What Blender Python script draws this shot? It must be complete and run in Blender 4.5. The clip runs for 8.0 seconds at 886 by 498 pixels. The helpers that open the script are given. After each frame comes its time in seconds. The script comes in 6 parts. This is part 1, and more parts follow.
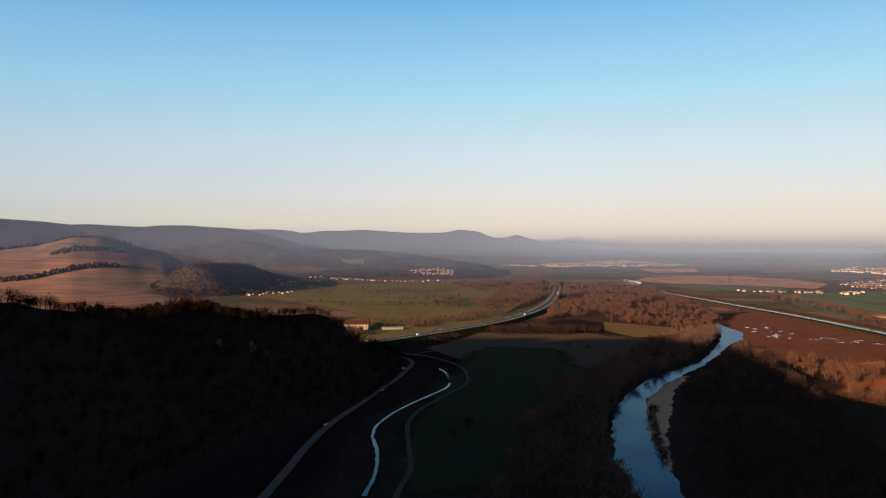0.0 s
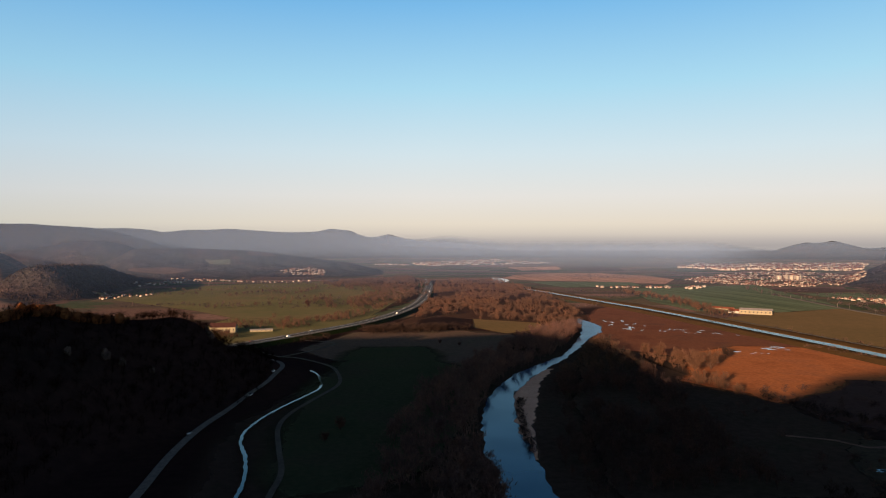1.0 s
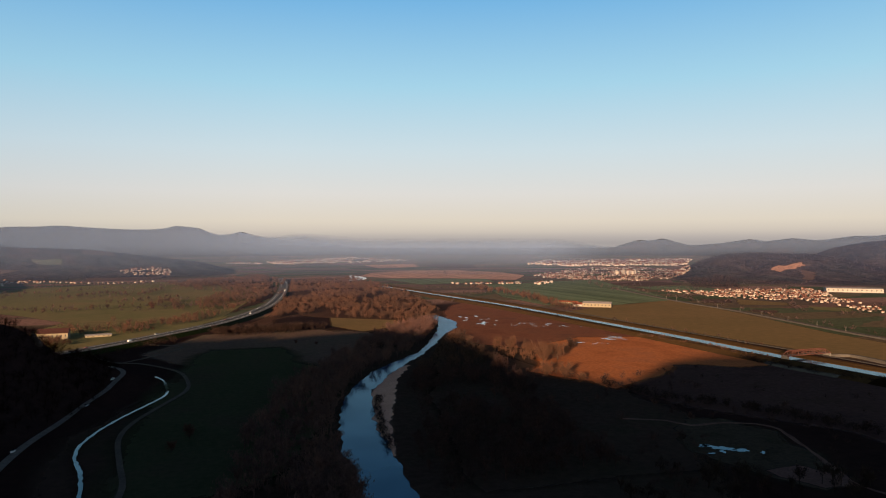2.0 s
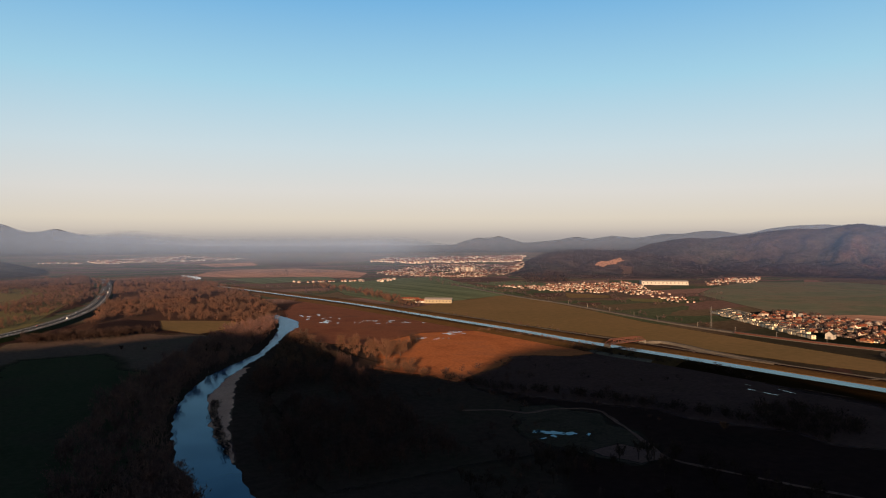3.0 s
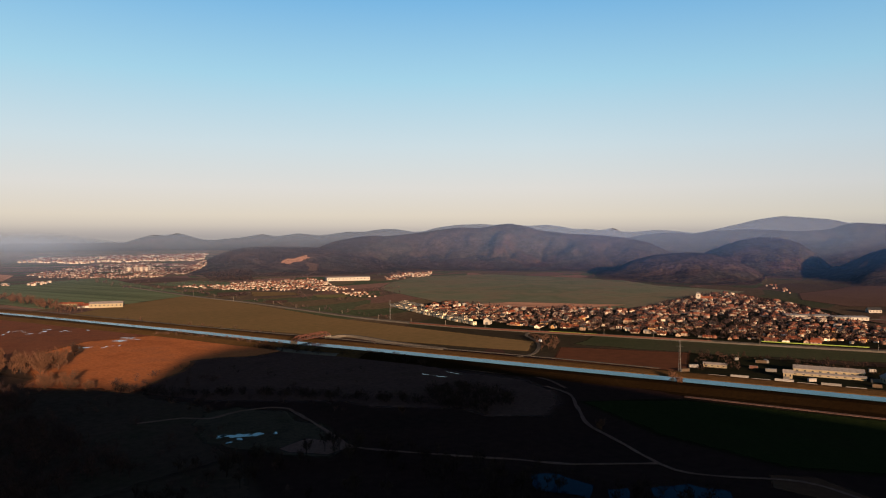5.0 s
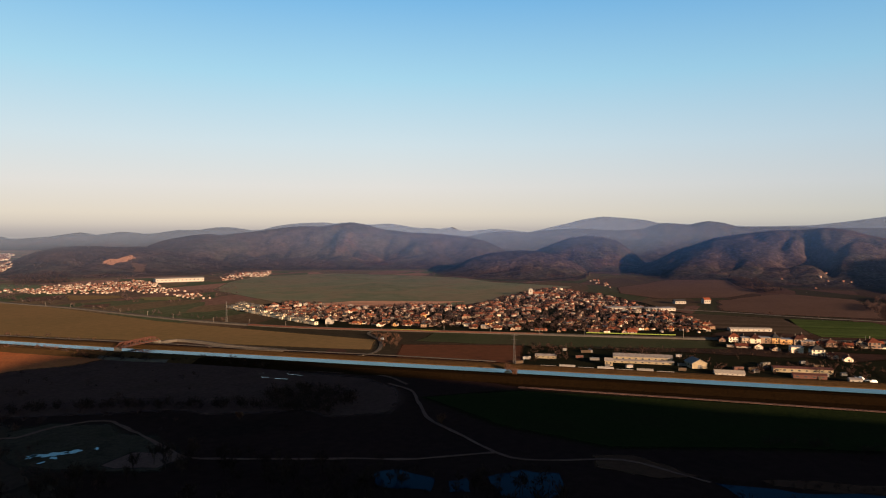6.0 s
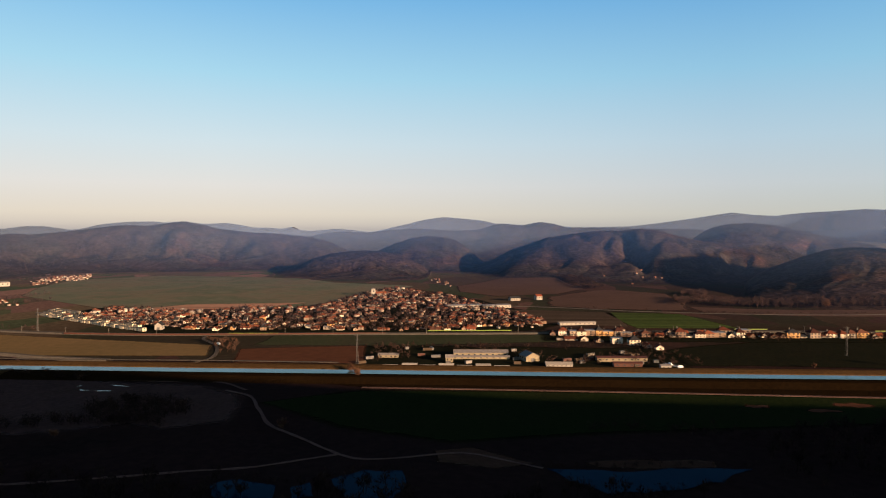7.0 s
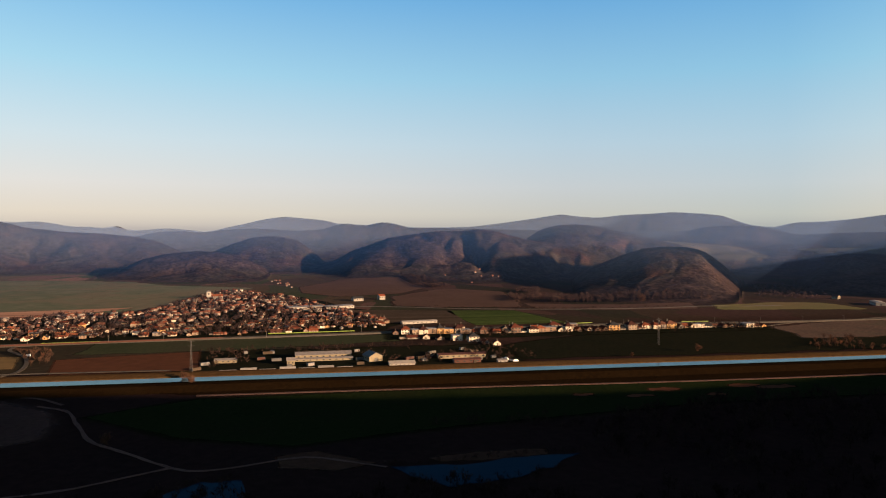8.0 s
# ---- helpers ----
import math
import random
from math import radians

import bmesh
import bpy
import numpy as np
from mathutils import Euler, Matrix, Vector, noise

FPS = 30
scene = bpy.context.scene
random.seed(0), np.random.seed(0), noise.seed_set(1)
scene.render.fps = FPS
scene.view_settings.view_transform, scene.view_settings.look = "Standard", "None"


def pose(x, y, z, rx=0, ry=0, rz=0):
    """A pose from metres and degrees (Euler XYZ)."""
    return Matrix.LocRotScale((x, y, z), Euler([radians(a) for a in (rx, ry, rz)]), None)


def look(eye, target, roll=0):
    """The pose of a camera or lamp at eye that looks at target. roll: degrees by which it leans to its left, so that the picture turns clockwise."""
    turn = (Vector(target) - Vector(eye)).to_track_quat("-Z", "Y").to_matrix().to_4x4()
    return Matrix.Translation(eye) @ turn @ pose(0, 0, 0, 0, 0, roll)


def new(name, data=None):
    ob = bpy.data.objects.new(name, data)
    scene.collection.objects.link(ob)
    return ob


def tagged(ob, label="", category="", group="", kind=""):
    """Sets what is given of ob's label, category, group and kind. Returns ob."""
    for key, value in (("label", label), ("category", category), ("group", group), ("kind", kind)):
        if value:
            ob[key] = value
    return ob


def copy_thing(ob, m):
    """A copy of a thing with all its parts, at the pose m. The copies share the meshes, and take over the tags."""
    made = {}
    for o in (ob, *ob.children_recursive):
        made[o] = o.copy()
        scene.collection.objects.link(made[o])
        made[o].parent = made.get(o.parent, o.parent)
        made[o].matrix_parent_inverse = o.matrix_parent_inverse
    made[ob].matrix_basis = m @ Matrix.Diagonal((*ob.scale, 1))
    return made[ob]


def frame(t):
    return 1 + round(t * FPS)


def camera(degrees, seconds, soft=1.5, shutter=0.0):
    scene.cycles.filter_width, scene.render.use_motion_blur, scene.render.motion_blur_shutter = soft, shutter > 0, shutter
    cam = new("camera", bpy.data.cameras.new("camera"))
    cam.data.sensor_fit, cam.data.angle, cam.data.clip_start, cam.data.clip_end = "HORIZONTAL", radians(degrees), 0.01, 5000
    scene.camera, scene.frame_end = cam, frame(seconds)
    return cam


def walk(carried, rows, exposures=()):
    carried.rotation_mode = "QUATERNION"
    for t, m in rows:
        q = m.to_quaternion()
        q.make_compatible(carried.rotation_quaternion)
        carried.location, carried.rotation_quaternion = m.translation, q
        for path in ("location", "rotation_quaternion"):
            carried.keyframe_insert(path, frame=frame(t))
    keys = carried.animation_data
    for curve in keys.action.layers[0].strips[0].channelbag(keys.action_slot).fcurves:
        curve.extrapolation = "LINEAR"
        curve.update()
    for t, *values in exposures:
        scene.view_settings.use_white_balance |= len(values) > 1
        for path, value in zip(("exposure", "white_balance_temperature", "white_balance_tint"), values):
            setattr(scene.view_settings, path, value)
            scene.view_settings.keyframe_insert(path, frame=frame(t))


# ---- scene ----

# ---------------------------------------------------------------- camera
EYE = 120.0
PATH = [
    (0.0, 0.0, -0.31, -0.20), (0.5, 5.35, -0.31, -0.10), (1.0, 10.61, -0.35, -0.04),
    (2.5, 28.93, -0.65, 0.10), (3.0, 35.46, -0.75, 0.12), (3.5, 41.53, -0.83, 0.09),
    (4.0, 48.05, -0.93, 0.08), (4.5, 54.60, -0.95, 0.05), (6.0, 74.23, -1.11, 0.0),
    (6.5, 80.75, -1.10, -0.04), (7.0, 87.27, -1.10, -0.05), (7.5, 93.79, -1.07, -0.07),
    (8.0, 100.29, -1.07, -0.10),
]
cam = camera(65.5, 8.0, soft=1.1)
STOPS = 1.5
walk(cam, [(t, pose(0, 0, EYE, 90 + pitch, roll, -yaw)) for t, yaw, pitch, roll in PATH], [(0.0, STOPS + 0.06), (1.2, STOPS + 0.03), (2.6, STOPS - 0.1), (4.2, STOPS - 0.1), (6.0, STOPS), (8.0, STOPS + 0.02)])

# ---------------------------------------------------------------- sun and sky
LIGHT_AZ, SUN_EL = 39.0, 9.5            # the way the light travels, and the sun's height
la, le = radians(LIGHT_AZ), radians(SUN_EL)
SUN_DIR = Vector((-math.sin(la) * math.cos(le), -math.cos(la) * math.cos(le), math.sin(le)))
sun_data = bpy.data.lights.new("sun", "SUN")
sun_data.energy, sun_data.angle, sun_data.color = 4.8, radians(0.6), (1.0, 0.66, 0.40)
sun = new("sun", sun_data)
sun.matrix_world = look(SUN_DIR * 1000, (0, 0, 0))

world = bpy.data.worlds.new("world")
scene.world = world
world.use_nodes = True
wn, wl = world.node_tree.nodes, world.node_tree.links
wn.clear()
w_out, w_bg = wn.new("ShaderNodeOutputWorld"), wn.new("ShaderNodeBackground")
w_sky = wn.new("ShaderNodeTexSky")
w_sky.sky_type, w_sky.sun_disc = "NISHITA", False
w_sky.sun_elevation, w_sky.sun_rotation = le, radians(LIGHT_AZ + 180)
w_co, w_sep, w_ramp = wn.new("ShaderNodeTexCoord"), wn.new("ShaderNodeSeparateXYZ"), wn.new("ShaderNodeValToRGB")
wl.new(w_co.outputs["Generated"], w_sep.inputs[0])
wl.new(w_sep.outputs["Z"], w_ramp.inputs["Fac"])
SKY = [(0.0, (0.138, 0.126, 0.122)), (0.007, (0.166, 0.149, 0.140)), (0.017, (0.222, 0.197, 0.170)), (0.030, (0.258, 0.23, 0.192)), (0.07, (0.258, 0.25, 0.238)), (0.13, (0.215, 0.254, 0.272)),
       (0.22, (0.134, 0.23, 0.286)), (0.33, (0.064, 0.163, 0.27)), (0.46, (0.018, 0.036, 0.082)), (1.0, (0.010, 0.009, 0.018))]
els = w_ramp.color_ramp.elements
while len(els) < len(SKY):
    els.new(0.5)
for e, (at, c) in zip(els, SKY):
    e.position, e.color = at, (*c, 1)
w_mix = wn.new("ShaderNodeMix")
w_mix.data_type, w_mix.blend_type = "RGBA", "ADD"
w_mix.inputs["Factor"].default_value = 0.001
wl.new(w_ramp.outputs["Color"], w_mix.inputs["A"])
wl.new(w_sky.outputs["Color"], w_mix.inputs["B"])
w_dot, w_side, w_mul = wn.new("ShaderNodeVectorMath"), wn.new("ShaderNodeValToRGB"), wn.new("ShaderNodeMix")
w_dot.operation = "DOT_PRODUCT"
w_dot.inputs[1].default_value = (math.sin(la), math.cos(la), 0)
wl.new(w_co.outputs["Generated"], w_dot.inputs[0])
w_half = wn.new("ShaderNodeMath")
w_half.operation = "MULTIPLY_ADD"
w_half.inputs[1].default_value, w_half.inputs[2].default_value = 0.5, 0.5
wl.new(w_dot.outputs["Value"], w_half.inputs[0])
wl.new(w_half.outputs[0], w_side.inputs["Fac"])
for k in range(3):
    w_side.color_ramp.elements.new(0.5)
for e, (at, c) in zip(w_side.color_ramp.elements, [(0.0, (3.2, 2.4, 1.55)), (0.28, (1.2, 1.12, 1.03)), (0.52, (0.72, 0.84, 0.92)), (0.66, (0.77, 0.85, 0.92)), (0.93, (1.03, 1.03, 1.03))]):
    e.position, e.color = at, (*c, 1)
w_mul.data_type, w_mul.blend_type = "RGBA", "MULTIPLY"
w_mul.inputs["Factor"].default_value = 1.0
wl.new(w_mix.outputs["Result"], w_mul.inputs["A"])
wl.new(w_side.outputs["Color"], w_mul.inputs["B"])
wl.new(w_mul.outputs["Result"], w_bg.inputs["Color"])
wl.new(w_bg.outputs[0], w_out.inputs["Surface"])


# ---------------------------------------------------------------- materials
def noise_col(nt, scale, colours, vec=None, detail=6.0, lo=0.35, hi=0.65, rough=0.6):
    """A noise of that scale (1/m) through a ramp of colours."""
    n, r = nt.nodes.new("ShaderNodeTexNoise"), nt.nodes.new("ShaderNodeValToRGB")
    n.inputs["Scale"].default_value, n.inputs["Detail"].default_value = scale, detail
    n.inputs["Roughness"].default_value = rough
    if vec:
        nt.links.new(vec, n.inputs["Vector"])
    nt.links.new(n.outputs["Fac"], r.inputs["Fac"])
    ee = r.color_ramp.elements
    while len(ee) < len(colours):
        ee.new(0.5)
    for i, c in enumerate(colours):
        ee[i].position, ee[i].color = lo + (hi - lo) * i / max(1, len(colours) - 1), (*c, 1)
    return r.outputs["Color"], n.outputs["Fac"]


def mixed(nt, a, b, fac, blend="MIX"):
    m = nt.nodes.new("ShaderNodeMix")
    m.data_type, m.blend_type = "RGBA", blend
    for key, v in (("A", a), ("B", b), ("Factor", fac)):
        sock = [s for s in m.inputs if s.name == key and s.type == ("VALUE" if key == "Factor" else "RGBA")][0]
        if isinstance(v, (int, float)):
            sock.default_value = v
        elif isinstance(v, tuple):
            sock.default_value = (*v, 1)
        else:
            nt.links.new(v, sock)
    return [s for s in m.outputs if s.type == "RGBA"][0]


def material(name, rough=0.9):
    m = bpy.data.materials.new(name)
    m.use_nodes = True
    b = m.node_tree.nodes["Principled BSDF"]
    b.inputs["Roughness"].default_value = rough
    b.inputs["Specular IOR Level"].default_value = 0.0 if rough > 0.75 else 0.3
    return m, m.node_tree, b


def world_vec(nt, sx=1.0, sy=1.0, turn=0.0):
    g = nt.nodes.new("ShaderNodeNewGeometry")
    mp = nt.nodes.new("ShaderNodeMapping")
    mp.inputs["Scale"].default_value = (sx, sy, 1)
    mp.inputs["Rotation"].default_value = (0, 0, radians(turn))
    nt.links.new(g.outputs["Position"], mp.inputs["Vector"])
    return mp.outputs["Vector"]


def bumped(nt, b, fac, strength, dist):
    bp = nt.nodes.new("ShaderNodeBump")
    bp.inputs["Strength"].default_value, bp.inputs["Distance"].default_value = strength, dist
    nt.links.new(fac, bp.inputs["Height"])
    nt.links.new(bp.outputs[0], b.inputs["Normal"])


def earth(name, colours, fine, big=0.01, small=0.25, streak=None, bump=1.0):
    """Soil, grass or crop: large patches, fine mottling and, if wanted, streaks along one direction (degrees)."""
    m, nt, b = material(name)
    v = world_vec(nt)
    c1, f1 = noise_col(nt, big, colours, v)
    c2, f2 = noise_col(nt, small, fine, v, detail=8.0)
    col = mixed(nt, c1, c2, 0.45)
    if streak is not None:
        c3, f3 = noise_col(nt, 0.06, [(0.55, 0.55, 0.55), (1.25, 1.25, 1.25)], world_vec(nt, 1.0, 0.03, streak), detail=3.0)
        col = mixed(nt, col, c3, 0.75, "MULTIPLY")
    nt.links.new(col, b.inputs["Base Color"])
    bumped(nt, b, f2, bump, 0.6)
    # a ragged margin where a patch thins out into the land beside it
    th, sub, cover, clear = nt.nodes.new("ShaderNodeAttribute"), nt.nodes.new("ShaderNodeMath"), nt.nodes.new("ShaderNodeMixShader"), nt.nodes.new("ShaderNodeBsdfTransparent")
    th.attribute_name = "margin"
    edge, fe = noise_col(nt, 0.12, [(0, 0, 0), (1, 1, 1)], v, detail=8.0)
    sub.operation, sub.use_clamp = "MULTIPLY_ADD", True
    sub.inputs[1].default_value = -2.0
    rest = nt.nodes.new("ShaderNodeMath")
    rest.operation, rest.inputs[0].default_value = "SUBTRACT", 2.0
    nt.links.new(fe, rest.inputs[1])
    nt.links.new(th.outputs["Fac"], sub.inputs[0])
    nt.links.new(rest.outputs[0], sub.inputs[2])
    nt.links.new(sub.outputs[0], cover.inputs[0])
    nt.links.new(clear.outputs[0], cover.inputs[1])
    nt.links.new(b.outputs[0], cover.inputs[2])
    out = [n for n in nt.nodes if n.bl_idname == "ShaderNodeOutputMaterial"][0]
    nt.links.new(cover.outputs[0], out.inputs["Surface"])
    return m


def plain(name, colour, rough=0.8, vary=0.25, scale=0.5, metal=0.0, rand=0.0):
    m, nt, b = material(name, rough)
    b.inputs["Metallic"].default_value = metal
    dark = tuple(c * (1 - vary) for c in colour)
    light = tuple(min(1, c * (1 + vary)) for c in colour)
    col, f = noise_col(nt, scale, [dark, light], world_vec(nt))
    if rand:
        oi, r = nt.nodes.new("ShaderNodeObjectInfo"), nt.nodes.new("ShaderNodeValToRGB")
        r.color_ramp.elements[0].color = (1 - rand, 1 - rand, 1 - rand, 1)
        nt.links.new(oi.outputs["Random"], r.inputs["Fac"])
        col = mixed(nt, col, r.outputs["Color"], 1.0, "MULTIPLY")
    nt.links.new(col, b.inputs["Base Color"])
    return m


def by_object(name, colours, rough=0.8):
    """One colour of the row for each object, with some weathering."""
    m, nt, b = material(name, rough)
    oi, r = nt.nodes.new("ShaderNodeObjectInfo"), nt.nodes.new("ShaderNodeValToRGB")
    r.color_ramp.interpolation = "CONSTANT"
    ee = r.color_ramp.elements
    while len(ee) < len(colours):
        ee.new(0.5)
    for i, c in enumerate(colours):
        ee[i].position, ee[i].color = i / len(colours), (*c, 1)
    nt.links.new(oi.outputs["Random"], r.inputs["Fac"])
    c2, f = noise_col(nt, 0.7, [(0.72, 0.7, 0.68), (1.05, 1.05, 1.05)], world_vec(nt))
    nt.links.new(mixed(nt, r.outputs["Color"], c2, 1.0, "MULTIPLY"), b.inputs["Base Color"])
    return m


def by_tint(name, colours, rough=0.9):
    """Colour by the 'tint' that each tree or house of a joined mesh carries."""
    m, nt, b = material(name, rough)
    at, r = nt.nodes.new("ShaderNodeAttribute"), nt.nodes.new("ShaderNodeValToRGB")
    at.attribute_name = "tint"
    ee = r.color_ramp.elements
    while len(ee) < len(colours):
        ee.new(0.5)
    for i, c in enumerate(colours):
        ee[i].position, ee[i].color = i / max(1, len(colours) - 1), (*c, 1)
    nt.links.new(at.outputs["Fac"], r.inputs["Fac"])
    c2, f = noise_col(nt, 0.35, [(0.6, 0.6, 0.6), (1.2, 1.2, 1.2)], world_vec(nt))
    nt.links.new(mixed(nt, r.outputs["Color"], c2, 1.0, "MULTIPLY"), b.inputs["Base Color"])
    return m


# the open ground: dry floodplain grass; leaf litter where the hills are wooded
M_ground, nt, b = material("ground")
v = world_vec(nt)
c1, f1 = noise_col(nt, 0.006, [(0.015, 0.010, 0.0095), (0.024, 0.014, 0.013), (0.028, 0.015, 0.013), (0.015, 0.011, 0.0095)], v, lo=0.3, hi=0.7)
c2, f2 = noise_col(nt, 0.16, [(0.006, 0.004, 0.004), (0.026, 0.014, 0.012)], v, detail=9.0)
wood_a = noise_col(nt, 0.0035, [(0.035, 0.027, 0.027), (0.045, 0.031, 0.029), (0.038, 0.033, 0.030), (0.062, 0.034, 0.027)], v, lo=0.32, hi=0.68)[0]
wood_b, f3 = noise_col(nt, 0.02, [(0.62, 0.62, 0.66), (1.25, 1.2, 1.15)], v, detail=9.0)
wood_c, f_crown = noise_col(nt, 0.11, [(0.55, 0.55, 0.57), (1.4, 1.38, 1.36)], v, detail=3.0, lo=0.36, hi=0.64)
c3 = mixed(nt, mixed(nt, wood_a, wood_b, 1.0, "MULTIPLY"), wood_c, 1.0, "MULTIPLY")
# parcels of farmed land
vo = nt.nodes.new("ShaderNodeTexVoronoi")
vo.distance = "CHEBYCHEV"
vo.inputs["Scale"].default_value = 1.0
nt.links.new(world_vec(nt, 0.0042, 0.012, 28), vo.inputs["Vector"])
vs_, vr = nt.nodes.new("ShaderNodeSeparateColor"), nt.nodes.new("ShaderNodeValToRGB")
nt.links.new(vo.outputs["Color"], vs_.inputs[0])
nt.links.new(vs_.outputs[0], vr.inputs["Fac"])
vr.color_ramp.interpolation = "CONSTANT"
crops = [(0.1053, 0.07533, 0.04555), (0.06844, 0.0729, 0.0405), (0.1316, 0.07533, 0.05821), (0.08951, 0.06318, 0.04555), (0.1843, 0.1045, 0.07847), (0.05791, 0.06804, 0.03545), (0.1106, 0.08505, 0.04809)]
while len(vr.color_ramp.elements) < len(crops):
    vr.color_ramp.elements.new(0.5)
for i, c in enumerate(crops):
    vr.color_ramp.elements[i].position, vr.color_ramp.elements[i].color = i / len(crops), (*c, 1)
crop_c = mixed(nt, vr.outputs["Color"], noise_col(nt, 0.12, [(0.7, 0.7, 0.7), (1.2, 1.2, 1.2)], v, detail=8.0)[0], 1.0, "MULTIPLY")
at3 = nt.nodes.new("ShaderNodeAttribute")
at3.attribute_name = "farmed"
at = nt.nodes.new("ShaderNodeAttribute")
at.attribute_name = "woodland"
open_c = mixed(nt, mixed(nt, c1, c2, 0.4), crop_c, at3.outputs["Fac"])
at2 = nt.nodes.new("ShaderNodeAttribute")
at2.attribute_name = "ploughed"
c4, f4 = noise_col(nt, 0.004, [(0.17, 0.103, 0.082), (0.25, 0.14, 0.105), (0.145, 0.112, 0.085)], v, detail=2.0)
at4 = nt.nodes.new("ShaderNodeAttribute")
at4.attribute_name = "upland"
c5, f5 = noise_col(nt, 0.007, [(0.085, 0.075, 0.05), (0.12, 0.095, 0.065), (0.075, 0.075, 0.045)], world_vec(nt, 1.0, 2.5, 25))
plough_v = nt.nodes.new("ShaderNodeTexVoronoi")
plough_v.distance, plough_v.inputs["Scale"].default_value = "CHEBYCHEV", 1.0
nt.links.new(world_vec(nt, 0.0021, 0.0052, -24), plough_v.inputs["Vector"])
plough_s, plough_r = nt.nodes.new("ShaderNodeSeparateColor"), nt.nodes.new("ShaderNodeValToRGB")
nt.links.new(plough_v.outputs["Color"], plough_s.inputs[0])
nt.links.new(plough_s.outputs[1], plough_r.inputs["Fac"])
plough_r.color_ramp.elements[0].color, plough_r.color_ramp.elements[1].color = (0.62, 0.72, 0.72, 1), (1.1, 1.0, 1.0, 1)
c4 = mixed(nt, c4, plough_r.outputs["Color"], 1.0, "MULTIPLY")
land = mixed(nt, mixed(nt, mixed(nt, open_c, c3, at.outputs["Fac"]), c5, at4.outputs["Fac"]), c4, at2.outputs["Fac"])
nt.links.new(land, b.inputs["Base Color"])
fold = nt.nodes.new("ShaderNodeMath")
fold.operation = "MULTIPLY"
nt.links.new(f3, fold.inputs[0])
nt.links.new(at.outputs["Fac"], fold.inputs[1])
relief = nt.nodes.new("ShaderNodeMath")
relief.operation = "MULTIPLY_ADD"
nt.links.new(fold.outputs[0], relief.inputs[0])
relief.inputs[1].default_value = 40.0
crowns, both = nt.nodes.new("ShaderNodeMath"), nt.nodes.new("ShaderNodeMath")
crowns.operation, both.operation, both.inputs[1].default_value = "MULTIPLY", "MULTIPLY_ADD", 9.0
nt.links.new(f_crown, crowns.inputs[0])
nt.links.new(at.outputs["Fac"], crowns.inputs[1])
nt.links.new(crowns.outputs[0], both.inputs[0])
tilth, till = nt.nodes.new("ShaderNodeMath"), nt.nodes.new("ShaderNodeMath")
tilth.operation, tilth.inputs[0].default_value, till.operation = "SUBTRACT", 1.0, "MULTIPLY"
nt.links.new(at2.outputs["Fac"], tilth.inputs[1])
nt.links.new(tilth.outputs[0], till.inputs[0])
nt.links.new(f2, till.inputs[1])
nt.links.new(till.outputs[0], both.inputs[2])
nt.links.new(both.outputs[0], relief.inputs[2])
bumped(nt, b, relief.outputs[0], 1.0, 0.3)

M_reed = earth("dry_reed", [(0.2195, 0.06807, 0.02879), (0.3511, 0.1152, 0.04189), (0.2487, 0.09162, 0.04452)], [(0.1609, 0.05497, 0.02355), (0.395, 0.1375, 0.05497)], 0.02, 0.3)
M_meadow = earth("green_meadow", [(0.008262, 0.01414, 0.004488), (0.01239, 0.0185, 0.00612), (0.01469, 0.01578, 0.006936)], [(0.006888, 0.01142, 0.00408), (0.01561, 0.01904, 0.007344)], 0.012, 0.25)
M_olive = earth("stubble_field", [(0.1236, 0.08658, 0.03783), (0.1649, 0.1049, 0.04793)], [(0.1071, 0.07215, 0.0328), (0.1732, 0.1075, 0.05046)], 0.006, 0.1)
M_pasture = earth("pasture", [(0.102, 0.09906, 0.0411), (0.1392, 0.118, 0.0538), (0.167, 0.1132, 0.05978)], [(0.08813, 0.0802, 0.03437), (0.1392, 0.1113, 0.04932)], 0.008, 0.08)
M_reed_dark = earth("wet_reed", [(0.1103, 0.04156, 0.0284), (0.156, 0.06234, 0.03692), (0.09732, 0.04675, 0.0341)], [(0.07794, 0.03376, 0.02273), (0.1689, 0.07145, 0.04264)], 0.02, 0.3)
M_garden = earth("garden_ground", [(0.00936, 0.01102, 0.00661), (0.01405, 0.01322, 0.008262)], [(0.006555, 0.00716, 0.004957), (0.01686, 0.01652, 0.009918)], 0.03, 0.2)
M_green = earth("winter_crop", [(0.0871, 0.1168, 0.06386), (0.1219, 0.1397, 0.07548)], [(0.08129, 0.1067, 0.05806), (0.1393, 0.1474, 0.0871)], 0.005, 0.1, 0)
M_bright = earth("young_crop", [(0.0401, 0.06197, 0.0162), (0.05346, 0.0729, 0.02106)], [(0.03119, 0.0452, 0.01458), (0.06237, 0.0729, 0.0243)], 0.01, 0.1, 60)
M_pink = earth("ploughed_field", [(0.32, 0.17, 0.11), (0.40, 0.215, 0.14)], [(0.3, 0.16, 0.105), (0.4, 0.22, 0.145)], 0.004, 0.08, 20)
M_brown = earth("bare_field", [(0.06713, 0.02808, 0.01685), (0.09081, 0.03861, 0.02212)], [(0.05529, 0.02457, 0.01474), (0.09477, 0.03978, 0.02317)], 0.008, 0.1)
M_clay = earth("clay_field", [(0.07045, 0.04225, 0.0326), (0.09117, 0.05492, 0.04192)], [(0.06217, 0.03802, 0.02888), (0.09117, 0.05492, 0.04192)], 0.008, 0.1)
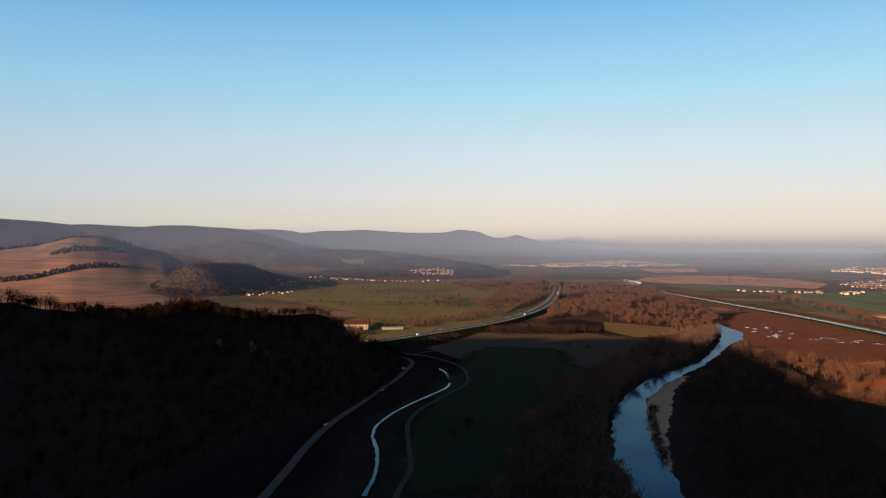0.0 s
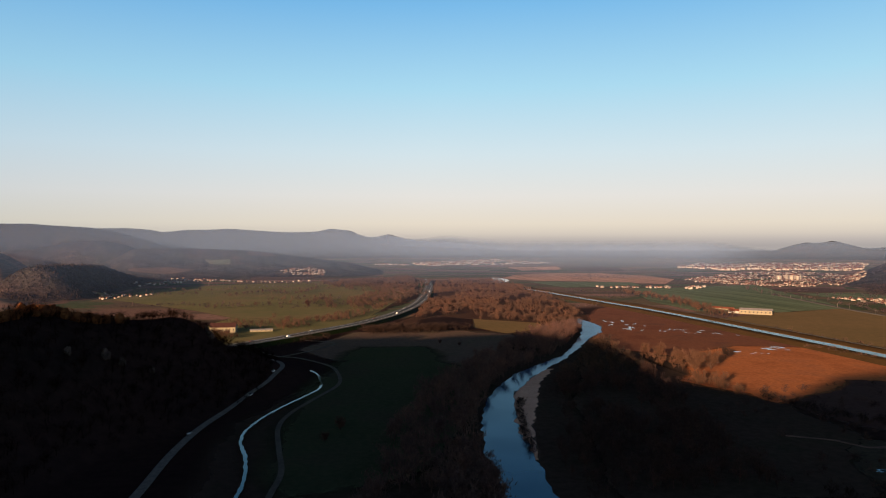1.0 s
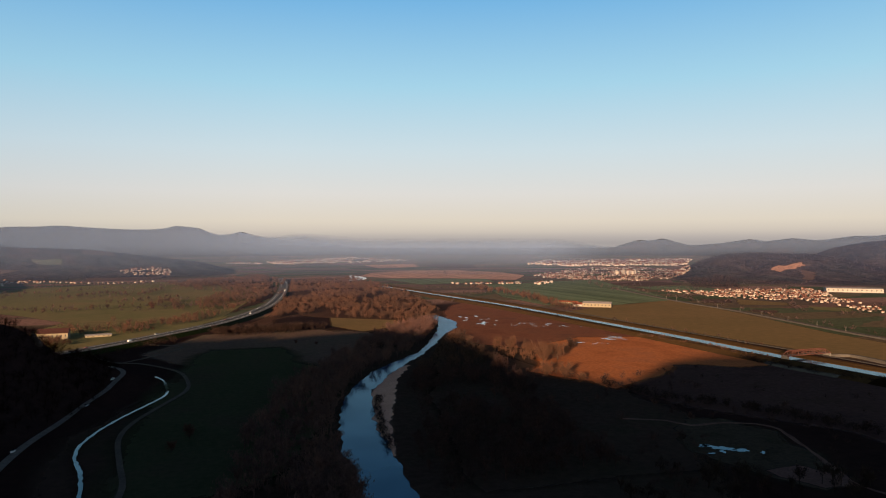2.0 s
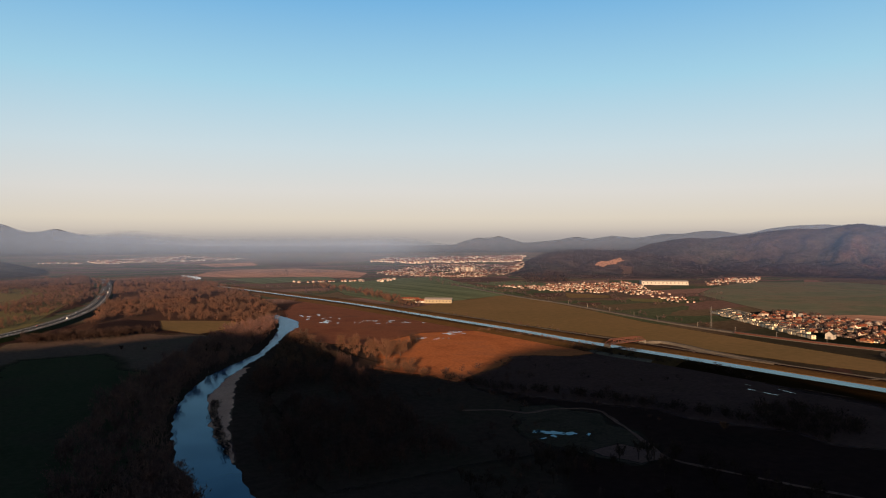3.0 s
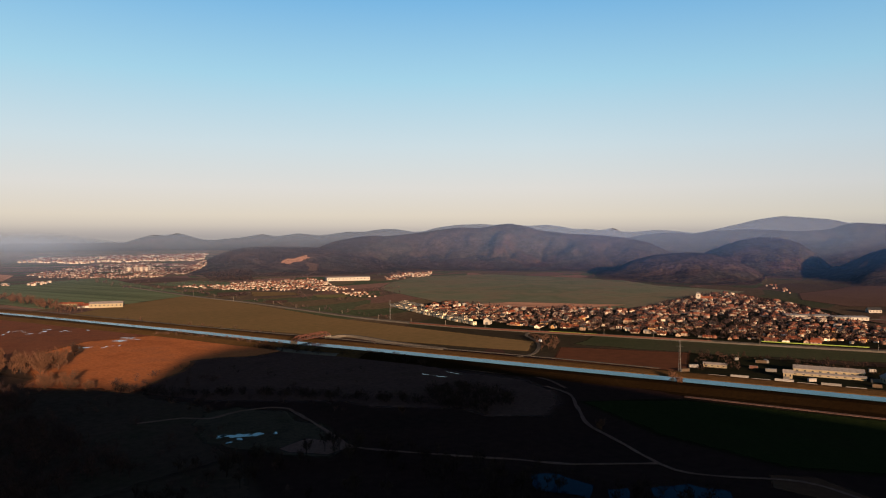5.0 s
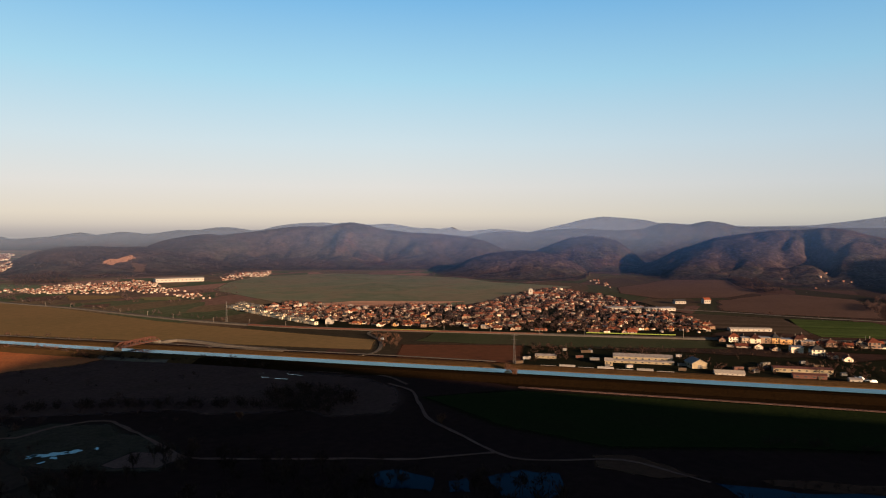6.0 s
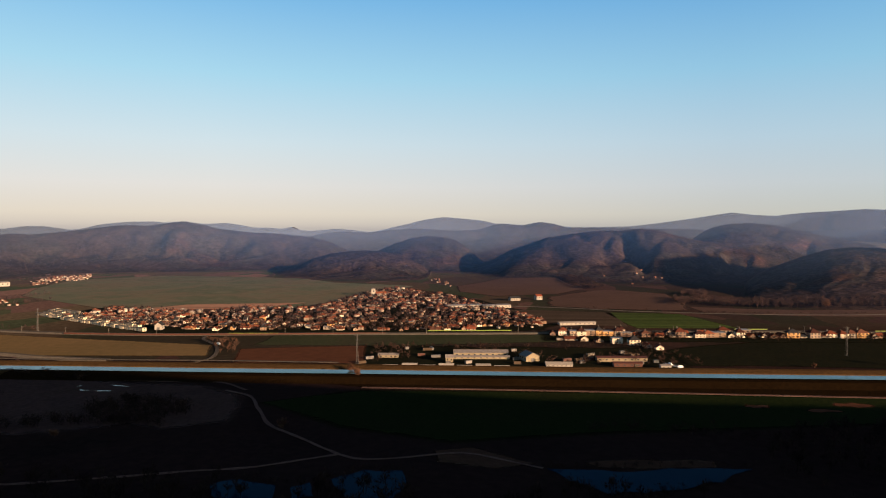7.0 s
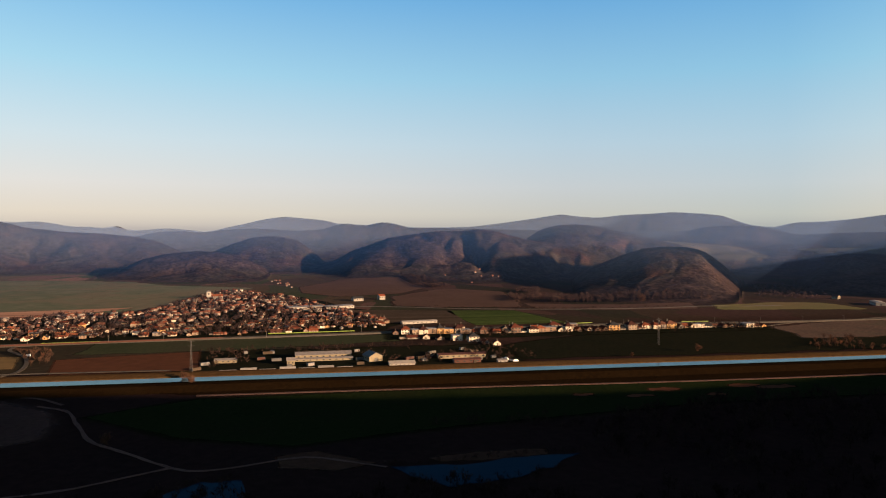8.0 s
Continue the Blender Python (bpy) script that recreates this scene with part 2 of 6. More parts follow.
M_hillside = earth("hillside_pasture", [(0.09, 0.108, 0.0672), (0.126, 0.126, 0.0792), (0.162, 0.1176, 0.0792), (0.0792, 0.1008, 0.06), (0.15, 0.1344, 0.09)], [(0.0876, 0.0924, 0.06), (0.1356, 0.126, 0.0864)], 0.0045, 0.05)
M_dark = earth("dark_plot", [(0.05, 0.035, 0.025), (0.07, 0.05, 0.035)], [(0.04, 0.03, 0.02), (0.08, 0.055, 0.04)], 0.02, 0.2, 60)
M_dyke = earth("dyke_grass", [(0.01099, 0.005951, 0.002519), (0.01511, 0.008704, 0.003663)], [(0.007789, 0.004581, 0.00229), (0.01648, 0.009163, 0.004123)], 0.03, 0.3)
# Dyke grass 4.6 times brighter: sunlight on these stretches is in the colour.
M_dyke_lit = earth("sunlit_dyke_grass", [(0.05102, 0.02761, 0.0117), (0.07013, 0.04038, 0.017)], [(0.03615, 0.02126, 0.01063), (0.07649, 0.04251, 0.01913)], 0.03, 0.3)
M_gravel = earth("gravel", [(0.476, 0.2584, 0.1674), (0.595, 0.34, 0.2356)], [(0.255, 0.136, 0.093), (0.612, 0.3536, 0.2418)], 0.08, 0.6)
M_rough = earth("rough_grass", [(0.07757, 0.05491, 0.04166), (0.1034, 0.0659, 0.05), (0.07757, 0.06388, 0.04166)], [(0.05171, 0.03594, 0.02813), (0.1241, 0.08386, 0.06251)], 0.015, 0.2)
# Rough grass at 0.44 brightness: the banks' shade is put into the colour.
M_rough_shade = earth("rough_grass_shade", [(0.03385, 0.02397, 0.01818), (0.04514, 0.02876, 0.02182), (0.03385, 0.02788, 0.01818)], [(0.02256, 0.01568, 0.01227), (0.05415, 0.03659, 0.02728)], 0.015, 0.2)
M_lea = earth("riverside_meadow", [(0.03029, 0.03726, 0.01816), (0.04174, 0.04585, 0.02375), (0.04712, 0.03785, 0.02513)], [(0.02357, 0.02866, 0.01606), (0.0505, 0.04585, 0.02794)], 0.012, 0.25)
M_litter = earth("leaf_litter", [(0.045, 0.024, 0.0162), (0.063, 0.033, 0.0216), (0.051, 0.036, 0.021)], [(0.033, 0.018, 0.0126), (0.072, 0.0372, 0.0252)], 0.02, 0.2)
M_track = earth("track", [(0.06969, 0.05922, 0.04877), (0.1115, 0.09405, 0.07663)], [(0.04877, 0.0418, 0.03484), (0.1115, 0.09405, 0.07663)], 0.05, 0.5)
M_lane = earth("lane", [(0.0878, 0.05076, 0.04142), (0.1389, 0.08216, 0.06716)], [(0.05852, 0.03384, 0.02799), (0.1463, 0.08705, 0.07164)], 0.05, 0.5)
# Dull tone for the shaded end of the reed field; shade is in the colour.
M_maroon = earth("shaded_floodplain", [(0.04578, 0.02632, 0.02358), (0.07121, 0.03949, 0.03355), (0.05595, 0.03291, 0.02539)], [(0.03255, 0.01865, 0.01633), (0.07934, 0.04607, 0.03719)], 0.02, 0.25)
M_asphalt = plain("asphalt", (0.104, 0.1021, 0.09923), 0.85, 0.2, 0.2)
M_marking = plain("road_marking", (0.7, 0.7, 0.66), 0.7, 0.1)
M_concrete = plain("concrete", (0.12, 0.105, 0.09), 0.85, 0.2, 0.3)
M_steel = plain("galvanised_steel", (0.084, 0.078, 0.075), 0.6, 0.1, 1.0, 0.3)
M_rust = plain("rust_red_steel", (0.06338, 0.02113, 0.01268), 0.7, 0.25, 0.6)
M_rock = plain("pale_rock", (0.055, 0.038, 0.031), 0.9, 0.4, 0.15)


def water(name, ripple, colour, shine, tint=(1, 1, 1)):
    """Water: a dark body under a mirror that gives back a share of the sky."""
    m = bpy.data.materials.new(name)
    m.use_nodes = True
    nt = m.node_tree
    nt.nodes.clear()
    out, mix = nt.nodes.new("ShaderNodeOutputMaterial"), nt.nodes.new("ShaderNodeAddShader")
    body, gl = nt.nodes.new("ShaderNodeBsdfDiffuse"), nt.nodes.new("ShaderNodeBsdfGlossy")
    body.inputs["Color"].default_value = (*colour, 1)
    gl.inputs["Roughness"].default_value = 0.1
    n, bp, r = nt.nodes.new("ShaderNodeTexNoise"), nt.nodes.new("ShaderNodeBump"), nt.nodes.new("ShaderNodeTexNoise")
    n.inputs["Scale"].default_value, n.inputs["Detail"].default_value = 0.25, 4
    r.inputs["Scale"].default_value, r.inputs["Detail"].default_value = 0.03, 5
    v = world_vec(nt)
    nt.links.new(v, n.inputs["Vector"])
    nt.links.new(v, r.inputs["Vector"])
    bp.inputs["Strength"].default_value, bp.inputs["Distance"].default_value = ripple, 0.2
    nt.links.new(n.outputs["Fac"], bp.inputs["Height"])
    nt.links.new(bp.outputs[0], gl.inputs["Normal"])
    share = nt.nodes.new("ShaderNodeMapRange")
    share.inputs["From Min"].default_value, share.inputs["From Max"].default_value = 0.3, 0.7
    share.inputs["To Min"].default_value, share.inputs["To Max"].default_value = shine * 0.85, shine * 1.15
    nt.links.new(r.outputs["Fac"], share.inputs["Value"])
    fr, more = nt.nodes.new("ShaderNodeFresnel"), nt.nodes.new("ShaderNodeMath")
    fr.inputs["IOR"].default_value = 1.33
    more.operation = "MULTIPLY"
    more.inputs[1].default_value = 3.6
    nt.links.new(fr.outputs[0], more.inputs[0])
    strong = nt.nodes.new("ShaderNodeMath")
    strong.operation = "MULTIPLY"
    nt.links.new(share.outputs[0], strong.inputs[0])
    nt.links.new(more.outputs[0], strong.inputs[1])
    nt.links.new(mixed(nt, (*tint,), strong.outputs[0], 1.0, "MULTIPLY"), gl.inputs["Color"])
    nt.links.new(body.outputs[0], mix.inputs[0])
    nt.links.new(gl.outputs[0], mix.inputs[1])
    nt.links.new(mix.outputs[0], out.inputs["Surface"])
    return m


M_river = water("river_water", 0.01, (0.003, 0.016, 0.05), 0.15, (0.62, 0.84, 1.0))
M_canal = water("canal_water", 0.02, (0.02, 0.045, 0.055), 0.26, (0.74, 0.84, 0.87))
M_flood = water("flood_water", 0.02, (0.03, 0.04, 0.04), 0.4, (1.0, 0.97, 0.93))
M_pool = water("pool_water", 0.02, (0.01, 0.04, 0.07), 0.2, (0.7, 0.9, 1.0))
M_pond = water("pond_water", 0.002, (0.002, 0.008, 0.02), 0.026, (0.4, 0.75, 1.0))

M_bark = by_tint("bare_wood", [(0.03251, 0.02369, 0.02048), (0.04962, 0.03222, 0.02536), (0.06845, 0.0379, 0.02633), (0.1027, 0.0490, 0.0300)])
M_far_wood = by_tint("hill_wood", [(0.03312, 0.02448, 0.0257), (0.04372, 0.03024, 0.03024), (0.05564, 0.03528, 0.03175), (0.06955, 0.04176, 0.03402)])
# Real dark thickets, and woods in shade whose darkness is put into this colour.
M_dark_wood = by_tint("dark_and_shaded_wood", [(0.016, 0.010, 0.009), (0.027, 0.017, 0.014), (0.042, 0.025, 0.020)])
# Nearly black: the shade on the spur is put into the wood's colour.
M_spur_wood = by_tint("shaded_spur_wood", [(0.003544, 0.002126, 0.001772), (0.006732, 0.003544, 0.002481), (0.01276, 0.00567, 0.003544), (0.02303, 0.008856, 0.004608)])
# Brighter rust for the sunlit patch on the spur's top, light in the tint.
M_sunlit_rust_leaf = by_tint("sunlit_rust_leaf", [(0.075, 0.028, 0.013), (0.13, 0.046, 0.018), (0.19, 0.070, 0.026)])
M_bank_wood = by_tint("bank_wood", [(0.03136, 0.01961, 0.01889), (0.04877, 0.02674, 0.02287), (0.06972, 0.03299, 0.02485)])
M_west_wood = by_tint("west_bank_wood", [(0.06397, 0.04001, 0.03853), (0.09949, 0.05455, 0.04666), (0.1422, 0.0673, 0.05069)])
M_wall = by_object("render_walls", [(0.3431, 0.2555, 0.1846), (0.801, 0.6722, 0.5289), (0.2433, 0.1614, 0.1107), (0.4863, 0.2823, 0.123), (0.2289, 0.1883, 0.1538), (0.1716, 0.1143, 0.08612), (0.6009, 0.4975, 0.3813), (0.286, 0.2151, 0.1599)])
M_roof = by_object("roof_tiles", [(0.1837, 0.05406, 0.02901), (0.08162, 0.0278, 0.01963), (0.2041, 0.06949, 0.03841), (0.0306, 0.03089, 0.03414), (0.1088, 0.05019, 0.03585), (0.05101, 0.02317, 0.01963), (0.136, 0.04247, 0.0256)])
M_white = plain("white_render", (0.306, 0.272, 0.238), 0.8, 0.15, 0.6, 0, 0.4)
M_cream = plain("cream_render", (0.644, 0.5135, 0.356), 0.8, 0.12, 0.6, 0, 0.3)
M_quarry = earth("quarry_rock", [(0.16, 0.085, 0.06), (0.40, 0.20, 0.125), (0.22, 0.115, 0.08)], [(0.13, 0.07, 0.05), (0.42, 0.22, 0.14)], 0.07, 0.25)
M_mud = earth("trodden_mud", [(0.03036, 0.0241, 0.01775), (0.0506, 0.03936, 0.02799), (0.02531, 0.02169, 0.01366)], [(0.02108, 0.01687, 0.01229), (0.06747, 0.05221, 0.03755)], 0.05, 0.4)
M_window = plain("window_glass", (0.03, 0.035, 0.04), 0.15, 0.1)
M_town = by_tint("town_walls", [(0.45, 0.37, 0.30), (0.28, 0.215, 0.175), (0.14, 0.09, 0.07), (0.20, 0.072, 0.045)])
M_metal_roof = plain("metal_roof", (0.17, 0.15, 0.137), 0.6, 0.25, 0.4)
M_lime = plain("lime_green_panel", (0.12, 0.162, 0.024), 0.6, 0.15)
M_ochre = plain("ochre_wall", (0.2088, 0.1696, 0.1141), 0.8, 0.15, 0.5)


# ---------------------------------------------------------------- the lie of the land
def hash2(ix, iy, seed):
    h = (ix * 374761393 + iy * 668265263 + seed * 1442695041) & 0x7FFFFFFF
    h = ((h ^ (h >> 13)) * 1274126177) & 0x7FFFFFFF
    return ((h ^ (h >> 16)) & 0xFFFF) / 65535.0


def value_noise(x, y, seed=0):
    ix, iy = np.floor(x).astype(np.int64), np.floor(y).astype(np.int64)
    fx, fy = x - ix, y - iy
    fx, fy = fx * fx * (3 - 2 * fx), fy * fy * (3 - 2 * fy)
    a, b_ = hash2(ix, iy, seed), hash2(ix + 1, iy, seed)
    c, d = hash2(ix, iy + 1, seed), hash2(ix + 1, iy + 1, seed)
    return (a * (1 - fx) + b_ * fx) * (1 - fy) + (c * (1 - fx) + d * fx) * fy


def fbm(x, y, seed=0, octaves=4):
    return sum((value_noise(x * 2 ** i, y * 2 ** i, seed + i) - 0.5) / 2 ** i for i in range(octaves))


def smooth(a, b_, x):
    u = np.clip((x - a) / (b_ - a), 0, 1)
    return u * u * (3 - 2 * u)


# the crests of the ranges: bearing, and slope of the line of sight to the top
FAR_WEST = [(-50, .03), (-24, .022), (-15.9, .0214), (-14, .0221), (-12.4, .0202), (-11.5, .0166), (-9.9, .0203), (-8.2, .0207), (-6.6, .0224), (-4.6, .020),
            (-2.4, .018), (-.4, .0183), (.4, .0195), (1.3, .0236), (2.3, .0215), (3, .0207), (4, .0115), (5, .011), (6.2, .0162), (7.2, .0095),
            (8.9, .0046), (10.6, .0024), (13, -.003), (16, -.0075), (36.4, -.0068), (37.3, -.001), (38.4, .0042), (39.2, .0022), (40.1, .0064), (41.2, .0006), (42.2, -.004)]
FAR_EAST = [(44.6, -.0006), (46.5, .005), (47.4, .001), (49.3, .0058), (51.1, .0024), (53.4, .0085), (54.5, .0076), (56, .0119), (57.2, .012), (58.9, .0073),
            (59.7, .0093), (60.7, .0144), (62.5, .0182), (64.6, .0193), (65.4, .0175), (67.1, .0152), (68.2, .0162), (69.8, .018), (71.2, .0144), (71.9, .0112),
            (73, .0117), (74.3, .0096), (75, .0138), (75.8, .0063), (76.8, .0076), (78.5, .0103), (80.2, .0078), (81.2, .0043), (82.5, .010), (83.3, .0133)]
HIGH_EAST = [(84.4, .0176), (85.6, .0232), (87.3, .0276), (89.1, .0249), (90.5, .0225), (91.5, .0183), (93, .0125), (97, .0115), (100.3, .0128), (102.5, .0137),
             (104.7, .0182), (107.2, .0243), (110, .032), (111.5, .0283), (113, .0266), (114.8, .0303), (117.1, .0321), (118.7, .034), (120.9, .0316), (122.4, .0285),
             (123.7, .0192), (124.5, .015), (125.9, .0123), (127.3, .0187), (129.2, .0196), (131.1, .0226), (133, .0277), (150, .033)]
WEST_RANGE = [(-50, .034), (-36, .033), (-32.7, .0309), (-30, .0283), (-28.5, .025), (-27.2, .0262), (-25.6, .0247), (-23.5, .0233), (-22.5, .0256), (-20.4, .0262),
              (-18.6, .024), (-16.6, .0225), (-15, .018), (-13.4, .0108), (-11.5, 0), (-9, -.012), (-7, -.022), (-4, -.04)]
MIDDLE = [(70, -.045), (73, -.012), (74.6, -.006), (76.3, -.0003), (77.4, .004), (79, .0068), (81, .0052), (82.6, .0086), (85, .0112), (87.3, .009),
          (88.4, .0079), (90.3, .0097), (91, .014), (92, .0184), (93.2, .0167), (93.9, .0155), (95.2, .0207), (96.4, .0178), (97.4, .0127), (100, .0128),
          (103, .011), (107, .010), (112, .006), (116, .008), (119.8, .0085), (120.9, .0134), (122.8, .0153), (124.9, .0139), (126.1, .0091), (127.7, .0033), (131, .006), (140, .01)]
NEAR_EAST = [(48.5, -.045), (50.9, -.0137), (52, -.006), (54, .001), (55.4, .0033), (56.3, .0015), (57.2, .0034), (58.2, .005), (59.7, .0082), (61.1, .012),
             (62.5, .0145), (64.2, .0137), (65.6, .0179), (66.6, .0201), (68, .0162), (69.1, .0101), (70.3, .0081), (71.4, .0055), (73.7, .0036), (74.9, .0015),
             (76.3, -.0009), (77.7, -.0064), (79, -.0171), (80.5, -.03), (83, -.045)]
QUARRY_HILL = [(40.3, -.048), (42, -.0317), (43.7, -.0186), (45.1, -.0137), (47, -.0121), (48.8, -.0138), (50.7, -.0137), (53, -.022), (56, -.034), (60, -.048)]
BEHIND_HILL = [(80.2, -.044), (81.9, -.0204), (83.3, -.0105), (84.6, -.0028), (85.8, .0003), (87.2, -.0003), (88.4, -.006), (89.3, -.0166), (91, -.044)]
FRONT_HILL = [(73.2, -.0535), (74.2, -.048), (75.2, -.0438), (76.5, -.032), (78, -.0244), (79.4, -.0216), (80.8, -.02), (82.2, -.0218), (83.8, -.0274), (85.2, -.038), (86.2, -.0535)]
LONG_HILL = [(88.2, -.05), (89.3, -.046), (90.4, -.040), (91.5, -.033), (92.9, -.019), (94.5, -.0104), (95.7, -.002), (97.4, .0027), (98.6, .0055), (100.1, .008),
             (101.8, .0085), (103.2, .0112), (104.6, .0086), (105.5, .004), (107, -.003), (109, -.010), (112, -.02), (116, -.05)]
DARK_HILL = [(105.2, -.044), (106.6, -.012), (107.7, .004), (108.5, .0117), (109.7, .0168), (111.3, .0182), (112.9, .0155), (114, .0105), (115, .0063), (116.1, .0015), (117.3, -.0042), (119, -.012), (122, -.03), (125, -.044)]
PLATEAU = [(111, -.04), (114, -.012), (117, -.0045), (120, -.0075), (124, -.011), (128, -.014), (133, -.012), (145, -.012)]
ROUND_HILL = [(110.4, -.07), (111.8, -.0465), (113.3, -.0365), (114.7, -.0255), (116.4, -.016), (118, -.0125), (119.4, -.0128), (120.5, -.015), (121.3, -.0209), (122.2, -.0328), (123.3, -.0505), (124.2, -.07)]
EAST_HILL = [(127.3, -.06), (129.3, -.0326), (130.4, -.0217), (131.8, -.0188), (133, -.0203), (136, -.03), (140, -.06)]
FIELD_HILL = [(-46, -.02), (-36, -.008), (-32.7, -.0065), (-30.4, -.0009), (-28.3, .0096), (-26.6, .0088), (-24.6, .0014), (-23.5, -.0045), (-21.9, -.0104), (-20.6, -.0246), (-19.8, -.038), (-18, -.048)]
WEST_ROUND = [(-25, -.036), (-21.9, -.0124), (-20.1, -.0044), (-18.8, 0), (-17.5, .0052), (-15.9, .0062), (-14.3, .0009), (-13.6, -.0032), (-12, -.015), (-9, -.036)]
WEST_LOW = [(-17, -.04), (-13.6, -.0046), (-10.7, -.0039), (-7.1, -.0059), (-4.6, -.0079), (-2.4, -.013), (0, -.0185), (3, -.025), (6, -.04)]


def crest(rows):
    a, v_ = np.array([p[0] for p in rows], float), np.array([p[1] for p in rows], float)
    fine = np.arange(-60, 160, 0.1)
    line = np.interp(fine, a, v_)
    k = np.exp(-np.linspace(-1.6, 1.6, 9) ** 2)
    return fine, np.convolve(np.pad(line, 4, mode="edge"), k / k.sum(), mode="valid")


# the ranges: crest, distance, depth of the front and of the back slope, share cut by gullies, and their spacing
LAYERS = [(crest(FAR_WEST + FAR_EAST + HIGH_EAST), 4620.0, 330.0, 330.0, 0.2, 520), (crest(WEST_RANGE), 3950.0, 420.0, 300.0, 0.25, 460),
          (crest(MIDDLE), 3750.0, 480.0, 400.0, 0.25, 440), (crest(NEAR_EAST), 2950.0, 430.0, 420.0, 0.5, 340), (crest(QUARRY_HILL), 2650.0, 420.0, 350.0, 0.2, 320),
          (crest(BEHIND_HILL), 2760.0, 420.0, 350.0, 0.2, 300), (crest(FRONT_HILL), 2250.0, 360.0, 300.0, 0.34, 250), (crest(LONG_HILL), 2420.0, 500.0, 380.0, 0.5, 300),
          (crest(DARK_HILL), 2780.0, 420.0, 350.0, 0.34, 300), (crest(PLATEAU), 3000.0, 620.0, 600.0, 0.15, 400), (crest(ROUND_HILL), 1900.0, 520.0, 330.0, 0.16, 240),
          (crest(EAST_HILL), 2000.0, 330.0, 330.0, 0.16, 260), (crest(FIELD_HILL), 2600.0, 980.0, 500.0, 0.06, 600), (crest(WEST_ROUND), 3300.0, 380.0, 350.0, 0.2, 360),
          (crest(WEST_LOW), 2950.0, 420.0, 400.0, 0.2, 360)]
# the wooded spur beside the road: its crest, x, y, z
SPUR = [(-420, -140, 120), (-300, 150, 107), (-238, 361, 92), (-208, 453, 75), (-180, 505, 79), (-150, 552, 73), (-122, 592, 67), (-92, 628, 36), (-62, 655, 3)]
# the wooded ridge that shades the western village: x, y, z
SHADE_RIDGE = [(-612, 1560, 20), (-598, 1660, 74), (-606, 1850, 72), (-620, 2140, 62), (-600, 2360, 20)]
# the mountain behind: the height of its crest across the light
# Unseen; the rise past 1560 is added only to shade the eastern hills.
CREST_P = [-1600, -700, -620, -580, -540, -500, -457, -420, -336, -222, -160, -118, -18, 1, 17, 41, 69, 143, 234, 312, 420, 550, 900, 1560, 1680, 1800, 1900, 2050, 2200]
CREST_Z = [125, 132, 148, 172, 186, 190, 189, 200, 215, 205, 192, 174, 166, 177, 186, 192, 196, 199, 176, 150, 113, 82, 22, 30, 120, 225, 262, 262, 120]


def layer_height(k, x, y, r, az):
    """The height of one range or hill: a front and a back slope cut by gullies that run down from the crest."""
    (fine, line), d, front, back, cut, gap = LAYERS[k]
    u = (r - d) / np.where(r < d, front, back)
    g = np.clip((np.exp(-1.7 * u * u) - 0.03) / 0.97, 0, 1)
    top = np.maximum(EYE + d * np.interp(az, fine, line), 0) * (smooth(-60, -45, az) * (1 - smooth(142, 158, az)))
    along_ = np.radians(az) * d
    warp = fbm(x / gap, y / gap, 5 + k, 3)
    gully = np.abs(fbm(along_ / gap + 0.55 * warp, u * 0.9 + k, 40 + k, 3)) * 2
    side = np.abs(fbm(along_ / gap * 2.7 + 0.8 * warp, u * 2.0 + 3 * k, 70 + k, 2)) * 2
    slope = np.minimum(1, 4.2 * g * (1 - g))
    depth = np.exp(-(gully / 0.26) ** 2) + 0.3 * np.exp(-(side / 0.24) ** 2)
    return top * g * (1 - cut * slope * depth) + top * slope * 0.3 * cut * warp


def ridge_height(line, x, y, flat, foot):
    """A ridge that follows a line of points, level on top and sloping down on both sides."""
    best = np.zeros_like(x)
    for (x0, y0, z0), (x1, y1, z1) in zip(line, line[1:]):
        dx, dy = x1 - x0, y1 - y0
        k = np.clip(((x - x0) * dx + (y - y0) * dy) / (dx * dx + dy * dy), 0, 1)
        dist = np.hypot(x - x0 - k * dx, y - y0 - k * dy)
        best = np.maximum(best, (z0 + k * (z1 - z0)) * (1 - smooth(flat, foot, dist)))
    return best


def hill_height(x, y):
    r, az = np.hypot(x, y), np.degrees(np.arctan2(x, y))
    total = np.zeros_like(r)
    for k in range(len(LAYERS)):
        total += np.maximum(layer_height(k, x, y, r, az), 0) ** 6
    total += ridge_height(SPUR, x, y, 8, 108) ** 6 + ridge_height(SHADE_RIDGE, x, y, 5, 150) ** 6
    # the mountain behind the viewpoint
    p = x * math.cos(la) - y * math.sin(la)
    q = x * math.sin(la) + y * math.cos(la)
    mount = np.interp(p, CREST_P, CREST_Z) * np.exp(-((q + 380) / 170) ** 2)
    total += mount ** 6
    z = total ** (1 / 6)
    rough = fbm(x / 210, y / 210, 3, 5)
    calm = (1 - smooth(900, 1300, r)) * (1 - smooth(0.5, 0.9, mount / (z + 1)))
    return z * (1 + 0.14 * calm * rough) + smooth(4, 40, z) * rough * 8 * calm


def open_share(x, y):
    """Where the hills are farmed and not wooded: the ploughed western slope and the eastern plateau."""
    r, az = np.hypot(x, y), np.degrees(np.arctan2(x, y))
    h = [layer_height(k, x, y, r, az) for k in range(len(LAYERS))]
    west = smooth(-6, 6, h[12] - np.max([h[k] for k in (1, 13)], axis=0)) * smooth(3, 8, h[12]) * (1 - smooth(-8, 4, ridge_height(SHADE_RIDGE, x, y, 5, 150) - h[12])) * (1 - smooth(2720, 2860, r))
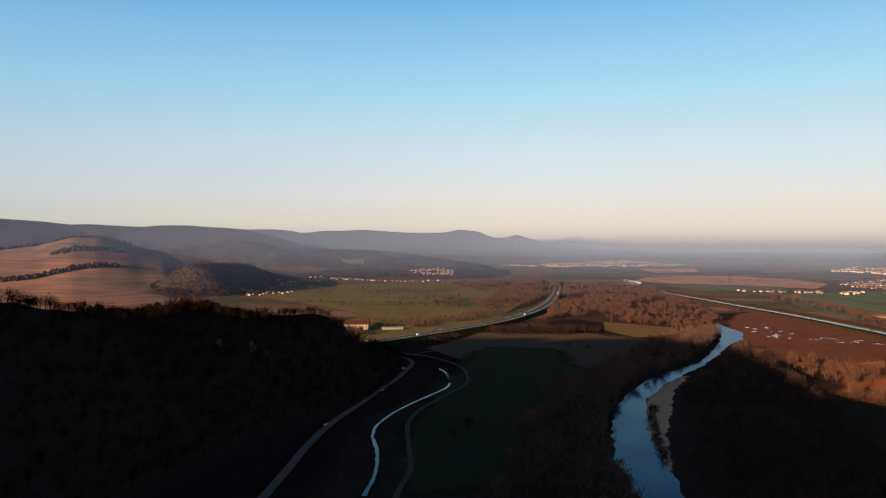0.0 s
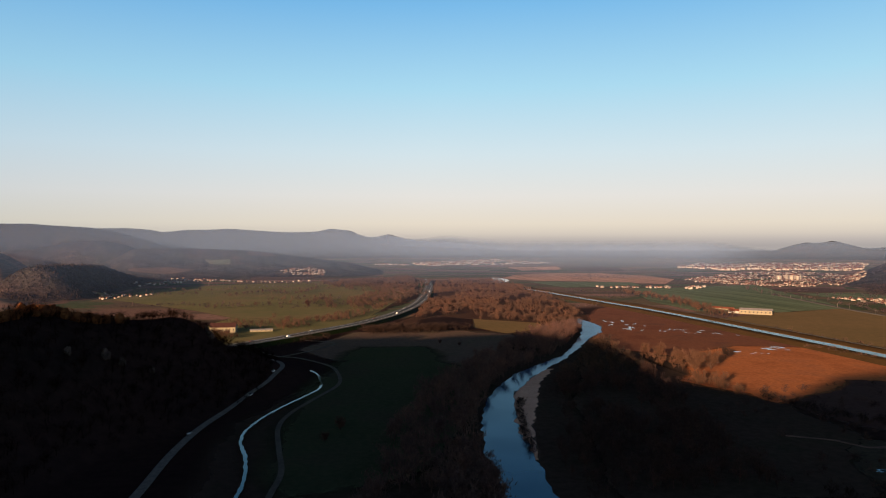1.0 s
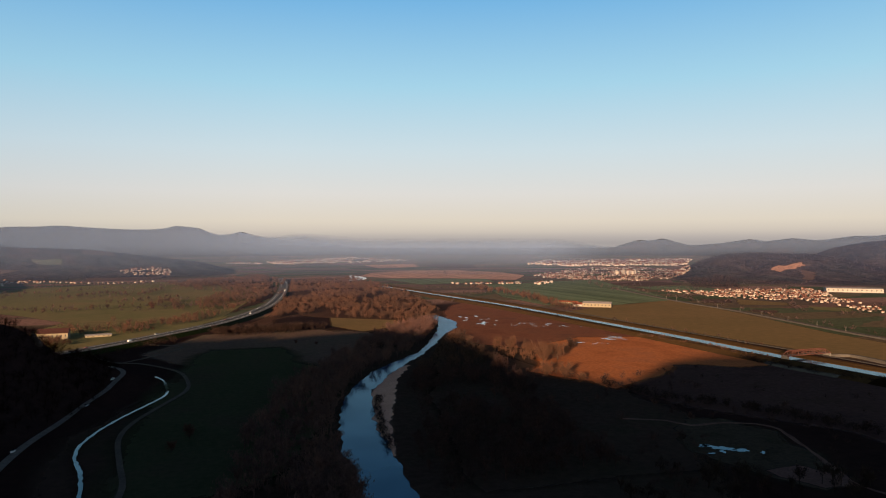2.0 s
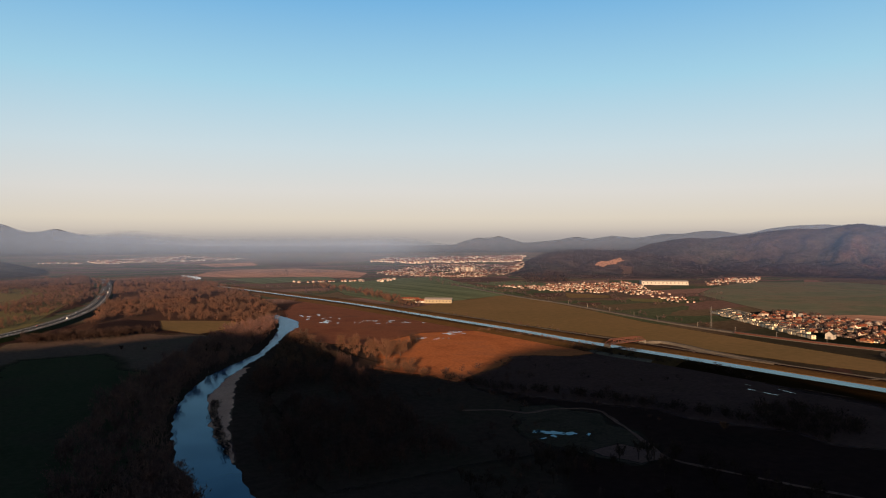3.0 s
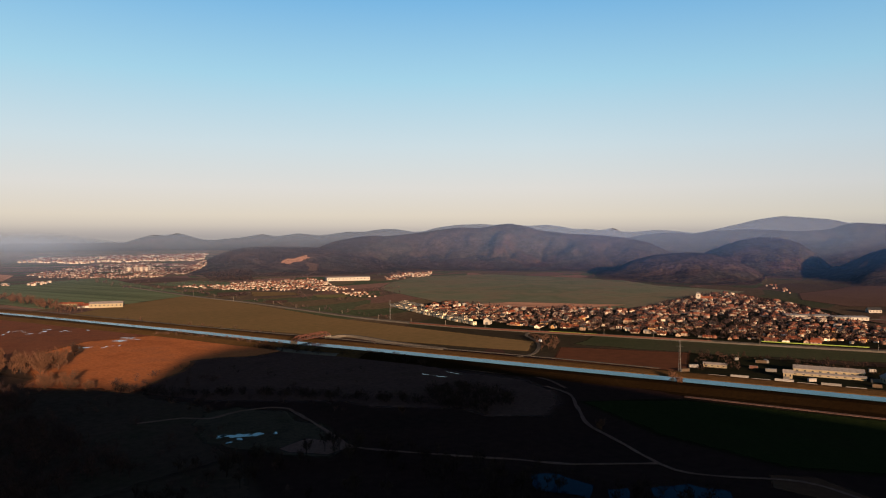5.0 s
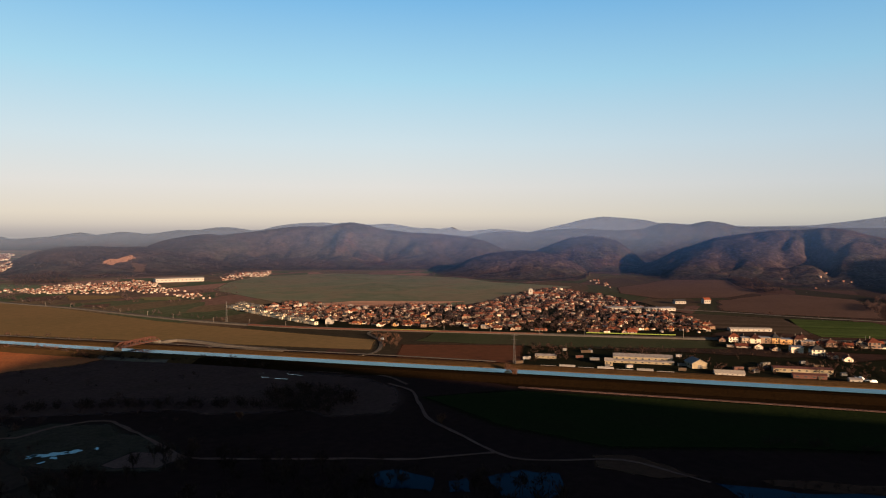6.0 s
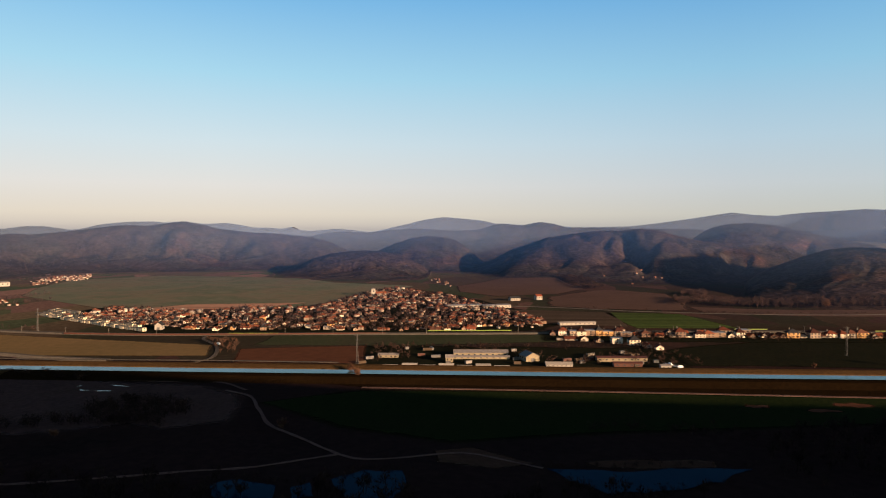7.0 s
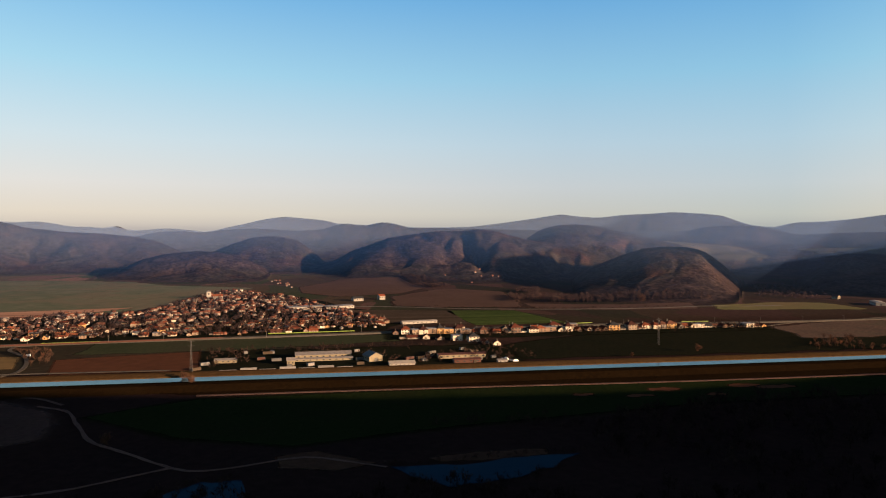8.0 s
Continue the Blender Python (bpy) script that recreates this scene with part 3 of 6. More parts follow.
    plateau = smooth(-4, 4, h[9] - np.max([h[k] for k in range(len(LAYERS)) if k != 9], axis=0)) * smooth(-0.22, -0.12, fbm(x / 300, y / 120, 23, 3)) * smooth(30, 50, h[9])
    return west, plateau


def plain_height(x, y):
    r = np.minimum(np.hypot(x, y), 4585.0)
    far = np.where(r > 2200, 2200 - 2400 * np.log(np.maximum(1 - (r - 2200) / 2400, 1e-3)), r)
    return np.where(r > 2200, np.minimum(EYE * (1 - r / far), 84.0), 0.0)


def ground_height(x, y):
    x, y = np.asarray(x, float), np.asarray(y, float)
    a, h = plain_height(x, y), hill_height(x, y) - 1.5
    return np.where(h > a - 12, 0.5 * (a + h + np.sqrt((a - h) ** 2 + 4)) - 1, a)


def ground_at(x, y):
    return float(ground_height(np.array([x]), np.array([y]))[0])


# ---------------------------------------------------------------- mesh helpers
def mesh_object(name, verts, faces, mat, parent=None, label="", tint=None):
    me = bpy.data.meshes.new(name)
    me.from_pydata([tuple(map(float, p)) for p in verts], [], [tuple(map(int, f)) for f in faces])
    me.materials.append(mat)
    ob = new(name, me)
    if parent:
        ob.parent = parent
    if label:
        ob["label"] = label
    return ob


def tri_mesh(name, V, T, mat, tint=None):
    """A large mesh from numpy arrays of points and triangles."""
    me = bpy.data.meshes.new(name)
    n, m = len(V), len(T)
    me.vertices.add(n)
    me.vertices.foreach_set("co", np.ascontiguousarray(V, np.float32).ravel())
    me.loops.add(m * 3)
    me.loops.foreach_set("vertex_index", np.ascontiguousarray(T, np.int32).ravel())
    me.polygons.add(m)
    me.polygons.foreach_set("loop_start", np.arange(0, m * 3, 3, dtype=np.int32))
    me.update(calc_edges=True)
    if tint is not None:
        a = me.attributes.new("tint", "FLOAT", "POINT")
        a.data.foreach_set("value", np.ascontiguousarray(tint, np.float32))
    me.materials.append(mat)
    return new(name, me)


def part(name, bm, mat, parent, label=""):
    me = bpy.data.meshes.new(name)
    bm.to_mesh(me)
    bm.free()
    me.materials.append(mat)
    ob = new(name, me)
    ob.parent = parent
    if label:
        ob["label"] = label
    return ob


def box_bm(x0, x1, y0, y1, z0, z1, bm=None):
    bm = bm or bmesh.new()
    vs = [bm.verts.new(p) for p in ((x0, y0, z0), (x1, y0, z0), (x1, y1, z0), (x0, y1, z0), (x0, y0, z1), (x1, y0, z1), (x1, y1, z1), (x0, y1, z1))]
    for f in ((3, 2, 1, 0), (4, 5, 6, 7), (0, 1, 5, 4), (1, 2, 6, 5), (2, 3, 7, 6), (3, 0, 4, 7)):
        bm.faces.new([vs[i] for i in f])
    return bm


def curve_points(pts, step):
    """A smooth line through the points (Catmull-Rom), evenly stepped."""
    P = np.array(pts, float)
    P = np.vstack([2 * P[0] - P[1], P, 2 * P[-1] - P[-2]])
    out = []
    for i in range(1, len(P) - 2):
        a, b_, c, d = P[i - 1:i + 3]
        n = max(2, int(np.hypot(*(c - b_)[:2]) / step))
        for t in np.linspace(0, 1, n, endpoint=False):
            out.append(0.5 * (2 * b_ + (c - a) * t + (2 * a - 5 * b_ + 4 * c - d) * t * t + (3 * b_ - a - 3 * c + d) * t ** 3))
    out.append(P[-2])
    return np.array(out)


def ribbon(name, pts, width, mat, lift=0.3, step=12.0, ragged=0.0, seed=0, label="", category="", thick=0.25, profile=None):
    """A strip laid along a line on the ground; profile: rows of (offset in half-widths, height) across it."""
    C = curve_points(pts, step)
    rng = np.random.RandomState(seed)
    T = np.gradient(C[:, :2], axis=0)
    T /= np.linalg.norm(T, axis=1)[:, None] + 1e-9
    N = np.stack([-T[:, 1], T[:, 0]], 1)
    w = np.interp(np.linspace(0, 1, len(C)), np.linspace(0, 1, len(width)), width) if isinstance(width, (list, tuple)) else np.full(len(C), width)
    prof = profile or [(-1, -thick), (-1, 0), (1, 0), (1, -thick)]
    V, F, k = [], [], len(prof)
    base = ground_height(C[:, 0], C[:, 1])
    for i in range(len(C)):
        j = [(rng.rand() - 0.5) * ragged, (rng.rand() - 0.5) * ragged]
        for o, h in prof:
            off = o * w[i] / 2 + (j[0] if o < 0 else j[1])
            V.append((*(C[i, :2] + N[i] * off), base[i] + lift + h))
    for i in range(len(C) - 1):
        for a in range(k - 1):
            F.append((i * k + a, i * k + a + 1, (i + 1) * k + a + 1, (i + 1) * k + a))
    ob = mesh_object(name, V, [f[::-1] for f in F], mat)
    return tagged(ob, label, category, kind="structure")


def drape(name, poly, mat, lift=0.25, cell=60.0, label="", category="field", ragged=0.0, seed=1, soft=0.0):
    """A patch of ground inside an outline, laid on the land; soft: the width of the margin in which it thins out."""
    rng = np.random.RandomState(seed)
    P = np.array(poly, float)
    pts = []
    for a, b_ in zip(P, np.roll(P, -1, 0)):
        n = max(1, int(np.hypot(*(b_ - a)) / (cell if not ragged else min(cell, ragged * 2))))
        for t in np.arange(n) / n:
            pts.append(a + (b_ - a) * t + (rng.rand(2) - 0.5) * ragged)
    bm = bmesh.new()
    vs = [bm.verts.new((*p, 0)) for p in pts]
    bm.faces.new(vs)
    bmesh.ops.triangulate(bm, faces=bm.faces[:])
    for _ in range(5):
        long = [e for e in bm.edges if e.calc_length() > cell * 1.6]
        if not long:
            break
        bmesh.ops.subdivide_edges(bm, edges=long, cuts=1)
        bmesh.ops.triangulate(bm, faces=[f for f in bm.faces if len(f.verts) > 3])
    rim = set()
    if soft:
        Q = np.array(pts)
        nx = np.roll(Q, -1, 0)
        turn = np.sign(np.sum(Q[:, 0] * nx[:, 1] - nx[:, 0] * Q[:, 1]))
        d = nx - np.roll(Q, 1, 0)
        d /= np.linalg.norm(d, axis=1)[:, None] + 1e-9
        outer = [bm.verts.new((q[0] + turn * e[1] * soft, q[1] - turn * e[0] * soft, 0)) for q, e in zip(Q, d)]
        rim = set(outer)
        vs = [bm.verts.new((*q, 0)) for q in Q]
        m = len(vs)
        for i in range(m):
            bm.faces.new((vs[i], vs[(i + 1) % m], outer[(i + 1) % m], outer[i]))
    bm.verts.index_update()
    co = np.array([v.co[:] for v in bm.verts])
    gone = np.array([1.0 if v in rim else 0.0 for v in bm.verts], np.float32)
    z = ground_height(co[:, 0], co[:, 1]) + lift - 0.06 * gone
    for v_, h in zip(bm.verts, z):
        v_.co.z = h
    bm.normal_update()
    bmesh.ops.reverse_faces(bm, faces=[f for f in bm.faces if f.normal.z < 0])
    me = bpy.data.meshes.new(name)
    bm.to_mesh(me)
    bm.free()
    me.attributes.new("margin", "FLOAT", "POINT").data.foreach_set("value", gone)
    me.materials.append(mat)
    return tagged(new(name, me), label, category, kind="structure")


# ---------------------------------------------------------------- ground
def build_ground():
    az = np.radians(np.concatenate([np.arange(-42, 142, 0.2), np.arange(142, 318, 2.0)]))
    r = np.concatenate([[3.0, 40, 90, 140, 190, 230], 260 * 1.0108 ** np.arange(0, 275)])
    r = np.minimum(r, 4960)
    A, R = np.meshgrid(az, r, indexing="ij")
    x, y = R * np.sin(A), R * np.cos(A)
    h = hill_height(x, y)
    z = ground_height(x, y)
    na, nr = A.shape
    V = np.stack([x.ravel(), y.ravel(), z.ravel()], 1)
    i, j = np.meshgrid(np.arange(na), np.arange(nr - 1), indexing="ij")
    a, b_ = i * nr + j, ((i + 1) % na) * nr + j
    q = np.stack([a, a + 1, b_ + 1, b_], -1).reshape(-1, 4)
    V = np.vstack([V, [[0.9, 0.6, ground_at(0.9, 0.6)]]])
    mid = np.stack([np.full(na, na * nr), np.arange(na) * nr, ((np.arange(na) + 1) % na) * nr], 1)
    T = np.concatenate([q[:, [0, 1, 2]], q[:, [0, 2, 3]], mid])
    ob = tri_mesh("ground", V, T, M_ground)
    west, plateau = open_share(x, y)
    farm = np.maximum(np.maximum(0.22 + 0.78 * smooth(400, 700, y), 0.22 + 0.4 * smooth(880, 960, x)) * smooth(640, 660, x), smooth(1040, 1120, y - 0.35 * np.abs(x)))
    farm = farm * (1 - 0.6 * (1 - smooth(-250, 50, y)))
    # Within 1 km the wooded spur keeps the dark open-ground tone, for its shade.
    for name, share in (("woodland", smooth(2, 9, h) * smooth(1000, 1300, R) * (1 - west) * (1 - plateau)), ("farmed", farm), ("ploughed", west), ("upland", plateau)):
        ob.data.attributes.new(name, "FLOAT", "POINT").data.foreach_set("value", np.append(share.ravel(), 0).astype(np.float32))
    ob.data.polygons.foreach_set("use_smooth", np.ones(len(T), bool))
    return tagged(ob, "valley floor of dry brown grass rising into wooded hills", "ground", kind="structure")


ground = build_ground()

# fields on the plain
drape("woodland_floor", [(400, 2253), (606, 2264), (560, 1600), (515, 1405), (440, 1060), (379, 950), (287, 839), (240, 900), (264, 1086), (208, 1171), (110, 985), (169, 1150), (261, 1541)], M_litter, 0.1, 60.0, "brown leaf litter under the floodplain woods", "woodland floor", 14, 5, soft=18)
drape("woodland_floor", [(30, 2231), (351, 2424), (223, 1539), (110, 1240), (70, 1214), (107, 1713)], M_litter, 0.1, 60.0, "brown leaf litter beside the motorway", "woodland floor", 14, 6, soft=18)
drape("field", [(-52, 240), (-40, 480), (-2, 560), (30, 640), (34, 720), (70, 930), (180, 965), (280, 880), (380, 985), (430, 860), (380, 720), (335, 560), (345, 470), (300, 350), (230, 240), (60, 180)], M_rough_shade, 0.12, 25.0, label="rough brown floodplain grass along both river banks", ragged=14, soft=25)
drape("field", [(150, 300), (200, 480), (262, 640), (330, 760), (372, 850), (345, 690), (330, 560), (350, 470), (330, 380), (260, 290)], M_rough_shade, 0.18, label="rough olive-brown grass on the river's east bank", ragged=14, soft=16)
drape("field", [(-10, 800), (60, 940), (160, 960), (260, 890), (190, 690), (130, 575), (118, 790), (63, 800), (39, 711), (20, 740)], M_rough, 0.18, label="brown rough meadow in front of the motorway", ragged=12, soft=16)
VILLAGE_EDGE = [(885, 460), (985, 615), (1125, 615), (1070, 420), (1140, 380), (1143, 270), (1415, 246), (1583, 184), (1424, 60), (1130, -60), (965, -110), (890, -80), (858, 60), (852, 173), (838, 310), (836, 400)]
drape("field", [(488, 147), (523, 87), (525, -68), (518, -301), (512, -520), (455, -470), (462, -360), (459, -267), (429, -73), (407, 14), (434, 80)], M_meadow, label="dark green winter crop field below the canal dyke", soft=16)
drape("field", [(-6, 343), (-2, 478), (39, 711), (63, 797), (115, 790), (126, 574), (84, 450), (54, 370)], M_lea, label="green meadow between levee track and river woods", ragged=14, soft=34)
drape("field", [(255, 1086), (338, 1014), (323, 948), (258, 905), (234, 977)], M_olive, label="small sunlit green field among the trees", soft=9)
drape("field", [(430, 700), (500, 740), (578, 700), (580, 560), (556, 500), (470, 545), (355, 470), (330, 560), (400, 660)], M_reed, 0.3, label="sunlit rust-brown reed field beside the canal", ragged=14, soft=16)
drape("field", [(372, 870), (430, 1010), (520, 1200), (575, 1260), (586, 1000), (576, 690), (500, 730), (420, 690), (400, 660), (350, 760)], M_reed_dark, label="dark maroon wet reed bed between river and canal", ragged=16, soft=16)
drape("field", [(652, -200), (735, -205), (800, -330), (800, -600), (780, -980), (650, -980)], M_garden, 0.15, 60.0, label="dark green field between canal and lane", ragged=12, soft=14)
for k, (sx, sy, sl, sw) in enumerate([(484, -239, 13, 3.5), (501, -268, 16, 4), (503, -338, 15, 4), (494, -362, 20, 6), (478, -300, 9, 3), (494, -198, 8, 2.5)]):
    drape("bare_patch", [(sx + sw * math.cos(a) * (0.75 + 0.4 * noise.noise(Vector((a, k, 5)))), sy + sl * math.sin(a) * (0.75 + 0.4 * noise.noise(Vector((a, k, 8))))) for a in np.arange(0, 6.28, 0.4)], M_brown, 0.34, 20, "bare tan patch in the green field", "ground", 4, k + 2, soft=5)
drape("field", [(752, 240), (818, 240), (832, 60), (838, -80), (790, -90), (750, 100)], M_lea, 0.15, 40.0, label="dull green meadow between railway and workshops", ragged=8, soft=8)
drape("garden_ground", VILLAGE_EDGE, M_garden, 0.2, label="dark garden ground of the village", category="gardens", ragged=12, soft=16)
drape("garden_ground", [(800, -85), (868, -85), (868, -595), (806, -595)], M_garden, 0.2, label="dark gardens along the lane", category="gardens", ragged=8, soft=16)
drape("yard", [(634, 120), (740, 120), (738, -190), (634, -190)], M_garden, 0.2, label="dark yard round the workshops", category="yard", ragged=8, soft=16)
drape("field", [(-489, 1684), (-376, 2048), (31, 2299), (264, 1828), (92, 1167), (-118, 1160), (-209, 1314)], M_pasture, label="olive pasture beyond the motorway with stubble patches", soft=9)
drape("field", [(-170, 905), (-128, 1165), (95, 1172), (40, 1020), (-30, 925), (-100, 850)], M_pasture, 0.2, 40.0, label="trampled pasture round the roadside buildings", ragged=14, soft=14)
drape("field", [(-640, 2578), (-495, 2590), (-420, 2572), (-484, 2512), (-605, 2524)], M_clay, 1.2, 30.0, label="orange ploughed strip at the foot of the western hills", ragged=10, soft=10)
drape("field", [(-400, 2718), (-317, 2735), (-305, 2672), (-380, 2672)], M_hillside, 1.2, 30.0, label="pale meadow on the western slope", ragged=10, soft=10)
drape("field", [(-257, 2872), (-175, 2905), (-147, 2840), (-249, 2793)], M_clay, 1.2, 30.0, label="brown bare strip on the western slope", ragged=10, soft=10)
drape("field", [(-210, 2467), (5, 2508), (-14, 2412), (-202, 2375)], M_clay, 0.5, 40.0, label="brown bare field beyond the pasture", ragged=10, soft=10)
drape("water", [(42, 2308), (82, 2375), (83, 2276), (52, 2233)], M_pool, 0.6, 20, "blue pond beside the woods", "pond", 6, 12)
drape("field", [(1175, 3050), (1356, 3147), (1385, 3005), (1300, 2763), (1155, 2776)], M_clay, 1.2, label="pinkish bare field far out on the plain", soft=14)
drape("field", [(900, 3150), (1150, 3180), (1100, 2960), (900, 2900)], M_pink, 1.2, label="pale ploughed field far out on the plain", soft=14)
drape("field", [(845, 1751), (1302, 1875), (1054, 1270), (989, 1143), (830, 1097), (689, 1143), (708, 1360)], M_green, label="dark green winter wheat field", soft=9)
drape("field", [(649, 1020), (854, 1110), (989, 1143), (903, 871), (818, 649), (769, 437), (739, 293), (679, 274), (669, 522), (661, 727)], M_olive, label="wide olive stubble field beside the canal", soft=9)
drape("field", [(661, 2378), (775, 2593), (985, 2701), (1151, 2641), (1249, 2437), (1223, 2198), (1061, 1960), (923, 2120), (723, 2227)], M_pink, label="pinkish ploughed field on the plain", soft=9)
drape("field", [(1330, 900), (1560, 1010), (1800, 1080), (2020, 930), (1960, 620), (1880, 500), (1740, 360), (1690, 240), (1640, 150), (1416, 213), (1131, 302), (1103, 473), (1113, 620)], M_hillside, label="green pasture at the foot of the hills", soft=9)
drape("field", [(690, 2150), (1000, 2060), (950, 1890), (700, 1850)], M_green, 0.3, label="narrow green strip below the ploughed field", soft=9)
drape("field", [(1073, 557), (1167, 500), (1218, 305), (1127, 368)], M_pink, 0.6, label="orange-brown ploughed strip behind the village", soft=9)
drape("field", [(1867, -56), (1836, -213), (1589, -246), (1434, -167), (1379, -41), (1480, 30), (1640, 40)], M_clay, 0.6, 40.0, label="brown ploughed field at the hill foot", soft=9)
drape("field", [(1364, -151), (1550, -286), (1449, -387), (1206, -352), (1131, -337), (1150, -190), (1188, -135)], M_clay, 0.6, 40.0, label="reddish bare field on the slope", ragged=8, soft=14)
drape("field", [(1124, -53), (1091, -211), (922, -201), (952, -92)], M_dark, label="dark ploughed plot behind the houses", soft=9)
drape("field", [(1091, -202), (1074, -311), (918, -339), (911, -213)], M_bright, label="bright green young crop in rows", soft=9)
drape("field", [(1185, -364), (1155, -440), (1128, -520), (1110, -640), (1050, -620), (1062, -487), (1098, -362)], M_clay, 0.3, label="long pinkish ploughed strip", soft=9)
drape("field", [(1078, -675), (1130, -812), (1110, -900), (1000, -900), (1023, -789), (1030, -654)], M_pasture, 0.4, 40.0, label="green lawn in the mouth of the side valley", ragged=8, soft=14)
drape("field", [(822, -600), (871, -760), (885, -980), (720, -980), (728, -690), (729, -578)], M_rough, 0.3, 40.0, label="rough brown fallow beside the railway", ragged=8, soft=14)
drape("field", [(716, 246), (745, 124), (645, 108), (644, 227)], M_brown, label="brown field between canal and railway", soft=9)

# ---------------------------------------------------------------- water
RIVER = [(104, 327, 26), (110, 368, 26), (115, 404, 24), (124, 450, 20), (146, 523, 24), (167, 568, 18), (197, 619, 18), (242, 675, 26), (279, 725, 22), (329, 812, 40), (372, 892, 26), (400, 966, 20)]


def build_river():
    L = [(60, 200), (80, 280), (92, 327), (96, 370), (102, 412), (115, 464), (135, 523), (159, 574), (186, 618), (228, 667), (269, 716), (312, 794), (360, 892), (392, 975), (400, 1060)]
    R = [(90, 190), (108, 280), (116, 327), (121, 366), (126, 401), (132, 437), (156, 523), (174, 563), (209, 619), (256, 683), (289, 734), (346, 831), (388, 892), (416, 963), (424, 1055)]
    A, B = curve_points(L, 6.0), curve_points(R, 6.0)
    n = 240
    u = np.linspace(0, 1, n)
    S = [np.stack([np.interp(u, np.linspace(0, 1, len(c)), c[:, k]) for k in (0, 1)], 1) for c in (A, B)]
    V, F = [], []
    for i in range(n):
        for side in S:
            jit = fbm(np.array([side[i, 0] / 9]), np.array([side[i, 1] / 9]), 7, 3)[0] * 4
            V.append((side[i, 0] + jit, side[i, 1], 0.3))
    for i in range(n - 1):
        F.append((2 * i, 2 * i + 1, 2 * i + 3, 2 * i + 2))
    return tagged(mesh_object("water", V, F, M_river), "calm blue river winding between bare trees", "river", kind="structure")


build_river()
ribbon("water", [(90, 195), (140, 60), (180, -110), (232, -212)], 34, M_river, 0.3, 10, 4, 3, "dark river bend below the slope", "river")
ribbon("water", [(560, 2120), (600, 2180), (632, 2300), (640, 2420)], [34, 54, 48, 16], M_flood, 0.9, 20, 0, 4, "bright river loop far out on the plain", "river")
ribbon("water", [(-37, 326), (-35, 360), (-38, 399), (-44, 435), (-40, 470), (-26, 511), (-6, 554), (5, 583), (4, 634), (-3, 659)], 2.0, M_canal, 1.5, 4, 0.8, 5, "narrow winding brook in the meadow", "brook")
drape("water", [(325, 130), (333, 118), (325, 96), (309, 92), (306, 118)], M_pond, 0.35, 20, "dark pond edged with reeds", "pond", 3, 2)
drape("water", [(323, 88), (329, 80), (312, 75), (310, 84)], M_pond, 0.35, 20, "small dark pond beside the larger ones", "pond", 2, 3)
drape("water", [(333, 71), (348, 58), (348, 36), (323, 32), (308, 40), (312, 60)], M_pond, 0.35, 20, "dark pond edged with reeds", "pond", 3, 4)
drape("water", [(357, -38), (353, -72), (359, -108), (361, -142), (342, -120), (327, -90), (322, -63), (338, -46)], M_pond, 0.35, 20, "long dark pond behind the track", "pond", 4, 5)


CANAL = [(591, -900), (591, -554), (592, -331), (593, -116), (595, 76), (596, 240), (598, 402), (598, 559), (604, 691), (606, 850), (608, 1007), (606, 1180), (590, 1400), (575, 1620), (560, 1800)]
ribbon("water", CANAL, [15, 15, 15.5, 16, 16.5, 16, 14, 12, 11, 10], M_canal, 1.8, 25, 0, 0, "straight pale canal between grassy dykes", "canal")
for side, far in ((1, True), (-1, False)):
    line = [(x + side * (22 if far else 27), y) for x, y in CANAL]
    # The near dyke changes to the brighter copy where its sunlit stretch begins.
    for stretch, grass in (((line, M_dyke_lit),) if far else ((line[:7], M_dyke), (line[6:], M_dyke_lit))):
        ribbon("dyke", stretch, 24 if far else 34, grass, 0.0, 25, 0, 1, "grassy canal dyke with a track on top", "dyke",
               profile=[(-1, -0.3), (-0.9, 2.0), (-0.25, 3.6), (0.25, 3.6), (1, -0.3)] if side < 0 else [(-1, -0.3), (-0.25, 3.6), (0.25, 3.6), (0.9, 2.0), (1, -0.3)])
ribbon("path", [(634, 127), (638, 246), (637, 345), (637, 427), (641, 500), (640, 620), (642, 750), (650, 1035), (648, 1300), (630, 1600)], 4, M_track, 2.7, 20, 0, 0, "pale track along the dyke", "path")
drape("dyke_foot", [(529, -560), (556, -560), (557, -100), (558, 130), (546, 95), (541, -26), (536, -154), (531, -305)], M_dyke, 0.2, 40.0, label="dry brown grass at the foot of the dyke", category="dyke", ragged=3, soft=4)
ribbon("path", [(520, -560), (525, -305), (532, -154), (537, -26), (540, 90)], 4, M_lane, 0.5, 20, 0, 0, "pale track at the dyke's foot", "path")

# ---------------------------------------------------------------- roads and tracks
MWAY = [(-420, 640), (-215, 735), (-101, 815), (-59, 856), (-3, 927), (64, 1018), (127, 1138), (191, 1313), (245, 1534), (306, 1845), (345, 2100), (362, 2290)]
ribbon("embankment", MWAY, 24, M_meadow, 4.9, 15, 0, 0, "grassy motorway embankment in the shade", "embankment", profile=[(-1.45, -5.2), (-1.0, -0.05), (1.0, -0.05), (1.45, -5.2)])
for off in (-6.2, 6.2):
    side_line = curve_points(MWAY, 60)[:, :2]
    tang = np.gradient(side_line, axis=0)
    tang /= np.linalg.norm(tang, axis=1)[:, None]
    lane = [tuple(p) for p in side_line + np.stack([-tang[:, 1], tang[:, 0]], 1) * off]
    ribbon("motorway", lane, 11.2, M_asphalt, 5.1, 15, 0, 0, "grey carriageway of the motorway on its embankment", "road", 0.15)
    ribbon("road_marking", [(x + 0.0, y) for x, y in lane], 0.35, M_marking, 5.14, 15, 0, 0, "white line between the motorway lanes", "road marking", 0.02)
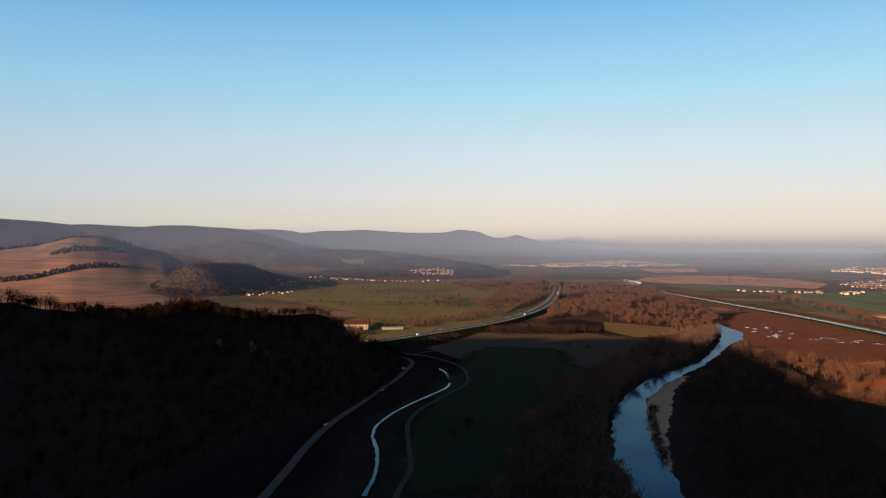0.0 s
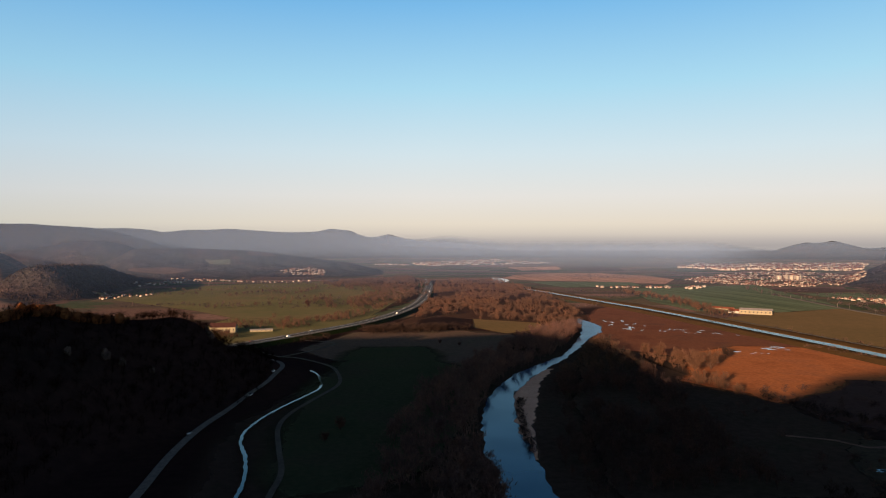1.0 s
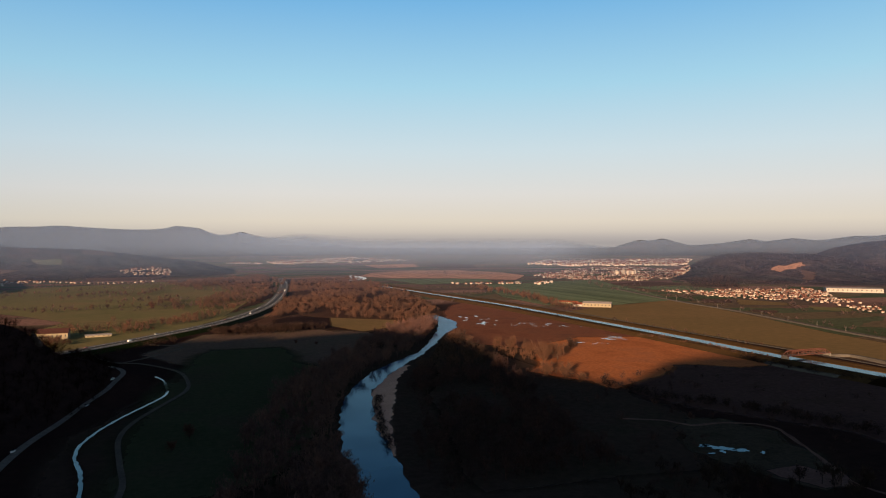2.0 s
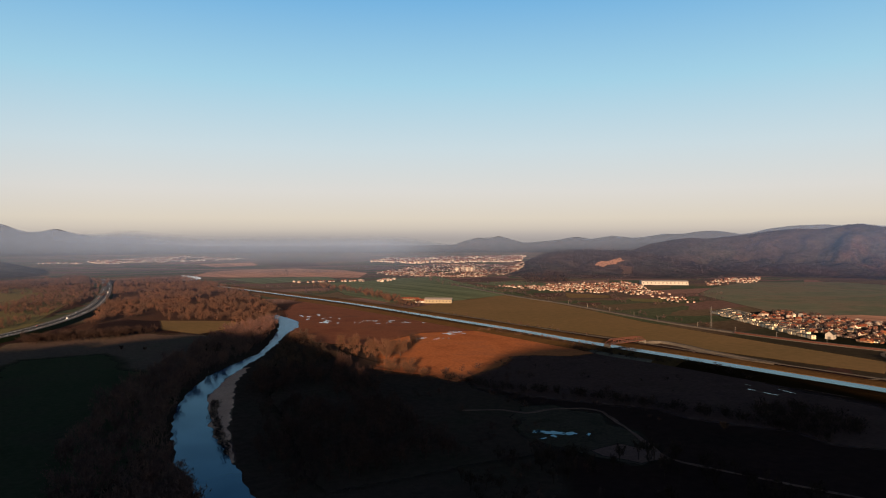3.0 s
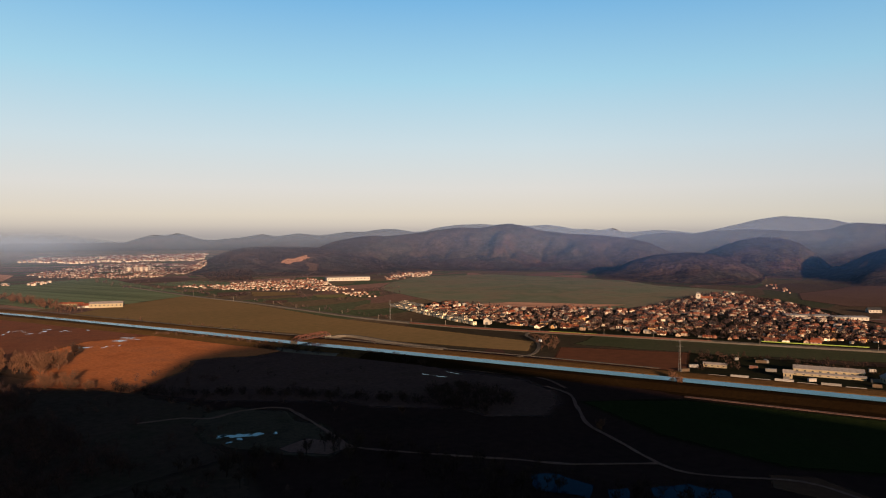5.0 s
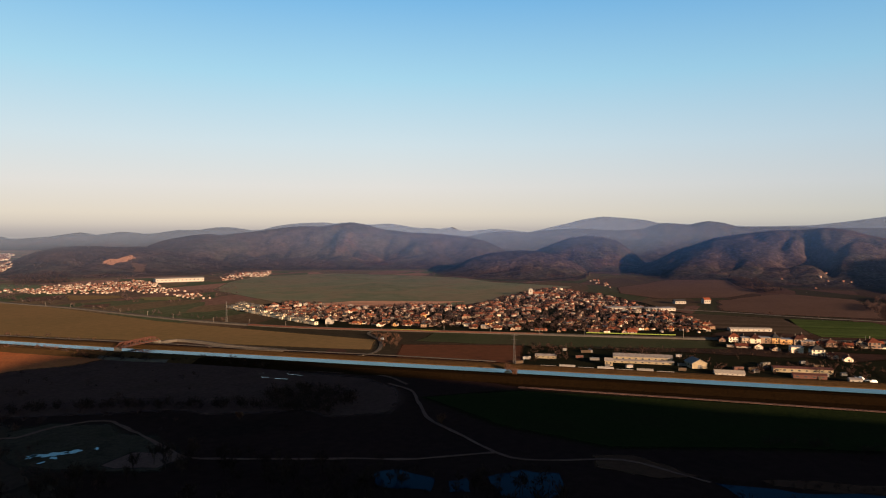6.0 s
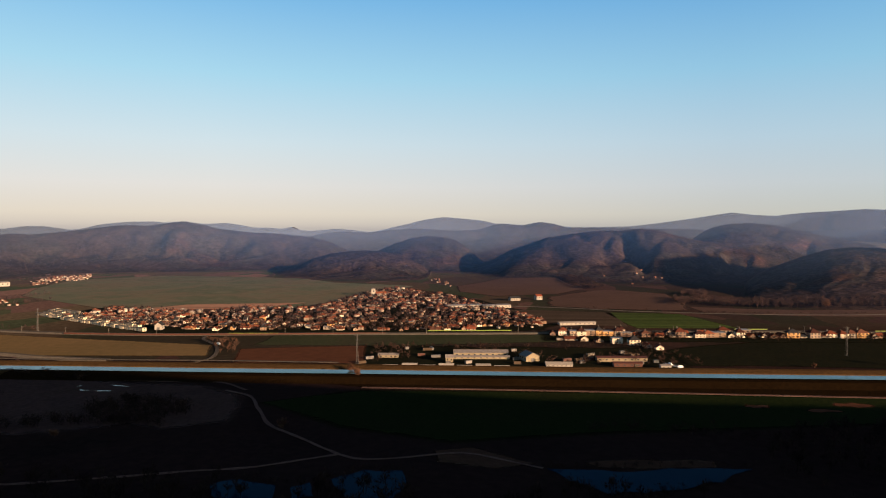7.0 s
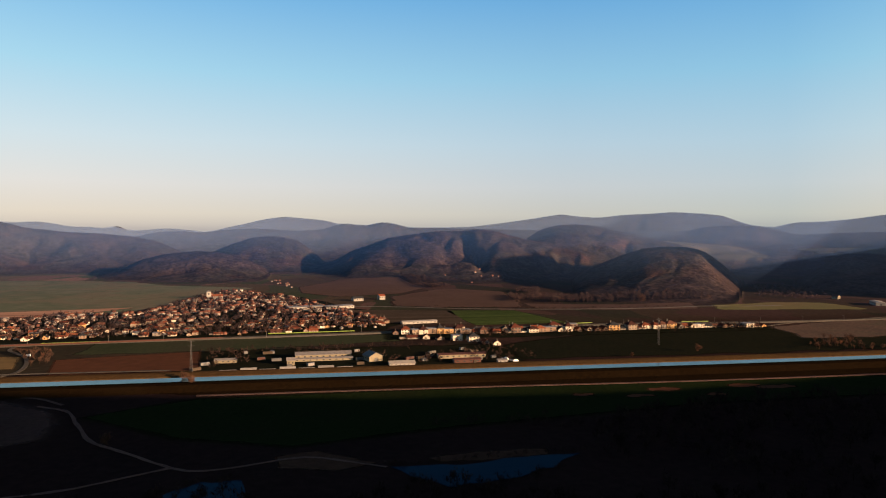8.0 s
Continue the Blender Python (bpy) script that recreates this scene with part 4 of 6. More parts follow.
ribbon("guard_rail", MWAY, 0.4, M_steel, 5.9, 15, 0, 0, "steel guard rail in the motorway median", "guard rail", 0.8)
ribbon("road", [(-90, 250), (-85, 325), (-83, 359), (-80, 419), (-72, 477), (-57, 525), (-39, 575), (-28, 625), (-33, 656), (-41, 668)], 5.0, M_concrete, 0.8, 8, 0, 0, "grey road bending round the wooded spur", "road")
ribbon("path", [(-24, 250), (-22, 326), (-17, 369), (-20, 410), (-23, 462), (-16, 502), (3, 550), (19, 590), (23, 626), (18, 678), (4, 711), (-20, 747), (-39, 758), (-61, 799)], 3.2, M_track, 0.9, 8, 0, 0, "levee track beside the brook", "path")
ribbon("path", [(-38, 754), (-9, 787), (25, 847), (-10, 882)], 2.6, M_track, 0.5, 8, 0, 0, "faint farm track", "path")
ribbon("path", [(525, 194), (508, 170), (477, 154), (432, 132), (408, 109), (374, 75), (366, 58), (371, 37), (380, 7), (367, -18), (356, -35)], 2.2, M_lane, 0.4, 8, 1, 0, "pale gravel lane winding across the floodplain", "path")
ribbon("path", [(292, 387), (316, 372), (323, 355), (348, 352), (369, 333), (355, 300), (332, 259), (320, 235), (325, 208), (334, 175), (342, 149), (351, 115), (374, 75)], 2.2, M_lane, 0.4, 8, 1.5, 1, "pale dirt track round the puddles", "path")
ribbon("path", [(659, 458), (588, 385), (561, 324), (555, 265), (554, 211), (526, 178)], 2.4, M_lane, 0.45, 8, 0, 1, "track at the foot of the dyke", "path")
drape("sandy_ground", [(334, 366), (350, 362), (358, 326), (332, 272), (316, 240), (303, 238), (290, 262), (284, 296), (302, 338)], M_mud, 0.2, 14, "bare trampled sand round the puddles", "ground", 10, 9, soft=14)
drape("field", [(352, 470), (470, 535), (556, 495), (572, 400), (545, 330), (538, 225), (500, 190), (440, 165), (425, 250), (400, 345), (372, 400)], M_maroon, 0.16, 30.0, label="dry floodplain grass in a dark maroon tone that holds its shade", ragged=14, soft=22)
drape("quarry", [(1752, 1578), (1775, 1592), (1801, 1596), (1822, 1588), (1848, 1588), (1893, 1594), (1880, 1568), (1850, 1566), (1808, 1548), (1780, 1556), (1756, 1553)], M_quarry, 1.6, 14, "orange-pink bare quarry face on the hillside", "quarry", 12, 3, soft=6)
drape("quarry", [(1815, 1528), (1818, 1496), (1765, 1440), (1738, 1420), (1728, 1440), (1770, 1480)], M_clay, 1.6, 14, "brown bare slope below the quarry", "quarry", 14, 4, soft=10)
drape("field", [(1186, 1515), (1332, 1497), (1342, 1367), (1248, 1264), (1205, 1326), (1159, 1408)], M_green, 0.4, 40.0, label="green crop strip before the town", ragged=8, soft=9)
drape("field", [(1223, 1663), (1403, 1705), (1402, 1559), (1255, 1542), (1187, 1595)], M_clay, 0.4, 40.0, label="brown bare field before the town", ragged=8, soft=9)
drape("field", [(1068, 1143), (1116, 1113), (1048, 1045), (1008, 1067)], M_clay, 0.5, 40.0, label="red-brown plot beside the village", ragged=6, soft=6)
drape("field", [(983, 923), (1000, 889), (966, 864), (952, 893)], M_clay, 0.5, 40.0, label="small red-brown plot beside the railway", ragged=6, soft=6)
drape("field", [(1125, 1103), (1149, 995), (1113, 958), (1039, 1008)], M_olive, 0.45, 40.0, label="pale stubble plot behind the railway", ragged=6, soft=6)
drape("field", [(1127, 928), (1164, 874), (1104, 829), (1085, 884)], M_pasture, 0.45, 40.0, label="pasture plot before the village", ragged=6, soft=6)
drape("sandy_ground", [(298, 267), (316, 268), (323, 252), (320, 235), (303, 240), (295, 258)], M_lane, 0.3, 20, "bare sandy ground beside the track", "ground", 4, 7, soft=4)
drape("gravel_bar", [(121, 366), (126, 401), (132, 437), (156, 523), (174, 563), (209, 619), (226, 636), (191, 573), (164, 498), (142, 441), (130, 401)], M_gravel, 0.45, 20, "pale gravel bar along the river bend", "gravel bar", 3, 8, soft=4)
ribbon("road", [(1172, -20), (1178, -61), (1154, -149), (1116, -234), (1084, -366), (1073, -481), (1069, -596), (1080, -800)], 6, M_concrete, 0.7, 20, 0, 0, "grey country road along the foot of the fields", "road")
ribbon("path", [(822, -560), (831, -591), (856, -652), (872, -741), (895, -850), (900, -980)], 3.5, M_track, 0.6, 10, 0, 0, "pale farm track beside the fallow", "path")
ribbon("path", [(636, 268), (661, 260), (700, 268), (744, 287), (784, 316), (812, 322)], 4, M_track, 0.5, 8, 0, 0, "pale lane from the dyke under the railway", "path")
RAIL = [(1100, 1500), (978, 1112), (930, 900), (848, 640), (820, 500), (815, 384), (828, 231), (840, 60), (850, -52), (873, -246), (881, -409), (870, -608), (872, -816), (880, -1100)]
ribbon("railway", RAIL, 9, M_track, 1.6, 20, 0, 0, "railway line on a low ballast bank", "railway", profile=[(-1.6, -1.8), (-1, 0), (1, 0), (1.6, -1.8)])


# ---------------------------------------------------------------- trees
def tree_shape(seed, twigs, limbs=6, spread=0.34, crown_low=0.22, width=0.026, tall=1.0, fine=1.0):
    """A bare tree one metre high, as points and triangles: tapered trunk, rising limbs, and twigs that fan out along the limbs."""
    rng = np.random.RandomState(seed)
    V, T = [], []

    def limb(p0, p1, r0, r1, sides):
        p0, p1 = np.array(p0), np.array(p1)
        d = p1 - p0
        d = d / (np.linalg.norm(d) + 1e-9)
        s = np.cross(d, (0.3, 0.9, 0.1))
        s /= np.linalg.norm(s)
        t = np.cross(d, s)
        base = len(V)
        for p, r in ((p0, r0), (p1, r1)):
            for k in range(sides):
                a = 2 * math.pi * k / sides
                V.append(p + (s * math.cos(a) + t * math.sin(a)) * r)
        for k in range(sides):
            a, b_ = base + k, base + (k + 1) % sides
            T.append((a, b_, b_ + sides))
            T.append((a, b_ + sides, a + sides))

    lean = (rng.rand(2) - 0.5) * 0.12
    fork = np.array([lean[0], lean[1], 0.46])
    branches = []
    if limbs:
        limb((0, 0, -0.03), fork, 0.022, 0.013, 4)
        limb(fork, (lean[0] * 2, lean[1] * 2, 0.88), 0.013, 0.004, 3)
    branches.append((fork * 0.7, np.array([lean[0] * 2, lean[1] * 2, 0.93])))
    for k in range(max(limbs, 5)):
        a = 2 * math.pi * (k + rng.rand() * 0.9) / max(limbs, 5)
        start = np.array([lean[0], lean[1], 0.0]) * 0.7 + (0, 0, crown_low + (0.5 - crown_low) * rng.rand())
        reach = spread * (0.45 + 0.75 * rng.rand())
        end = np.array([math.cos(a) * reach, math.sin(a) * reach, min(0.97, start[2] + 0.2 + 0.42 * rng.rand())])
        if limbs:
            limb(start, end, 0.010, 0.003, 3)
        branches.append((start, end))
    for i in range(twigs):
        p0, p1 = branches[i % len(branches)]
        u = 0.3 + 0.75 * rng.rand()
        c = p0 + (p1 - p0) * u + rng.normal(0, 1, 3) * (0.07, 0.07, 0.065) * (spread / 0.34)
        c[2] = max(c[2], 0.03)
        way = (p1 - p0) / (np.linalg.norm(p1 - p0) + 1e-9)
        out = way * 0.55 + np.array((0, 0, 0.45)) + (rng.rand(3) - 0.5) * 1.3
        out /= np.linalg.norm(out) + 1e-9
        ln = (0.08 + 0.13 * rng.rand()) * fine
        side = np.cross(out, rng.rand(3) - 0.5)
        side /= np.linalg.norm(side) + 1e-9
        base = len(V)
        w = width * (0.6 + 0.8 * rng.rand())
        V += [c - side * w, c + side * w, c + out * ln]
        T.append((base, base + 1, base + 2))
    V = np.array(V)
    V[:, 2] *= tall
    return V, np.array(T)


TREES = [tree_shape(s, 125, 5, 0.30 + 0.05 * (s % 3), 0.2, 0.023) for s in range(6)]
FINE_TREES = [tree_shape(80 + s, 380, 9, 0.30 + 0.04 * (s % 3), 0.12, 0.012, 1.0, 0.75) for s in range(4)]
MID_TREES = [tree_shape(90 + s, 210, 7, 0.32 + 0.05 * (s % 3), 0.1, 0.015, 1.0, 0.85) for s in range(6)]
BUSHES = [tree_shape(40 + s, 80, 4, 0.6, 0.0, 0.04) for s in range(4)]
FINE_BUSHES = [tree_shape(50 + s, 110, 5, 0.46, 0.0, 0.015, 1.0, 0.8) for s in range(5)]
TUFTS = [tree_shape(60 + s, 34, 0, 0.4, 0.05, 0.075) for s in range(5)]


def crown_shape(seed, sides=5):
    """A far tree crown one metre high: an uneven dome on a narrow foot."""
    rng = np.random.RandomState(seed)
    a = np.arange(sides) * 2 * math.pi / sides + rng.rand(sides) * 0.7
    low, high = 0.34 + 0.16 * rng.rand(sides), 0.22 + 0.16 * rng.rand(sides)
    V = [(math.cos(t) * 0.30, math.sin(t) * 0.30, -0.15) for t in a]
    V += [(math.cos(t) * q * 1.3, math.sin(t) * q * 1.3, 0.34 + 0.16 * rng.rand()) for t, q in zip(a, low)]
    V += [(math.cos(t + 0.4) * q, math.sin(t + 0.4) * q, 0.72 + 0.2 * rng.rand()) for t, q in zip(a, high)]
    V.append(((rng.rand() - 0.5) * 0.2, (rng.rand() - 0.5) * 0.2, 0.9 + 0.15 * rng.rand()))
    T = []
    for i in range(sides):
        j = (i + 1) % sides
        T += [(i, j, sides + j), (i, sides + j, sides + i), (sides + i, sides + j, 2 * sides + j), (sides + i, 2 * sides + j, 2 * sides + i), (2 * sides + i, 2 * sides + j, 3 * sides)]
    return np.array(V), np.array(T)


CLUMPS = [crown_shape(110 + s, 4) for s in range(8)]


def inside(P, poly):
    poly = np.array(poly, float)
    x, y = P[:, 0], P[:, 1]
    hit = np.zeros(len(P), bool)
    for (x0, y0), (x1, y1) in zip(poly, np.roll(poly, -1, 0)):
        cond = ((y0 > y) != (y1 > y)) & (x < (x1 - x0) * (y - y0) / (y1 - y0 + 1e-12) + x0)
        hit ^= cond
    return hit


def off_line(P, line, gap):
    """Which points keep their distance from a line."""
    d = np.full(len(P), 1e9)
    L = np.array([p[:2] for p in line], float)
    for a, b_ in zip(L, L[1:]):
        k = np.clip(((P - a) @ (b_ - a)) / ((b_ - a) @ (b_ - a)), 0, 1)
        d = np.minimum(d, np.linalg.norm(P - a - k[:, None] * (b_ - a), axis=1))
    return d > gap


def sown(poly, spacing, seed, patchy=0.0):
    rng = np.random.RandomState(seed)
    P = np.array(poly, float)
    lo, hi = P.min(0), P.max(0)
    nx, ny = int((hi[0] - lo[0]) / spacing) + 1, int((hi[1] - lo[1]) / spacing) + 1
    g = np.stack(np.meshgrid(np.arange(nx), np.arange(ny)), -1).reshape(-1, 2) * spacing + lo
    g = g + (rng.rand(len(g), 2) - 0.5) * spacing * 1.3
    g = g[inside(g, poly)]
    if patchy:
        g = g[fbm(g[:, 0] / 45, g[:, 1] / 45, seed, 3) > patchy - 0.5]
    return g


def wood(name, pts, height, shapes, mat, seed, label, category="trees", tints=(0.1, 0.7), sink=0.0):
    """Many trees that nobody could count, as one object."""
    rng = np.random.RandomState(seed)
    z = ground_height(pts[:, 0], pts[:, 1])
    VS, TS, tint, base = [], [], [], 0
    for i, (x, y) in enumerate(pts):
        V, T = shapes[rng.randint(len(shapes))]
        h = height * (0.6 + 0.65 * rng.rand())
        a = rng.rand() * 6.283
        c, s = math.cos(a), math.sin(a)
        wide = h * (0.85 + 0.4 * rng.rand())
        X = np.stack([(V[:, 0] * c - V[:, 1] * s) * wide + x, (V[:, 0] * s + V[:, 1] * c) * wide + y, V[:, 2] * h + z[i] - sink], 1)
        VS.append(X)
        TS.append(T + base)
        tint.append(np.full(len(V), tints[0] + (tints[1] - tints[0]) * rng.rand()))
        base += len(V)
    ob = tri_mesh(name, np.concatenate(VS), np.concatenate(TS), mat, np.concatenate(tint))
    return tagged(ob, label, category, kind="stuff")


RIVER_LINE = [(p[0], p[1]) for p in RIVER]
# river woods, both banks
P = sown([(0, 230), (48, 425), (92, 560), (165, 690), (268, 855), (371, 960), (372, 900), (300, 770), (265, 716), (180, 610), (130, 520), (110, 464), (98, 412), (92, 370), (85, 250)], 8.0, 11, 0.12)
P = P[off_line(P, RIVER_LINE, 14)]
wood("trees", P, 12, MID_TREES + FINE_TREES[:1], M_west_wood, 1, "bare dark riverside trees on the bank")
P = sown([(124, 300), (142, 410), (160, 470), (205, 575), (262, 660), (300, 745), (352, 830), (371, 841), (330, 700), (300, 560), (260, 420), (225, 300)], 8.5, 12, 0.3)
P = P[off_line(P, RIVER_LINE, 17)]
# One stand, two tints: sunlight beyond the shadow's edge is in the wood colour.
wood("trees", P[P[:, 1] > 590], 10, MID_TREES, M_bark, 94, "bare riverside trees tinted brighter on the sunny end of the bank", tints=(0.2, 0.8))
P = P[P[:, 1] <= 590]
wood("trees", P, 11, MID_TREES + FINE_TREES[:1], M_bank_wood, 2, "bare dark riverside trees and thickets")
P = sown([(230, 300), (300, 560), (345, 540), (420, 500), (440, 400), (400, 300), (300, 230), (240, 150), (160, 150)], 15, 13, 0.5)
wood("shrubs", P, 5, BUSHES, M_bank_wood, 3, "dark shrubs scattered over rough grass", "shrubs")
# sunlit woods on the plain
P = sown([(400, 2253), (606, 2264), (560, 1600), (515, 1405), (440, 1060), (379, 950), (287, 839), (240, 900), (264, 1086), (208, 1171), (110, 985), (169, 1150), (261, 1541)], 10.5, 14, 0.4)
P = P[~inside(P, [(250, 1090), (342, 1020), (325, 940), (256, 900), (228, 977)])]
wood("trees", P, 9.5, MID_TREES, M_bark, 4, "bare rusty-brown floodplain woodland in evening sun", tints=(0.45, 1.0))
P = np.vstack([sown([(7, 2167), (351, 2424), (306, 2100), (223, 1539), (110, 1240), (70, 1214), (60, 1441), (126, 1656)], 11, 15, 0.42), sown([(100, 2260), (330, 2560), (360, 2430), (300, 2200)], 14, 150, 0.3)])
wood("trees", P, 9.5, TREES, M_bark, 5, "bare brown woodland beside the motorway", tints=(0.35, 0.9))
P = np.vstack([sown([(345, 600), (372, 655), (362, 700), (345, 690), (335, 620)], 9, 16, 0.25), sown([(318, 545), (340, 560), (345, 500), (330, 495)], 7, 19)])
wood("trees", P, 7, MID_TREES, M_bark, 6, "orange-brown bare bushes and young trees in the last sun", tints=(0.7, 1.0))
P = sown([(-140, 1115), (-80, 1161), (-10, 1163), (-40, 1000), (-110, 985)], 13, 17, 0.4)
P = np.vstack([P, sown([(-40, 985), (60, 1110), (110, 1230), (60, 1230), (-10, 1120), (-60, 1020)], 10, 48, 0.25), sown([(-165, 960), (-120, 900), (-60, 935), (-100, 965)], 8, 49, 0.3)])
P = P[off_line(P, [(-140, 985), (-58, 985)], 14)]
wood("trees", P, 8, MID_TREES, M_bark, 7, "bare trees and bushes beside the motorway buildings", tints=(0.4, 0.95))
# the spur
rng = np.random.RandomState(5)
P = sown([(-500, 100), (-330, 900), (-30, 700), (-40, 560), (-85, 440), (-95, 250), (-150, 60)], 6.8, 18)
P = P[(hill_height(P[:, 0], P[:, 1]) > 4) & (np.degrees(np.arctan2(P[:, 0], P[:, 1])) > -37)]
wood("trees", P, 7.5, FINE_BUSHES, M_spur_wood, 8, "dense bare woodland of the spur, darkened for its shade")
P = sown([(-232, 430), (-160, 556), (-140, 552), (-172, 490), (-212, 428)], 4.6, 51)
wood("trees", P, 7.0, FINE_BUSHES + CLUMPS[:4], M_sunlit_rust_leaf, 99, "rust-coloured oaks, their tint brightened for the sunlit top of the spur", tints=(0.0, 1.0))
# hills
def hill_points(seed, az0, az1, r0, r1, n, low):
    rg = np.random.RandomState(seed)
    a = np.radians(az0 + (az1 - az0) * rg.rand(n))
    r = r0 * (r1 / r0) ** rg.rand(n)
    Q = np.stack([r * np.sin(a), r * np.cos(a)], 1)
    hh = hill_height(Q[:, 0], Q[:, 1])
    west, plateau = open_share(Q[:, 0], Q[:, 1])
    bare = np.maximum(west, plateau) + 0.3 * (fbm(Q[:, 0] / 60, Q[:, 1] / 60, 33, 2))
    return Q[(hh > low) & (bare < 0.4)]


wood("forest", hill_points(4, 42, 140, 2350, 3050, 6000, 14), 3.2, CLUMPS, M_far_wood, 97, "bare forest along the far crest", "forest", (0.0, 0.5))
wood("forest", hill_points(5, -25, -13, 1380, 2350, 2200, 6), 3.4, CLUMPS, M_dark_wood, 95, "wooded hill, darkened for the western shade", "forest", (0.0, 0.5))

# ---------------------------------------------------------------- houses
def gable_bm(w, d, eave, ridge):
    """Walls of a gabled house, ridge along x."""
    bm = bmesh.new()
    pts = []
    for x in (-w / 2, w / 2):
        pts.append([bm.verts.new(p) for p in ((x, -d / 2, -0.4), (x, d / 2, -0.4), (x, d / 2, eave), (x, 0, ridge), (x, -d / 2, eave))])
    a, b_ = pts
    bm.faces.new(a)
    bm.faces.new(b_[::-1])
    for k in range(5):
        bm.faces.new((a[k], b_[k], b_[(k + 1) % 5], a[(k + 1) % 5]))
    bmesh.ops.recalc_face_normals(bm, faces=bm.faces[:])
    return bm


def roof_bm(w, d, eave, ridge, over=0.5, thick=0.3):
    """A gabled roof of some thickness, with eaves."""
    bm = bmesh.new()
    k = (ridge - eave) / (d / 2)
    prof = [(-d / 2 - over, eave - over * k), (0, ridge), (d / 2 + over, eave - over * k)]
    rows = []
    for x in (-w / 2 - over, w / 2 + over):
        rows.append([bm.verts.new((x, y, z + 0.02)) for y, z in prof] + [bm.verts.new((x, y, z + thick + 0.02)) for y, z in prof[::-1]])
    a, b_ = rows
    bm.faces.new(a)
    bm.faces.new(b_[::-1])
    for i in range(6):
        bm.faces.new((a[i], b_[i], b_[(i + 1) % 6], a[(i + 1) % 6]))
    bmesh.ops.recalc_face_normals(bm, faces=bm.faces[:])
    return bm


def hip_bm(w, d, eave, ridge, over=0.5):
    bm = bmesh.new()
    e = [bm.verts.new((sx * (w / 2 + over), sy * (d / 2 + over), z)) for z in (eave - 0.25, eave) for sx, sy in ((-1, -1), (1, -1), (1, 1), (-1, 1))]
    r = max(0.3, (w - d) / 2)
    t = [bm.verts.new((-r, 0, ridge)), bm.verts.new((r, 0, ridge))]
    bm.faces.new(e[:4][::-1])
    for i in range(4):
        bm.faces.new((e[i], e[(i + 1) % 4], e[4 + (i + 1) % 4], e[4 + i]))
    bm.faces.new((e[4], e[5], t[1], t[0]))
    bm.faces.new((e[5], e[6], t[1]))
    bm.faces.new((e[6], e[7], t[0], t[1]))
    bm.faces.new((e[7], e[4], t[0]))
    bmesh.ops.recalc_face_normals(bm, faces=bm.faces[:])
    return bm


def windows(w, d, floors, parent, per=3):
    """Windows on the two long sides and the gables, each a pane in a frame proud of the wall."""
    for f in range(floors):
        z = 1.0 + 2.8 * f
        for k in range(per):
            x = (k + 0.5) / per * w - w / 2
            for s_ in (-1, 1):
                part("window", box_bm(x - 0.7, x + 0.7, s_ * (d / 2 + 0.02) - 0.05, s_ * (d / 2 + 0.02) + 0.05, z, z + 1.4), M_window, parent)
        for s_ in (-1, 1):
            part("window", box_bm(s_ * (w / 2 + 0.02) - 0.05, s_ * (w / 2 + 0.02) + 0.05, -0.7, 0.7, z, z + 1.4), M_window, parent)


def house(w, d, floors, hip=False, wall=None, roof=None, detailed=True, label="", annex=False, flat=False, name="house"):
    """A family house at the origin: walls, roof, chimney, windows, door."""
    root = new(name)
    eave = 0.3 + 2.7 * floors
    ridge = eave + d * 0.44
    if hip:
        part("wall", box_bm(-w / 2, w / 2, -d / 2, d / 2, -0.4, eave), wall or M_wall, root)
        part("roof", hip_bm(w, d, eave, ridge), roof or M_roof, root)
    elif flat:
        part("wall", box_bm(-w / 2, w / 2, -d / 2, d / 2, -0.4, eave), wall or M_wall, root)
        part("roof", box_bm(-w / 2 - 0.3, w / 2 + 0.3, -d / 2 - 0.3, d / 2 + 0.3, eave + 0.005, eave + 0.5), roof or M_metal_roof, root)
    else:
        part("wall", gable_bm(w, d, eave, ridge), wall or M_wall, root)
        part("roof", roof_bm(w, d, eave, ridge), roof or M_roof, root)
    if not flat:
        part("chimney", box_bm(w * 0.18, w * 0.18 + 0.7, -1.2, -0.5, ridge - 1.6, ridge + 1.0), M_concrete, root)
    if detailed:
        windows(w, d, floors, root, 3 if w > 9 else 2)
        part("door", box_bm(w * 0.12, w * 0.12 + 1.0, -d / 2 - 0.06, -d / 2 + 0.04, 0, 2.1), M_rust, root)
    if annex:
        part("annex", box_bm(w / 2 + 0.01, w / 2 + 4.5, -d / 2, d * 0.2, -0.4, 3.1), wall or M_wall, root)
    return tagged(root, label or "rendered family house with a red tiled roof", "house", "houses of the village")


HOUSE_KINDS = [house(7.48, 6.6, 1, label="rendered cottage with a red gabled roof"),
               house(8.8, 6.16, 1, label="low cottage with a tiled gabled roof", annex=True),
               house(7.92, 7.48, 2, hip=True, label="square house under a hipped roof"),
               house(7.04, 6.16, 1, annex=True, label="narrow gabled house with a side annex"),
               house(10.6, 6.16, 1, label="long single-storey house with a gabled roof"),
               house(7.48, 7.04, 2, flat=True, label="plain cube-shaped house with a flat roof")]
ROW_KINDS = [house(8.36, 7.04, 1, label="low rendered house with a red gabled roof"), house(9.24, 8.8, 2, hip=True, label="square two-storey house under a hipped roof"),
             house(7.48, 6.16, 1, annex=True, label="narrow low house with a side annex"), house(8.8, 8.36, 2, flat=True, label="plain cube-shaped house with a flat roof")]
SIMPLE_KINDS = [house(7.48, 6.6, 1, detailed=False), house(8.8, 6.6, 1, detailed=False), house(7.48, 7.48, 2, hip=True, detailed=False), house(7.04, 6.16, 1, detailed=False)]
USED = set()


